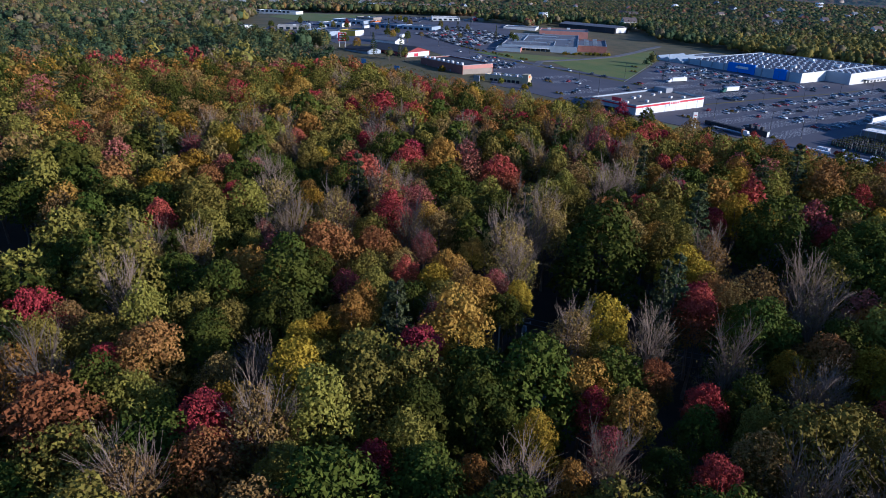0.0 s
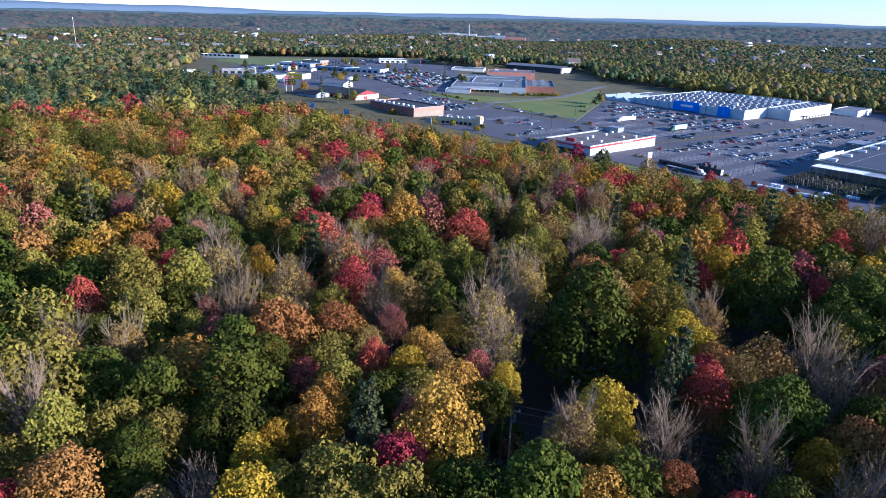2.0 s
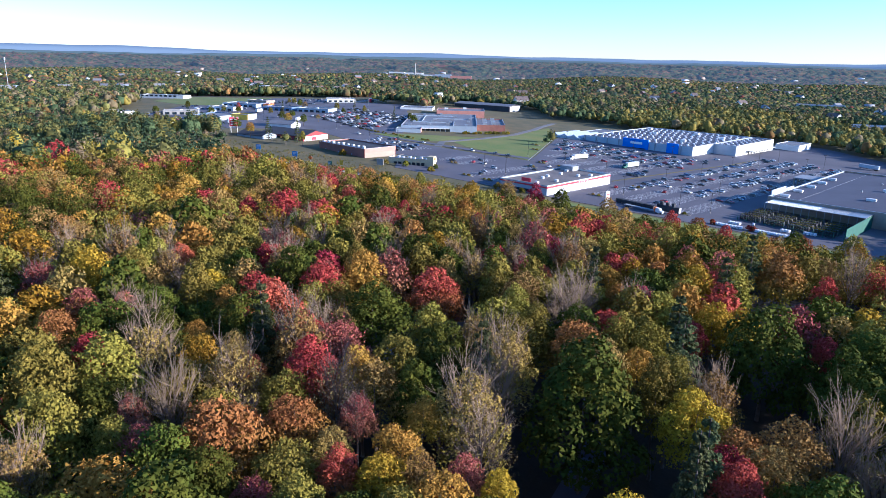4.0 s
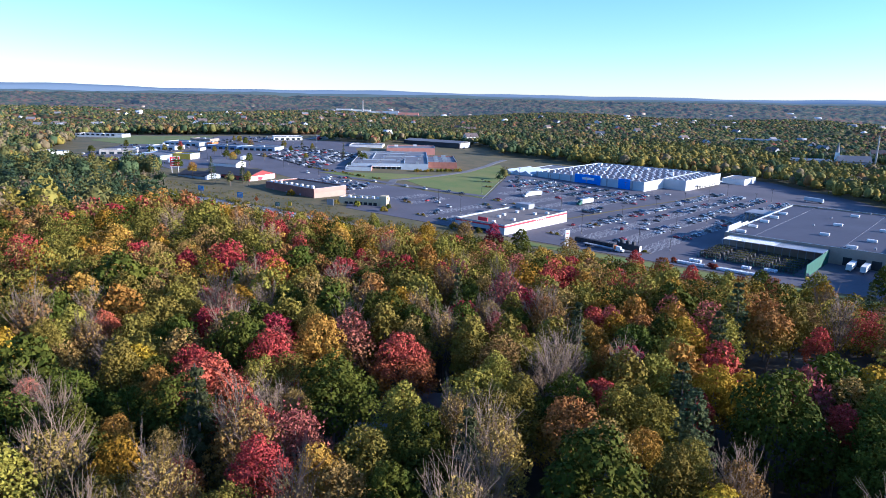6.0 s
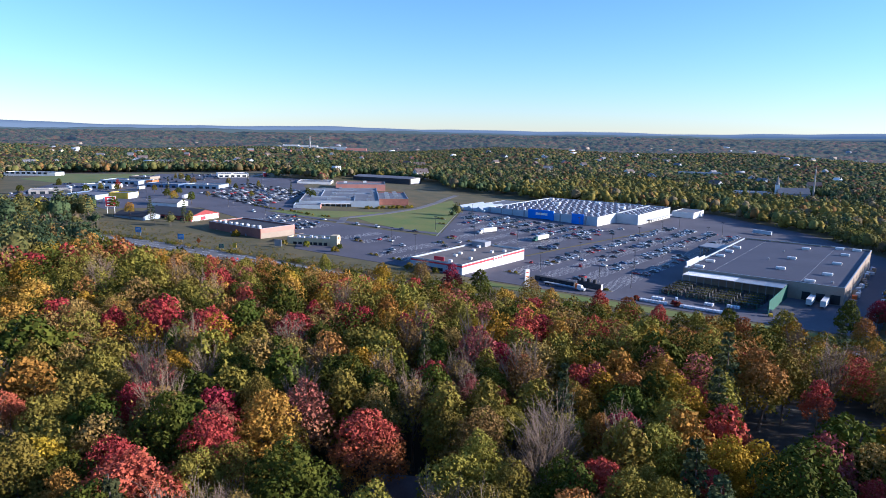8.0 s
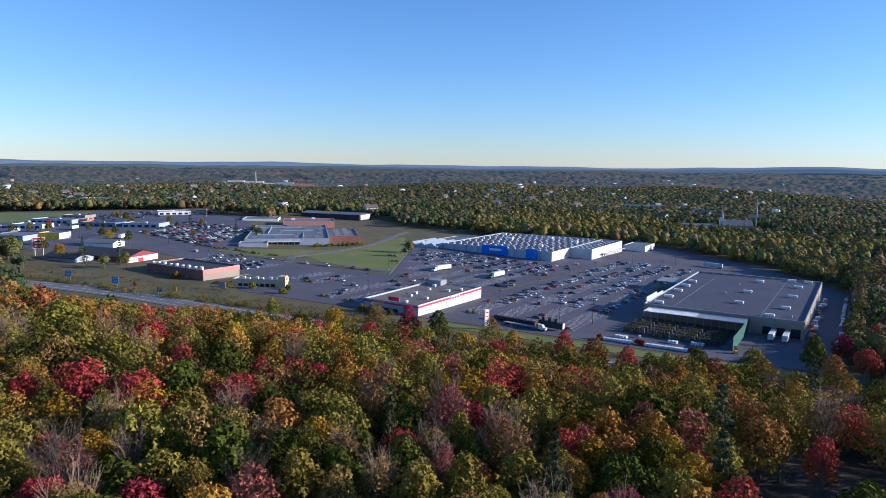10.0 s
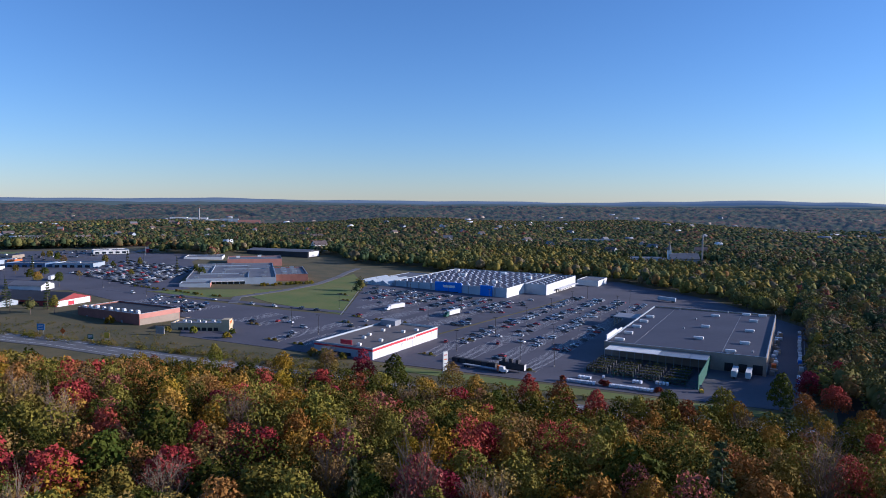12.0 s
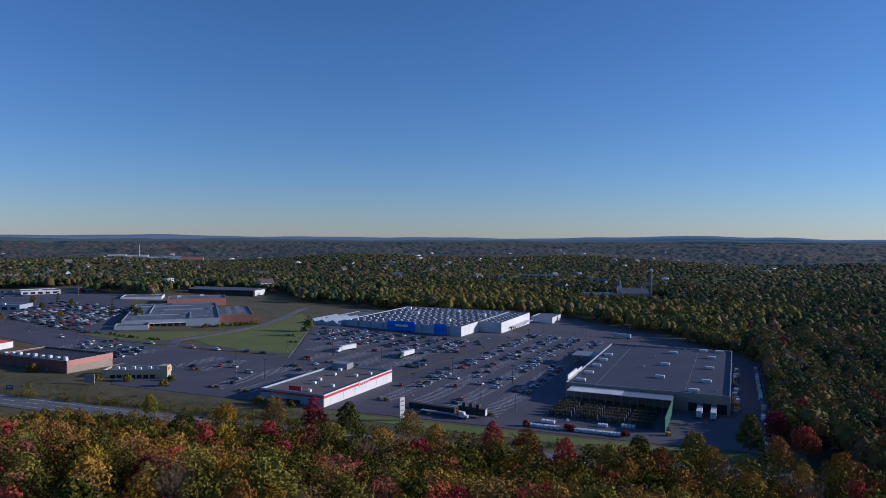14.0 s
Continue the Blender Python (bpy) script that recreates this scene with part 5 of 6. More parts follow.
for k in range(120):
    x = rng.uniform(-640, -432)
    y = 98 + (x + 560) * 0.41 + rng.uniform(15, 50)
    if x > -436 or (-482 < x < -416 and y > 216) or (-530 < x < -490 and y > 268) or (x < -590 and y > 150):
        continue
    if y + 40 > 0.52 * (24 - x):
        continue
    spots.append((x, y, rng.uniform(2.4, 4.2) * (0.6 if x > -490 else 1.0), rng.choice(["green", "pine", "olive", "tan", "orange"], p=[0.40, 0.24, 0.22, 0.09, 0.05])))
near_spots = [s for s in spots if math.hypot(s[0], s[1]) < 620]
mid_spots = [s for s in spots if math.hypot(s[0], s[1]) >= 620]
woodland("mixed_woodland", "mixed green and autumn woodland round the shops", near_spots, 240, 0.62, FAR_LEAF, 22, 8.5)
stems = bmesh.new()
for x, y, r, k in near_spots + [s for s in left if edge(s[0], s[1]) > -75]:
    z = gz(x, y)
    tube(stems, (x, y, z - 0.4), (x, y, z + 8), 0.3, 0.14, 3)
tagged(new("tree_stems", mesh_of("tree_stems", stems, M["bark"])), "thin bark stems of the woodland", "woodland", kind="stuff")
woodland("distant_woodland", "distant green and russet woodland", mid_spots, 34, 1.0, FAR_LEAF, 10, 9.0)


def far_forest(n, r0, r1, size):
    """Thousands of far crowns, each a rough knob, standing close over the town and its woods."""
    g = np.random.default_rng(11)
    a = np.radians(g.uniform(-14, 94, n))
    r = np.sqrt(g.uniform(r0 ** 2, r1 ** 2, n))
    x, y = -np.sin(a) * r, np.cos(a) * r
    z = land(x, y)
    keep = np.sin(x / 130 + 2 * np.sin(y / 190)) * np.sin(y / 110 + 1.3) < 0.72
    x, y, z, r = x[keep], y[keep], z[keep], r[keep]
    n = len(x)
    turned = np.sin(x / 210 + 1.7 * np.sin(y / 330)) * np.sin(y / 170 + 0.6) > 0.2
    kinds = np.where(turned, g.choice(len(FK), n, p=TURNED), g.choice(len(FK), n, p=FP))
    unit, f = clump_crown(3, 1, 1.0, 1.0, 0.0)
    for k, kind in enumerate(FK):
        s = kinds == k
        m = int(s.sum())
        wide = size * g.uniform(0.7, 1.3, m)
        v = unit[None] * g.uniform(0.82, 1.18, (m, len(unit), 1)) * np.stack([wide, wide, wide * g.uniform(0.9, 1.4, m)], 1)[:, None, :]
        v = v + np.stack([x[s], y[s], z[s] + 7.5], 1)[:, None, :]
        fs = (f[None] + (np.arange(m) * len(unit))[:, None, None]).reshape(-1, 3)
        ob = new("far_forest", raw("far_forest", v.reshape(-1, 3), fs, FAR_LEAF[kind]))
        tagged(ob, "far forest canopy stretching to the hills", "forest", kind="stuff")


far_forest(34000, 1180, 2900, 6.4)

# the closed canopy of the far woods, one sheet of uneven tree tops
canopy, ct, cb = nodes_of("far_canopy")
cco = ct.nodes.new("ShaderNodeTexCoord")
vor = ct.nodes.new("ShaderNodeTexVoronoi")
vor.inputs["Scale"].default_value = 0.085
ct.links.new(cco.outputs["Object"], vor.inputs["Vector"])
sep = ct.nodes.new("ShaderNodeSeparateColor")
ct.links.new(vor.outputs["Color"], sep.inputs[0])
big = ct.nodes.new("ShaderNodeTexNoise")
big.inputs["Scale"].default_value = 0.006
big.inputs["Detail"].default_value = 5
ct.links.new(cco.outputs["Object"], big.inputs["Vector"])
mx = ct.nodes.new("ShaderNodeMath")
mx.operation = 'MULTIPLY_ADD'
mx.inputs[1].default_value = 0.55
ct.links.new(sep.outputs[0], mx.inputs[0])
ct.links.new(big.outputs[0], mx.inputs[2])
crp = ct.nodes.new("ShaderNodeValToRGB")
for k, (p, col) in enumerate(((0.40, (0.03, 0.048, 0.02)), (0.66, (0.055, 0.072, 0.026)), (0.8, (0.10, 0.10, 0.032)), (0.92, (0.14, 0.095, 0.038)), (1.0, (0.17, 0.075, 0.04)))):
    el = crp.color_ramp.elements[k] if k < 2 else crp.color_ramp.elements.new(p)
    el.position, el.color = p, (*col, 1)
ct.links.new(mx.outputs[0], crp.inputs[0])
ct.links.new(crp.outputs[0], cb.inputs["Base Color"])
cb.inputs["Roughness"].default_value = 0.95
cb.inputs["Specular IOR Level"].default_value = 0.1
g = np.random.default_rng(21)
na, nr = 760, 150
aa = np.radians(np.linspace(-22, 106, na))
rr = np.geomspace(1130, 4690, nr)
A, R = np.meshgrid(aa, rr)
A = A + g.normal(size=A.shape) * 0.0008
R = R * (1 + g.normal(size=R.shape) * 0.0025)
CX, CY = -np.sin(A) * R, np.cos(A) * R
gap = smooth((np.sin(CX / 150 + 2 * np.sin(CY / 210)) * np.sin(CY / 130) - 0.62) / 0.2)
CZ2 = land(CX, CY) + (9 + g.normal(size=A.shape) * 2.6) * (1 - gap) - 2.0 * gap - 10 * smooth((1190 - R) / 60)
idx = np.arange(nr - 1)[:, None] * na + np.arange(na - 1)[None, :]
q = np.stack([idx, idx + na, idx + na + 1, idx + 1], -1)
split = int(np.searchsorted(rr, 2750))
pts = np.stack([CX.ravel(), CY.ravel(), CZ2.ravel()], 1)
# the farthest canopy gets a faint blue emission that stands in for haze
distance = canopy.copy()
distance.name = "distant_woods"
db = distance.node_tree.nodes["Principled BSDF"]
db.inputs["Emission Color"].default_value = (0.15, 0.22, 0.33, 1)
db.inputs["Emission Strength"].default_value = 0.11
tagged(new("backdrop_woods", raw("backdrop_woods", pts, q[split:].reshape(-1, 4), distance)), "far woods below the hills with haze as a blue glow", "forest", kind="structure")
q = q[:split].reshape(-1, 4)
tagged(new("forest_canopy", raw("forest_canopy", pts, q, canopy)), "unbroken far woodland canopy of green and russet", "forest", kind="stuff")

# hills on the horizon; haze is put in as blue colour and emission
hill, near_hill = nodes_of("far_hills_haze")[0], nodes_of("near_hills_haze")[0]
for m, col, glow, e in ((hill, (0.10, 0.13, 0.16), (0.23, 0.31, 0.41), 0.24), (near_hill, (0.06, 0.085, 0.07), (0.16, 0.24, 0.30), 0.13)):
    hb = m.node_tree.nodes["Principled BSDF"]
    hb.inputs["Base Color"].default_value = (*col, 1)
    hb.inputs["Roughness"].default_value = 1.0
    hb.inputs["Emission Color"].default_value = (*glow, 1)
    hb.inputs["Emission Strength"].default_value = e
ah = np.radians(np.linspace(-40, 125, 420))
top = 74 + 4 * np.sin(ah * 9 + 1) + 3 * np.sin(ah * 17) + 2.5 * np.sin(ah * 31 + 2) + 1.2 * np.sin(ah * 73) + 13 * np.exp(-((ah - 0.06) / 0.05) ** 2) + 8 * np.exp(-((ah + 0.06) / 0.04) ** 2)
top = top + 5 * smooth((ah - 0.6) / 0.5) + 14 * smooth((ah - 0.95) / 0.4)
cols = [np.stack([-np.sin(ah) * r, np.cos(ah) * r, z], 1) for r, z in ((4700, np.full(420, 10.0)), (4780, top * 0.75), (4820, top), (4860, top * 0.6))]
q = np.arange(419)
fs = np.concatenate([np.stack([k * 420 + q, (k + 1) * 420 + q, (k + 1) * 420 + q + 1, k * 420 + q + 1], 1) for k in range(3)])
tagged(new("backdrop_hills", raw("backdrop_hills", np.concatenate(cols), fs, hill)), "low hills along the far horizon, haze as blue colour and glow", "hills", kind="structure")

low = 56 + 3 * np.sin(ah * 7 + 2) + 3 * np.sin(ah * 19 + 1) + 2.0 * np.sin(ah * 47) + 1.0 * np.sin(ah * 131) + 0.7 * np.sin(ah * 290 + 1)
cols = [np.stack([-np.sin(ah) * r, np.cos(ah) * r, z], 1) for r, z in ((4560, np.full(420, 10.0)), (4610, low * 0.75), (4650, low), (4690, low * 0.6))]
tagged(new("backdrop_ridge", raw("backdrop_ridge", np.concatenate(cols), fs, near_hill)), "low wooded ridge before the hills with haze as a faint glow", "hills", kind="structure")


# ---- vehicles ----
def extruded(profile, half, bevel=0.0, taper=0.0):
    """A side outline (y along, z up) drawn out across x; taper narrows the upper points."""
    bm = bmesh.new()
    zt = max(p[1] for p in profile)
    zl = min(p[1] for p in profile)
    a = [bm.verts.new((-half + taper * (z - zl) / (zt - zl), y, z)) for y, z in profile]
    b = [bm.verts.new((half - taper * (z - zl) / (zt - zl), y, z)) for y, z in profile]
    bm.faces.new(a)
    bm.faces.new(b[::-1])
    n = len(profile)
    for k in range(n):
        bm.faces.new((a[k], b[k], b[(k + 1) % n], a[(k + 1) % n]))
    bmesh.ops.recalc_face_normals(bm, faces=bm.faces[:])
    return bm


SEDAN = ([(-2.3, 0.3), (2.3, 0.3), (2.32, 0.72), (1.2, 0.92), (-1.55, 0.98), (-2.3, 0.9)], [(1.15, 0.9), (0.45, 1.42), (-0.85, 1.44), (-1.6, 0.96)])
SUV = ([(-2.35, 0.35), (2.35, 0.35), (2.36, 0.9), (1.25, 1.08), (-2.25, 1.12), (-2.38, 1.0)], [(1.2, 1.06), (0.6, 1.72), (-1.9, 1.76), (-2.25, 1.1)])
PICKUP = ([(-2.8, 0.45), (2.7, 0.45), (2.72, 1.0), (1.5, 1.15), (-2.75, 1.12), (-2.82, 0.9)], [(1.3, 1.12), (0.8, 1.8), (-0.55, 1.82), (-0.75, 1.12)])
wheel = bmesh.new()
tube(wheel, (-0.12, 0, 0), (0.12, 0, 0), 0.34, 0.34, 10)
WHEEL = mesh_of("wheel", wheel, M["tyre"])


def car_proto(kind, colour):
    body, cabin = dict(car=SEDAN, suv=SUV, pickup=PICKUP)[kind]
    word = dict(car="saloon car", suv="sport utility car", pickup="pickup truck")[kind]
    root = thing("parked_" + kind, "%s %s parked on the asphalt" % (colour, word), "car", group="cars in the car park")
    part("body", extruded(body, 0.92, taper=0.08), M["car_" + colour], root)
    part("window", extruded(cabin, 0.82, taper=0.16), M["glass"], root)
    y0, y1, zt = cabin[2][0], cabin[1][0], max(p[1] for p in cabin)
    part("roof", boxed(-0.68, 0.68, y0 + 0.02, y1 - 0.02, zt - 0.03, zt + 0.04), M["car_" + colour], root)
    for sx in (-0.82, 0.82):
        for sy in (-1.45, 1.45):
            piece("wheel", WHEEL, root, pose(sx, sy, 0.34))
    return root


COLOURS = ["white", "silver", "black", "grey", "red", "blue", "tan"]
CP = np.array([0.24, 0.2, 0.2, 0.16, 0.09, 0.08, 0.03])
PROTO = {(k, c): car_proto(k, c) for k in ("car", "suv", "pickup") for c in COLOURS}
used = set()


def slope_pose(x, y, turn):
    """A pose on the car park, leaning with its slope."""
    nz = Vector((gz(x - 2, y) - gz(x + 2, y), gz(x, y - 2) - gz(x, y + 2), 4)).normalized()
    q = Vector((0, 0, 1)).rotation_difference(nz).to_matrix().to_4x4()
    return Matrix.Translation((x, y, gz(x, y) + 0.15)) @ q @ pose(0, 0, 0, 0, 0, turn)


def park(x, y, turn, kind=None, colour=None):
    k = kind or rng.choice(["car", "suv", "pickup"], p=[0.48, 0.38, 0.14])
    c = colour or rng.choice(COLOURS, p=CP)
    m = slope_pose(x, y, turn)
    if (k, c) not in used:
        used.add((k, c))
        PROTO[(k, c)].matrix_world = m
    else:
        copy_thing(PROTO[(k, c)], m)


n_cars = 0


def fill_row(x, y0, y1, chance):
    global n_cars
    y = y0 + 1.4
    while y < y1:
        for s in (-1, 1):
            if rng.uniform() < chance(x, y) and n_cars < 280:
                park(x + s * 2.7 + rng.uniform(-0.3, 0.3), y, 90 * s + (180 if rng.uniform() < 0.25 else 0) + rng.uniform(-2, 2))
                n_cars += 1
        y += 2.75


for x in ROWS_WEST:
    fill_row(x, max(352, 372 + (-264 - x) * 1.75) if x < -262 else 352, 486, lambda x, y: 0.03 if y < 425 else (0.34 if y < 450 else 0.46))
for x in ROWS_EAST:
    fill_row(x, 290, 560, lambda x, y: 0.03 if y < 320 else (0.12 if y < 400 else (0.20 if y < 470 else 0.26)))
fill_row(-185.5, 340, 545, lambda x, y: 0.0 if y < 360 else 0.14)
for x, y, c, k in ((-168, 318, "red", "car"), (-142, 332, "red", "suv"), (-128, 305, "red", "car"), (-133, 345, "white", "pickup"), (-150, 352, "white", "car"),
                   (-280, 306, "red", "car"), (-272, 308, "white", "car"), (-255, 300, "silver", "suv"), (-250, 284, "silver", "car"), (-244, 274, "black", "suv"),
                   (-284, 318, "black", "car"), (-292, 296, "black", "suv"), (-236, 322, "black", "car"), (-238, 342, "white", "car"), (-246, 330, "grey", "suv")):
    park(x, y, rng.choice([20, 90, -90, 75]), k, c)
for k in range(26):
    a, b = [(-352, 292), (-366, 300), (-384, 304), (-404, 312)][k % 4]
    park(a + rng.uniform(-7, 7), b + (k // 4) * 4.2, 90 + rng.uniform(-4, 4))
for x, y in ((-320, 350), (-338, 347), (-372, 344), (-400, 339), (-288, 357), (-440, 328), (-300, 356)):
    park(x, y - 2, -102 + rng.uniform(-6, 6))
for key, ob in PROTO.items():
    if key not in used:
        park(-430 + 3.2 * list(PROTO).index(key), 346, 10, *key)

# far cars of the mall, too many and small to tell apart
ramp_mat, rt, rb = nodes_of("far_car_paint")
gi = rt.nodes.new("ShaderNodeNewGeometry")
cr = rt.nodes.new("ShaderNodeValToRGB")
cr.color_ramp.interpolation = 'CONSTANT'
for k, (p, c) in enumerate(((0, (0.5, 0.5, 0.5)), (0.12, (0.22, 0.23, 0.25)), (0.30, (0.02, 0.02, 0.02)), (0.58, (0.06, 0.065, 0.075)), (0.86, (0.03, 0.055, 0.12)), (0.95, (0.32, 0.03, 0.03)))):
    e = cr.color_ramp.elements[k] if k < 2 else cr.color_ramp.elements.new(p)
    e.position, e.color = p, (*c, 1)
rt.links.new(gi.outputs["Random Per Island"], cr.inputs[0])
rt.links.new(cr.outputs[0], rb.inputs["Base Color"])
rb.inputs["Roughness"].default_value = 0.3
prof = np.array([(-2.3, 0.2), (2.3, 0.2), (2.3, 0.85), (1.2, 0.95), (0.5, 1.5), (-1.4, 1.5), (-1.9, 0.98), (-2.3, 0.95)])
car_v = np.concatenate([np.stack([np.full(8, -0.9), prof[:, 0], prof[:, 1]], 1), np.stack([np.full(8, 0.9), prof[:, 0], prof[:, 1]], 1)])
car_f = [[k, (k + 1) % 8, 8 + (k + 1) % 8, 8 + k] for k in range(8)] + [[0, 7, 6, 1], [1, 6, 3, 2], [3, 6, 5, 4], [8, 9, 14, 15], [9, 10, 11, 14], [11, 12, 13, 14]]
vs, fs, base = [], [], 0
for row in range(17):
    for k in range(46):
        u, v = row * 9.2 + (row % 2) * 1.5, k * 2.9
        ang = radians(38)
        x, y = -462 - u * math.cos(ang) + v * -math.sin(ang) * 0.9, 352 - u * -0.12 + v * 0.92
        if not inside(np.array([x]), np.array([y]), MALL_LOT)[0] or rng.uniform() > (0.5 if x > -585 else 0.2):
            continue
        c, s = math.cos(ang + 1.57), math.sin(ang + 1.57)
        w = np.stack([car_v[:, 0] * c - car_v[:, 1] * s + x, car_v[:, 0] * s + car_v[:, 1] * c + y, car_v[:, 2] + gz(x, y) + 0.12], 1)
        vs.append(w)
        fs += [[q + base for q in f] for f in car_f]
        base += 16
STRIP_SHOPS = [(-632, -582, 258, 304)] + [s[:4] for s in SHOPS]
for k in range(1500):
    x, y = rng.uniform(-860, -500), rng.uniform(190, 560)
    x, y = round(x / 6.5) * 6.5, round(y / 3.0) * 3.0
    if not inside(np.array([x]), np.array([y]), STRIP_LOT)[0] or inside(np.array([x]), np.array([y]), MALL_LOT)[0] or rng.uniform() > 0.35:
        continue
    if any(x0 - 4 < x < x1 + 4 and y0 - 4 < y < y1 + 4 for x0, x1, y0, y1 in STRIP_SHOPS):
        continue
    w = np.stack([-car_v[:, 1] + x, car_v[:, 0] + y, car_v[:, 2] + gz(x, y) + 0.1], 1)
    vs.append(w)
    fs += [[q + base for q in f] for f in car_f]
    base += 16
tagged(new("mall_cars", raw("mall_cars", np.concatenate(vs), np.array(fs), ramp_mat)), "crowded rows of small far parked cars", "cars", kind="stuff")


def lorry(x, y, turn, cab, label, box_mat=None, length=15.5, with_cab=True, name="lorry"):
    root = thing(name, label, "truck", slope_pose(x, y, turn))
    bm = boxed(-1.28, 1.28, -length / 2, length / 2, 1.15, 4.05, bevel=0.06)
    part("trailer_box", bm, box_mat or M["white"], root)
    part("chassis", boxed(-0.5, 0.5, -length / 2 + 0.3, length / 2 - 0.2, 0.75, 1.14), M["dark"], root)
    for yy in (-length / 2 + 1.2, -length / 2 + 2.5):
        for sx in (-1.05, 1.05):
            w = piece("wheel", WHEEL, root, pose(sx, yy, 0.5) @ Matrix.Scale(1.45, 4))
    if with_cab:
        c = length / 2 + 0.5
        part("cab", extruded([(c, 0.6), (c + 3.9, 0.6), (c + 4.0, 1.7), (c + 2.6, 2.0), (c + 2.1, 3.0), (c, 3.5)], 1.2, taper=0.1), M[cab], root)
        part("windscreen", extruded([(c + 2.64, 2.04), (c + 2.7, 2.06), (c + 2.2, 2.95), (c + 2.14, 2.93)], 1.0), M["glass"], root)
        for yy in (c + 3.0, c + 0.4):
            for sx in (-1.05, 1.05):
                piece("wheel", WHEEL, root, pose(sx, yy, 0.5) @ Matrix.Scale(1.45, 4))
    else:
        for sx in (-0.8, 0.8):
            part("landing_leg", boxed(sx - 0.08, sx + 0.08, length / 2 - 2.4, length / 2 - 2.2, 0, 1.1), M["steel"], root)
    return root


lorry(-249.5, 398, 172, "car_white", "white articulated lorry parked on open asphalt")
lorry(-205.5, 402, 178, "green", "white lorry with a teal cab parked on open asphalt")
lorry(-93, 592, 80, "car_blue", "pale blue semi-trailer at the far car park edge", M["cladding"], with_cab=False, name="semi_trailer")
lorry(-18.2, 336, 180, "car_white", "white semi-trailer backed into the loading bay", length=13, with_cab=False, name="semi_trailer")
lorry(-12.0, 336.5, 180, "car_white", "white semi-trailer backed into the loading bay", length=13, with_cab=False, name="semi_trailer")
lorry(-112, 279, -90, "car_white", "dark box trailer with a white end beside the flatbed", M["roof_black"], length=13, with_cab=False, name="semi_trailer")
part("rear_panel", boxed(-1.2, 1.2, 6.51, 6.6, 1.2, 4.0), M["white"], bpy.data.objects["semi_trailer.003"])
FB = thing("flatbed_truck", "flatbed truck with an orange and white cab", "truck", slope_pose(-124, 273.2, -90))
part("bed", boxed(-1.25, 1.25, -11, 7.5, 1.1, 1.4), M["grey"], FB)
part("cab", extruded([(8, 0.6), (12, 0.6), (12.1, 1.6), (10.6, 1.9), (10.2, 2.9), (8, 3.1)], 1.2, taper=0.1), M["car_white"], FB)
part("sleeper", boxed(-1.2, 1.2, 6.9, 8.0, 0.9, 3.3, bevel=0.1), M["orange"], FB, "orange cab back")
for yy in (-9.6, -8.2, 8.6, 11.2):
    for sx in (-1.05, 1.05):
        piece("wheel", WHEEL, FB, pose(sx, yy, 0.5) @ Matrix.Scale(1.45, 4))
for k in range(3):
    s = thing("stacked_crate", "tall dark crate on the trailer roof", "crate", pose(-116 + k * 3.4, 279, gz(-116 + k * 3.4, 279) + 4.2), group="crates on trailer")
    part("crate_box", boxed(-0.7, 0.7, -0.9, 0.9, 0, 1.8, bevel=0.05), M["roof_black"], s)

# ---- things round the hardware store ----
BAG = mesh_of("bag_layer", boxed(-0.57, 0.57, -0.5, 0.5, 0.16, 0.44, bevel=0.08), M["plastic"])
pal = bmesh.new()
for kx in range(5):
    box(pal, -0.6 + kx * 0.26, -0.44 + kx * 0.26, -0.52, 0.52, 0.11, 0.15)
for ky in (-0.48, 0.0, 0.44):
    box(pal, -0.6, 0.6, ky, ky + 0.08, 0.0, 0.11)
PALLET = mesh_of("pallet", pal, M["wood"])


def pallet(x, y, turn, s=1.0):
    root = thing("bagged_pallet", "pallet stacked with white plastic-wrapped bags", "pallet", slope_pose(x, y, turn) @ Matrix.Scale(s, 4), group="pallets of bagged goods")
    piece("pallet", PALLET, root, Matrix.Identity(4))
    for kz in range(4):
        piece("bag_layer", BAG, root, pose(0.03 * (kz % 2), 0, kz * 0.3, 0, 0, 2 * (kz % 3) - 2))


for k in range(26):
    for j in range(2):
        if k in (9, 10, 11, 12):
            continue
        pallet(-84 + k * 1.46, 276.2 + k * 0.2 + j * 1.35, 7.5 + rng.uniform(-3, 3))
for bx, by, n in ((-81, 285.4, 4), (-57.5, 292, 3), (-48, 296.5, 4)):
    for k in range(n):
        for j in range(2):
            pallet(bx + k * 1.5, by + k * 0.2 + j * 1.3, rng.uniform(-4, 4))
pallet(-71.5, 292.5, 10)
for k in range(6):
    pallet(-80 + (k % 3) * 1.9, 327 + (k // 3) * 1.5, 0, 1.3)


def shrub(x, y, r, kind, name="shrub", label="rounded autumn shrub in a kerbed island", k=0, tall=0.62, lift=0.0):
    root = thing(name, label, "shrub", pose(x, y, gz(x, y) + lift, 0, 0, k * 50), group=name + "s")
    v, f = SHRUBS[k % 2]
    if (kind, k % 2) not in SHRUB_MESH:
        SHRUB_MESH[(kind, k % 2)] = raw("foliage", v, f, LEAF[kind])
    o = new("foliage", SHRUB_MESH[(kind, k % 2)])
    o.parent = root
    o.matrix_local = Matrix.Diagonal((r / 5, r / 5, r / 5 * tall, 1))
    return root


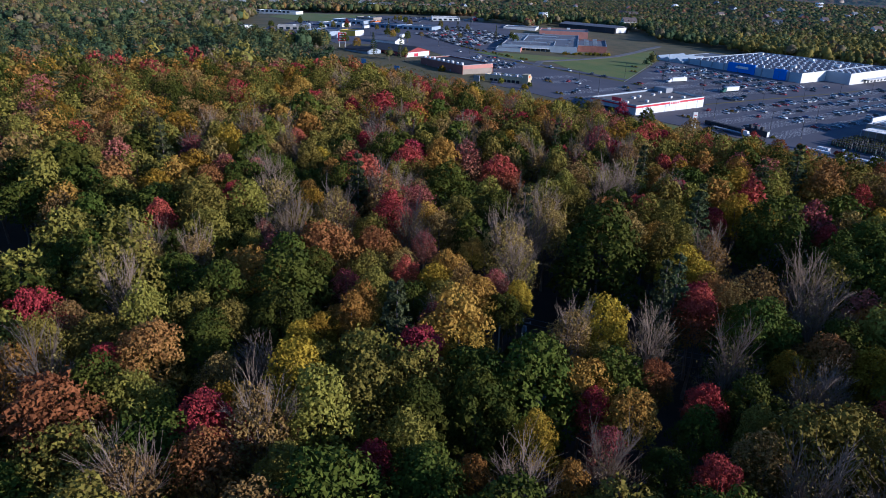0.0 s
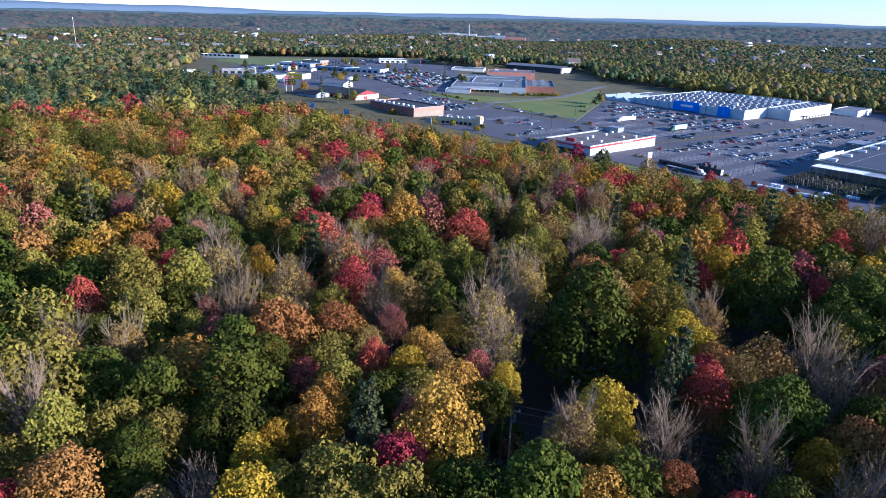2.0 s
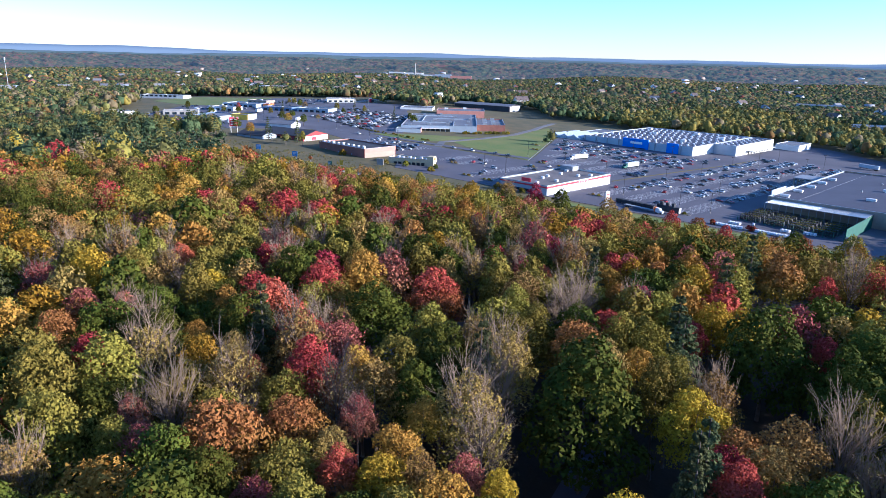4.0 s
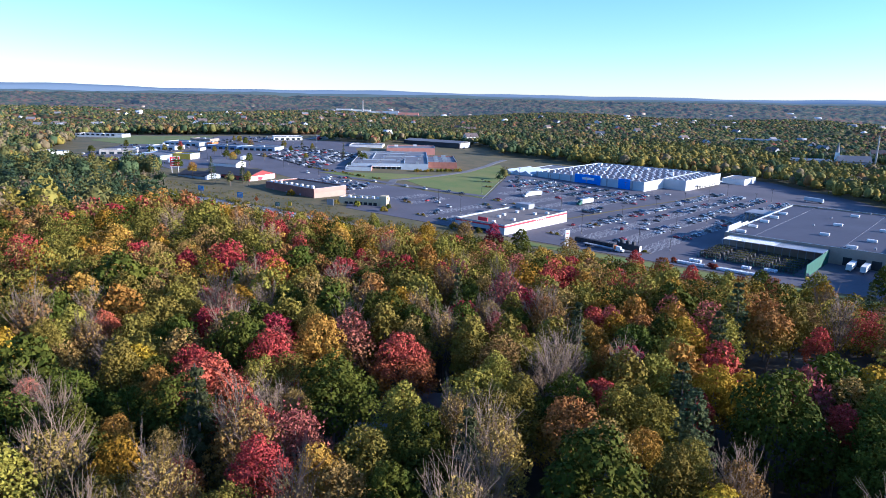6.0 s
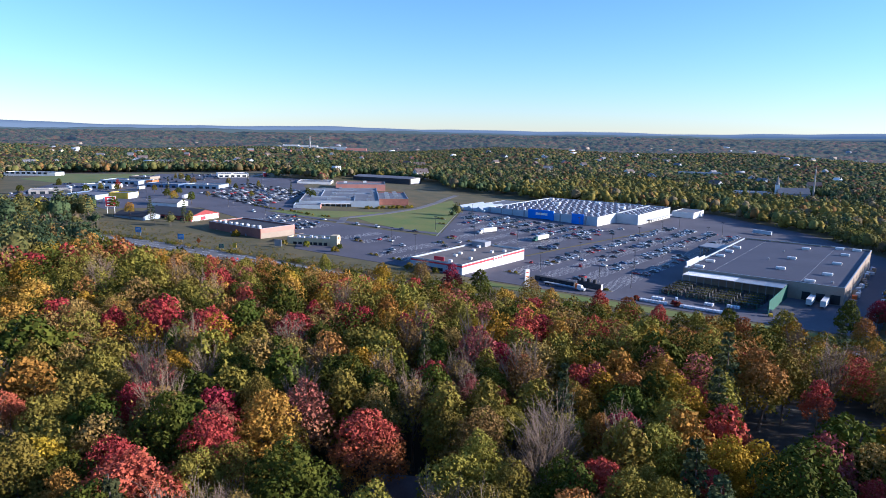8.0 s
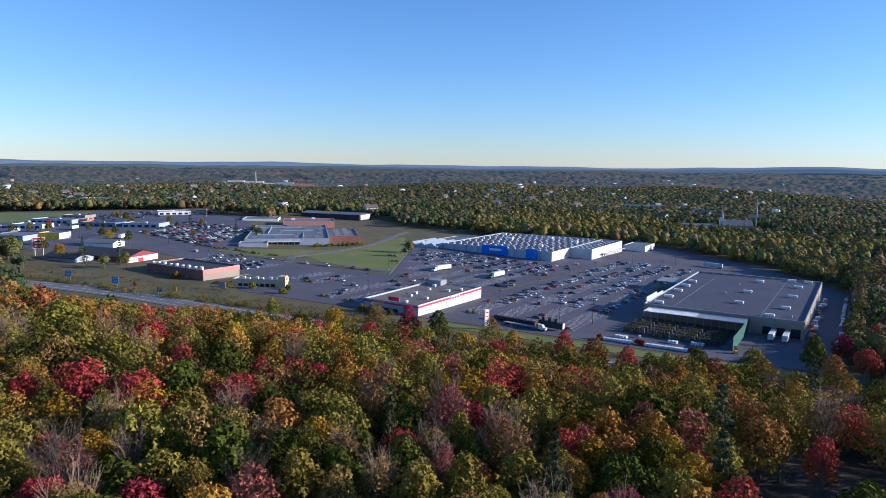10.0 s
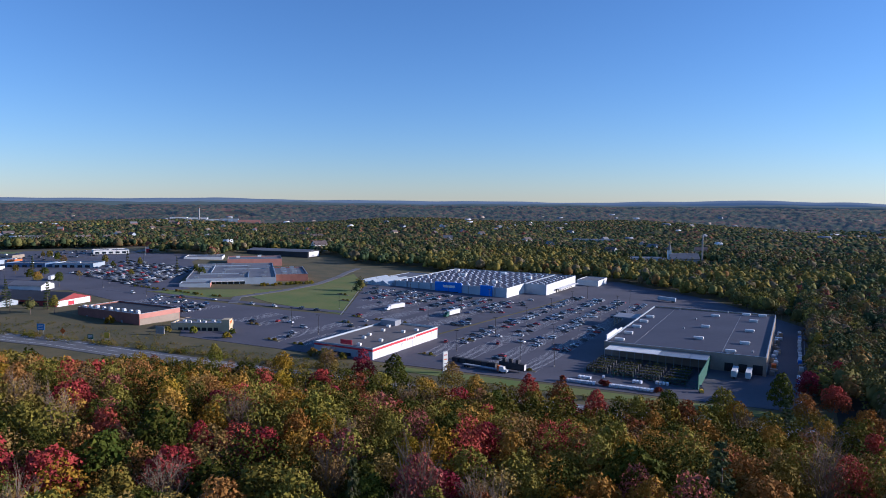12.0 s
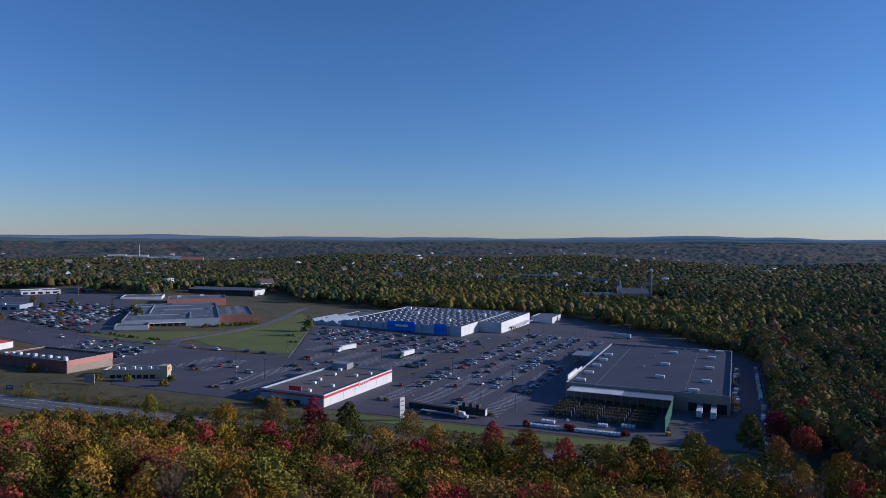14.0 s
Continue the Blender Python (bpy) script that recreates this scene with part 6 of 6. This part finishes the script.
SHRUBS = [lobes_crown(60 + k, 900, 0.6, lobes=18, wide=5.0, tall=5.0, mid=4.0) for k in range(2)]
SHRUB_MESH = {}
for k, (x, y) in enumerate(((-86, 276.4), (-68.5, 279.5), (-66.5, 279.6), (-44.6, 282.6))):
    shrub(x, y, 1.9, "crimson", "bush", "dark red bush at the car park kerb", k, 0.8)
for k in range(26):
    y = 300 + k * 7.8
    s = thing("goods_stack", "wrapped building goods stacked by the yard fence", "goods", slope_pose(10.2 + rng.uniform(-0.6, 0.6), y, rng.uniform(-8, 8)), group="stacks in the yard")
    h = rng.uniform(1.0, 2.6)
    part("wrapped_load", boxed(-0.9, 0.9, -1.6, 1.6, 0.15, h, bevel=0.08), M[rng.choice(["plastic", "white", "wood", "grey", "blue"], p=[.4, .25, .15, .1, .1])], s)
    part("pallet", boxed(-1.0, 1.0, -1.7, 1.7, 0, 0.15), M["wood"], s)
for k in range(26):
    y = 352 + k * 4.9
    s = thing("goods_stack", "timber and wrapped goods stacked against the store wall", "goods", slope_pose(-2.2 + rng.uniform(-0.9, 1.4), y, rng.uniform(-8, 8)), group="stacks in the yard")
    h = rng.uniform(0.9, 3.0)
    part("wrapped_load", boxed(-1.1, 1.1, -1.7, 1.7, 0.15, h, bevel=0.08), M[rng.choice(["wood", "plastic", "tan", "grey", "orange"], p=[.4, .25, .2, .1, .05])], s)
    part("pallet", boxed(-1.2, 1.2, -1.8, 1.8, 0, 0.15), M["wood"], s)
YF2 = thing("yard_fence", "grey chain fence round the goods yard", "fence", pose(0, 0, 0))
for k in range(36):
    y = 296 + k * 6.2
    part("post", boxed(12.4, 12.52, y, y + 0.12, gz(12.4, y), gz(12.4, y) + 2.4), M["steel"], YF2)
for zz in (0.3, 1.3, 2.3):
    bm = bmesh.new()
    for k in range(35):
        y = 296 + k * 6.2
        tube(bm, (12.46, y, gz(12.46, y) + zz), (12.46, y + 6.2, gz(12.46, y + 6.2) + zz), 0.04, 0.04, 4)
    part("rail", bm, M["steel"], YF2)
FK1 = thing("forklift", "small tan forklift beside the garden screen", "forklift", slope_pose(-28.5, 294, 20))
part("body", boxed(-0.8, 0.8, -1.4, 1.0, 0.4, 1.5, bevel=0.1), M["yellow"], FK1)
part("mast", boxed(-0.6, 0.6, 1.1, 1.3, 0.1, 3.2), M["grey"], FK1)
part("roof_guard", boxed(-0.7, 0.7, -0.9, 0.8, 2.2, 2.3), M["dark"], FK1)
for sx in (-0.6, 0.6):
    for sy in (-0.9, 0.9):
        part("guard_post", boxed(sx - 0.04, sx + 0.04, sy * 0.85 - 0.04, sy * 0.85 + 0.04, 1.5, 2.2), M["dark"], FK1)
        piece("wheel", WHEEL, FK1, pose(sx * 1.3, sy, 0.34))


# ---- lamp posts, signs ----
def lamp_proto():
    root = thing("lamp_post", "tall dark steel car park lamp post", "lamp post", group="lamp posts of the car park")
    bm = bmesh.new()
    tube(bm, (0, 0, 0.7), (0, 0, 11.5), 0.14, 0.09, 8)
    part("pole", bm, M["dark"], root)
    bm = bmesh.new()
    tube(bm, (0, 0, -0.6), (0, 0, 0.75), 0.34, 0.34, 10)
    part("base", bm, M["concrete"], root)
    for s in (-1, 1):
        part("lamp_head", boxed(min(0.15 * s, 1.3 * s), max(0.15 * s, 1.3 * s), -0.3, 0.3, 11.25, 11.5, bevel=0.05), M["dark"], root)
    return root


first = lamp_proto()
LAMPS = [(x, y) for x in (-152, -116) for y in (300, 352, 404, 456, 508, 552)] + [(x, y) for x in (-208, -244, -280) for y in (370, 420, 470)] + [(-312, 468), (-264, 300), (-236, 290), (-378, 318), (-98, 300)]
for k, (x, y) in enumerate(LAMPS):
    m = pose(x, y, gz(x, y) + 0.14)
    if k == 0:
        first.matrix_world = m
    else:
        copy_thing(first, m)
ISL = [(-161, 284), (-143, 284), (-125, 284), (-107, 284), (-161, 330), (-217, 352), (-235, 352), (-253, 352), (-246, 262), (-228, 262), (-285, 290), (-320, 430), (-300, 405), (-246, 330), (-228, 330)]
for k, (x, y) in enumerate(ISL):
    root = thing("planting_island", "kerbed island of dry grass in the car park", "island", slope_pose(x, y, 0))
    part("kerb", boxed(-5.4, 5.4, -1.1, 1.1, 0, 0.16, bevel=0.06), M["concrete"], root)
    part("soil", boxed(-5.1, 5.1, -0.85, 0.85, 0.1, 0.22), M["meadow"], root)
    shrub(x + 2, y, 1.3, ["olive", "tan", "mixed"][k % 3], k=k, lift=0.25)
    shrub(x - 2, y, 1.0, ["tan", "olive"][k % 2], k=k + 1, lift=0.25)


def road_sign(x, y, w, h, top, face, label, turn=20, diamond=False, posts=2):
    root = thing("road_sign", label, "sign", pose(x, y, gz(x, y), 0, 0, turn))
    bm = boxed(-w / 2, w / 2, -0.05, 0.05, -h / 2, h / 2)
    ob = part("panel", bm, M[face], root)
    ob.matrix_local = pose(0, 0, top - h / 2, 0, 45 if diamond else 0, 0)
    for s in ((-1, 1) if posts == 2 else (0,)):
        part("post", boxed(s * w * 0.3 - 0.07, s * w * 0.3 + 0.07, 0.06, 0.2, -0.5, top - 0.2), M["steel"], root)
    if w > 3:
        for k in range(3):
            b = part("lettering_bar", boxed(-w * 0.35, w * 0.35, -0.09, -0.06, top - h * (0.3 + 0.25 * k), top - h * (0.2 + 0.25 * k)), M["white"], root)
    return root


road_sign(-389, 193.5, 4.4, 3.4, 5.4, "sign_blue", "blue highway service sign on two posts")
road_sign(-351, 199.5, 4.4, 3.4, 5.4, "sign_blue", "blue highway service sign on two posts")
road_sign(-336, 202, 2.4, 2.4, 4.2, "orange", "orange diamond works sign", diamond=True, posts=1)
road_sign(-307.5, 207, 2.6, 3.0, 5.0, "yellow", "yellow highway warning sign", posts=1)
road_sign(-312, 201, 3.2, 2.4, 4.4, "green", "green highway direction sign")
BX = thing("sign_board", "back of a tan wooden sign board on the slope", "sign", pose(-301.4, 235, gz(-301.4, 235), 0, 0, 15))
part("board", boxed(-2.6, 2.6, -0.2, 0.2, 0.8, 5.0), M["concrete"], BX)
for s in (-2.2, 2.2):
    part("post", boxed(s - 0.15, s + 0.15, 0.2, 0.5, -0.6, 4.6), M["wood"], BX)
RSG = thing("tall_sign", "tall red and white store sign on two legs", "sign", pose(-491, 230, gz(-491, 230), 0, 0, 62))
part("panel", boxed(-3.6, 3.6, -0.4, 0.4, 5.5, 13), M["red"], RSG, "red panel with unreadable white letters")
part("border", boxed(-3.9, 3.9, -0.3, 0.3, 5.2, 13.3), M["white"], RSG)
for k in range(3):
    part("lettering_bar", boxed(-2.6, 2.6, -0.5, -0.41, 6.6 + k * 2.1, 7.5 + k * 2.1), M["white"], RSG)
for s in (-2.6, 2.6):
    part("leg", boxed(s - 0.25, s + 0.25, -0.2, 0.2, -0.8, 5.2), M["white"], RSG)
PYL = thing("pylon_sign", "tall white tenant pylon sign at the car park edge", "sign", pose(-136.3, 256.4, gz(-136.3, 256.4), 0, 0, 60))
part("panel", boxed(-1.2, 1.2, -0.35, 0.35, 1.2, 10.2), M["white"], PYL)
for zz, m in ((8.4, "red"), (6.4, "orange"), (4.4, "grey"), (2.6, "grey")):
    part("lettering_bar", boxed(-0.8, 0.8, -0.41, -0.36, zz, zz + 0.45), M[m], PYL)
    part("lettering_bar", boxed(-0.8, 0.8, 0.36, 0.41, zz, zz + 0.45), M[m], PYL)
for s in (-1.2, 1.2):
    part("leg", boxed(s - 0.2, s + 0.2, -0.25, 0.25, -0.8, 1.2), M["grey"], PYL)


# ---- in the woods: houses, power line ----
def house(x, y, turn, lx, ly, he, hr, wall, roof, label, name="house", windows=True):
    zb = min(gz(x - lx / 2, y), gz(x + lx / 2, y), gz(x, y - ly / 2), gz(x, y + ly / 2))
    r = gable_shop(name, label, x - lx / 2, x + lx / 2, y - ly / 2, y + ly / 2, zb, he, hr, wall, roof, category="house", turn=turn)
    if windows:
        for s in (-1, 1):
            for k in range(3):
                xx = -lx / 2 + lx * (k + 0.7) / 3.4
                w = part("window", boxed(xx - 0.55, xx + 0.55, s * ly / 2 - 0.04, s * ly / 2 + 0.04, 1.0, 2.3), M["glass"], r)
                part("frame", boxed(xx - 0.68, xx + 0.68, s * ly / 2 - 0.03, s * ly / 2 + 0.03, 0.88, 2.42), M["white"], w)
    return r


H1 = house(-45, -75, 84, 18, 11, 3.4, 6.6, M["white"], M["shingle"], "white house with a brown shingle roof among trees")
part("chimney", boxed(1.5, 2.5, 0.5, 1.5, 5, 8), M["brick"], H1)
house(-36.5, 20, 40, 6, 5, 2.4, 4.2, M["white"], M["roof_grey"], "small house with a pale grey roof in a clearing")
H2 = house(-33, 35, 30, 11, 7, 3.2, 6.0, M["cladding"], M["shingle"], "house with a dark shingle roof hidden by trees")
part("chimney", boxed(-3, -2.1, 0.4, 1.3, 4.6, 7.2), M["brick"], H2)
house(-427, 31, 62, 14, 9, 4.2, 8.0, M["grey"], M["shingle"], "dark grey house with white gable trim among trees")
house(-433, 61, 30, 17, 9, 3.6, 7.0, M["white"], M["roof_grey"], "white house with a blue-grey metal roof among trees")
for k, (x, y, kind, r) in enumerate(((-404, 66, "pine", 4.6), (-395, 70, "pine", 4.2), (-421, 46, "yellow", 4.6), (-446, 44, "tan", 3.6), (-410, 40, "mixed", 3.4))):
    plant(kind, x, y, r, False, 900 + k, 9.0)
house(-620, 60, 40, 18, 10, 4, 8, M["grey"], M["shingle"], "grey house among dark trees")


def pole(x, y, h, label, arm=True):
    root = thing("utility_pole", label, "utility pole", pose(x, y, gz(x, y), 0, 0, 30))
    bm = bmesh.new()
    tube(bm, (0, 0, -1), (0, 0, h), 0.17, 0.12, 8)
    part("post", bm, M["pole_wood"], root)
    if arm:
        part("crossarm", boxed(-1.2, 1.2, -0.08, 0.08, h - 0.7, h - 0.5), M["wood"], root)
        bm = bmesh.new()
        tube(bm, (0.3, 0.25, h - 2.4), (0.3, 0.25, h - 1.3), 0.26, 0.26, 10)
        part("transformer", bm, M["grey"], root)
        for s in (-1.1, 0, 1.1):
            bm = bmesh.new()
            tube(bm, (s, 0, h - 0.5), (s, 0, h - 0.25), 0.07, 0.05, 6)
            part("insulator", bm, M["white"], root)
    return root


pole(17.4, -12.8, 11.6, "weathered wooden utility pole with a transformer")
pole(10.7, -11.4, 8.5, "short bare wooden pole among saplings", False)
pole(66, 28.5, 11.0, "weathered wooden utility pole beside the woods road")
for k, (dx, zz) in enumerate(((0.9, -0.2), (-0.9, -0.25), (0.2, -2.0), (0.3, -3.4))):
    cu = bpy.data.curves.new("power_cable", 'CURVE')
    cu.dimensions = '3D'
    cu.bevel_depth = 0.022
    cu.bevel_resolution = 1
    sp = cu.splines.new('POLY')
    sp.points.add(12)
    a, b = Vector((17.4 + dx * 0.5, -12.8 - dx * 0.8, gz(17.4, -12.8) + 11.6 + zz)), Vector((66 + dx * 0.5, 28.5 - dx * 0.8, gz(66, 28.5) + 11 + zz))
    for j in range(13):
        f = j / 12
        q = a.lerp(b, f)
        sp.points[j].co = (q.x, q.y, q.z - 4 * 1.1 * f * (1 - f), 1)
    cu.materials.append(M["wire"])
    tagged(new("power_cable", cu), "thin sagging power cable between poles", "cable", "power cables")

# ---- shrubs and thickets ----
for k in range(22):
    u, w = rng.uniform(-0.9, 1.0), rng.uniform(-7, 7)
    x, y = 22 + 12 * u + 0.7 * w, -19 - 12 * u + 0.7 * w
    if math.hypot(x - 17.4, y + 12.8) > 2.5:
        shrub(x, y, rng.uniform(1.4, 2.8), ["olive", "green", "tan", "yellow", "olive", "pink"][k % 6], "roadside_bush", "low leafy bush under the power line", k, 0.9)
for k in range(12):
    shrub(rng.uniform(-36, -20), rng.uniform(2, 22), rng.uniform(1.2, 2.4), ["green", "olive", "tan"][k % 3], "garden_bush", "dark bush beside the small house", k, 0.85)
for k in range(22):
    f = k / 21
    shrub(-402 + 18 * f + rng.uniform(-3, 3), 424 + 44 * f, rng.uniform(1.3, 2.4), ["olive", "yellow", "olive", "tan"][k % 4], "hedge_shrub", "yellow-green shrub along the mall lawn", k, 0.8)
for k in range(18):
    f = k / 17
    shrub(-470 + 90 * f + rng.uniform(-2, 2), 352 + 4 * f + rng.uniform(-2, 2), rng.uniform(0.9, 1.7), ["green", "olive", "tan"][k % 3], "hedge_shrub", "low dark shrub along the access road", k, 0.7)
for k, (x, y, r) in enumerate(((-292, 250, 2.6), (-275, 262, 2.0), (-305, 243, 2.2), (-268, 251, 2.4), (-200, 248, 3.0), (-195, 246, 2.4), (-206, 247, 2.6), (-350, 240, 2.8), (-190, 250, 2.2))):
    shrub(x, y, r, ["olive", "green", "tan", "yellow"][k % 4], "shrub", "ragged roadside shrub on the grass slope", k, 0.85)
for k, (x, y, r) in enumerate(((-418, 246, 3.2), (-446, 236, 3.4), (-455, 225, 3.8), (-490, 232, 3.8), (-402, 240, 2.8), (-516, 300, 3.5), (-508, 312, 3.0))):
    plant("pine" if k in (0, 1) else ["green", "olive", "orange"][k % 3], x, y, r, False, 700 + k, 3.5 + 1.6 * r)
thicket = []
pts = rng.uniform((-420, 100), (60, 275), (5200, 2))
e = edge(pts[:, 0], pts[:, 1])
for (x, y), d in zip(pts, e):
    lo, hi, r0, r1 = (-62, -27, 2.8, 5.0) if x > -255 else (-62, -38, 1.8, 3.2)
    if lo < d < hi and rng.uniform() < 0.7:
        thicket.append((x, y, rng.uniform(r0, r1) * (0.6 if d > -36 else 0.95), rng.choice(["tan", "olive", "mixed", "pink", "orange", "red"], p=[.34, .14, .22, .08, .14, .08])))
for kind in ("tan", "olive", "mixed", "pink", "orange", "red"):
    sel = [q for q in thicket if q[3] == kind]
    vs, fs, base = [], [], 0
    for j, (x, y, r, _) in enumerate(sel):
        v, f = SHRUBS[j % 2]
        pick = rng.choice(len(f), 150, replace=False)
        v = v.reshape(-1, 3, 3)[pick].reshape(-1, 3)
        vs.append(v * (r / 5, r / 5, r / 5 * 1.0) + (x, y, gz(x, y) - 0.3))
        fs.append(np.arange(450).reshape(-1, 3) + base)
        base += 450
    if sel:
        tagged(new("thicket", raw("thicket", np.concatenate(vs), np.concatenate(fs), LEAF[kind])), "brown scrub thicket along the highway", "scrub", kind="stuff")

# far houses of the town among the trees
for k in range(90):
    a = radians(rng.uniform(-8, 88))
    r = rng.uniform(760, 2600) if k % 3 else rng.uniform(1300, 2200)
    x, y = -math.sin(a) * r, math.cos(a) * r
    if any(inside(np.array([x]), np.array([y]), pl)[0] for pl in BUILT):
        continue
    lx = rng.uniform(12, 24)
    h = gable_shop("far_house", "small pale house among distant trees", x - lx / 2, x + lx / 2, y - 6, y + 6, gz(x, y) + 6, 7, 12,
                   M[["white", "white", "cladding", "cream", "brick"][k % 5]], M[["shingle", "roof_grey"][k % 2]], category="house", turn=rng.uniform(0, 180))

# the many small houses of the far town, joined
for key in ("white", "tan", "grey"):
    vs, fs, base = [], [], 0
    for k in range(24):
        a, r = radians(rng.uniform(-14, 90)), math.sqrt(rng.uniform(900 ** 2, 3600 ** 2))
        x, y = -math.sin(a) * r, math.cos(a) * r
        if any(inside(np.array([x]), np.array([y]), pl)[0] for pl in BUILT):
            continue
        l, w, t = rng.uniform(6, 16), rng.uniform(4, 7), rng.uniform(0, 3.14)
        z, e = gz(x, y), rng.uniform(7, 10)
        q = np.array([(-l, -w, 0), (-l, w, 0), (-l, w, e), (-l, 0, e + 4), (-l, -w, e), (l, -w, 0), (l, w, 0), (l, w, e), (l, 0, e + 4), (l, -w, e)])
        ca, sa = math.cos(t), math.sin(t)
        vs.append(np.stack([q[:, 0] * ca - q[:, 1] * sa + x, q[:, 0] * sa + q[:, 1] * ca + y, q[:, 2] + z + 3], 1))
        for f in ((0, 1, 2, 4), (2, 3, 4, 4), (6, 5, 9, 7), (8, 7, 9, 9), (1, 6, 7, 2), (5, 0, 4, 9), (2, 7, 8, 3), (3, 8, 9, 4)):
            fs += [(f[0] + base, f[1] + base, f[2] + base)] + ([(f[0] + base, f[2] + base, f[3] + base)] if f[2] != f[3] else [])
        base += 10
    tagged(new("distant_houses", raw("distant_houses", np.concatenate(vs), np.array(fs), M[key])), "small pale houses scattered in the far woods", "houses", kind="stuff")

# street trees and clutter of the commercial strip
made, tries_left = 0, 900
while made < 30 and tries_left:
    tries_left -= 1
    x, y = rng.uniform(-760, -470), rng.uniform(180, 470)
    near_shop = any(x0 - 6 < x < x1 + 6 and y0 - 6 < y < y1 + 6 for x0, x1, y0, y1, *_ in SHOPS) or (-640 < x < -575 and 250 < y < 312) or (-530 < x < -418 and 220 < y < 306)
    if near_shop or abs((y - 98) - (x + 560) * 0.41) < 18:
        continue
    plant(rng.choice(["green", "olive", "orange", "tan", "pine", "red"], p=[.36, .26, .12, .1, .1, .06]), x, y, rng.uniform(2.0, 3.4), False, 800 + made, 6.0)
    made += 1
for x, y, a in ((-560, 262, 70), (-668, 300, 20), (-706, 300, 80), (-545, 330, 40), (-740, 350, 65), (-655, 350, 30)):
    lorry(x, y, a, "car_white", "white box trailer parked on the commercial strip", length=12, with_cab=False, name="semi_trailer")
for x, y, a in ((-420, 322, 0), (-560, 300, 0), (-600, 340, 0), (-660, 420, 0), (-500, 350, 0), (-620, 480, 0), (-690, 500, 0), (-480, 330, 0), (-560, 400, 0)):
    copy_thing(first, pose(x, y, gz(x, y) + 0.1))
for k in range(16):
    f = k / 15
    x, y = -700 - 60 * f * 8, 540 + 60 * f * 10
    if k % 2 == 0:
        pole(x + 9, y, 10.5, "tall wooden utility pole along the town road")

for k in range(6):
    x = -142 + k * 3.9
    s = thing("dumpster", "dark steel dumpster in a row on the asphalt", "dumpster", slope_pose(x, 279.5, 0), group="dumpsters in a row")
    part("bin", extruded([(-1.2, 0.1), (1.2, 0.1), (1.4, 2.0), (-1.4, 2.3)], 1.7), M["roof_black"], s)
    part("lid", boxed(-1.72, 1.72, -1.3, 1.3, 2.3, 2.4), M["dark"], s)
verge = []
for k in range(420):
    f = rng.uniform()
    x = -420 + 400 * f
    y = 268 + 0.22 * x + rng.normal() * 2.2 + 1.0
    verge.append((x, y, rng.uniform(0.9, 1.9)))
for k in range(760):
    x = rng.uniform(-450, -165)
    verge.append((x, 268 + 0.22 * x + rng.uniform(2, 36) * (1 if x < -290 else 0.5), rng.uniform(0.35, 0.95)))
verge = [v for v in verge if not inside(np.array([v[0]]), np.array([v[1]]), LOT)[0] and not (-390 < v[0] < -330 and 244 < v[1] < 278) and not (-320 < v[0] < -276 and 248 < v[1] < 276)]
for kind, sel in (("olive", verge[0::3]), ("green", verge[1::3]), ("tan", verge[2::3])):
    vs, fs, base = [], [], 0
    for j, (x, y, r) in enumerate(sel):
        v, f = SHRUBS[j % 2]
        pick = rng.choice(len(f), 90, replace=False)
        vs.append(v.reshape(-1, 3, 3)[pick].reshape(-1, 3) * (r / 5, r / 5, r / 5 * 0.8) + (x, y, gz(x, y) - 0.1))
        fs.append(np.arange(270).reshape(-1, 3) + base)
        base += 270
    tagged(new("verge_scrub", raw("verge_scrub", np.concatenate(vs), np.concatenate(fs), LEAF[kind])), "low dark scrub on the highway verge", "scrub", kind="stuff")
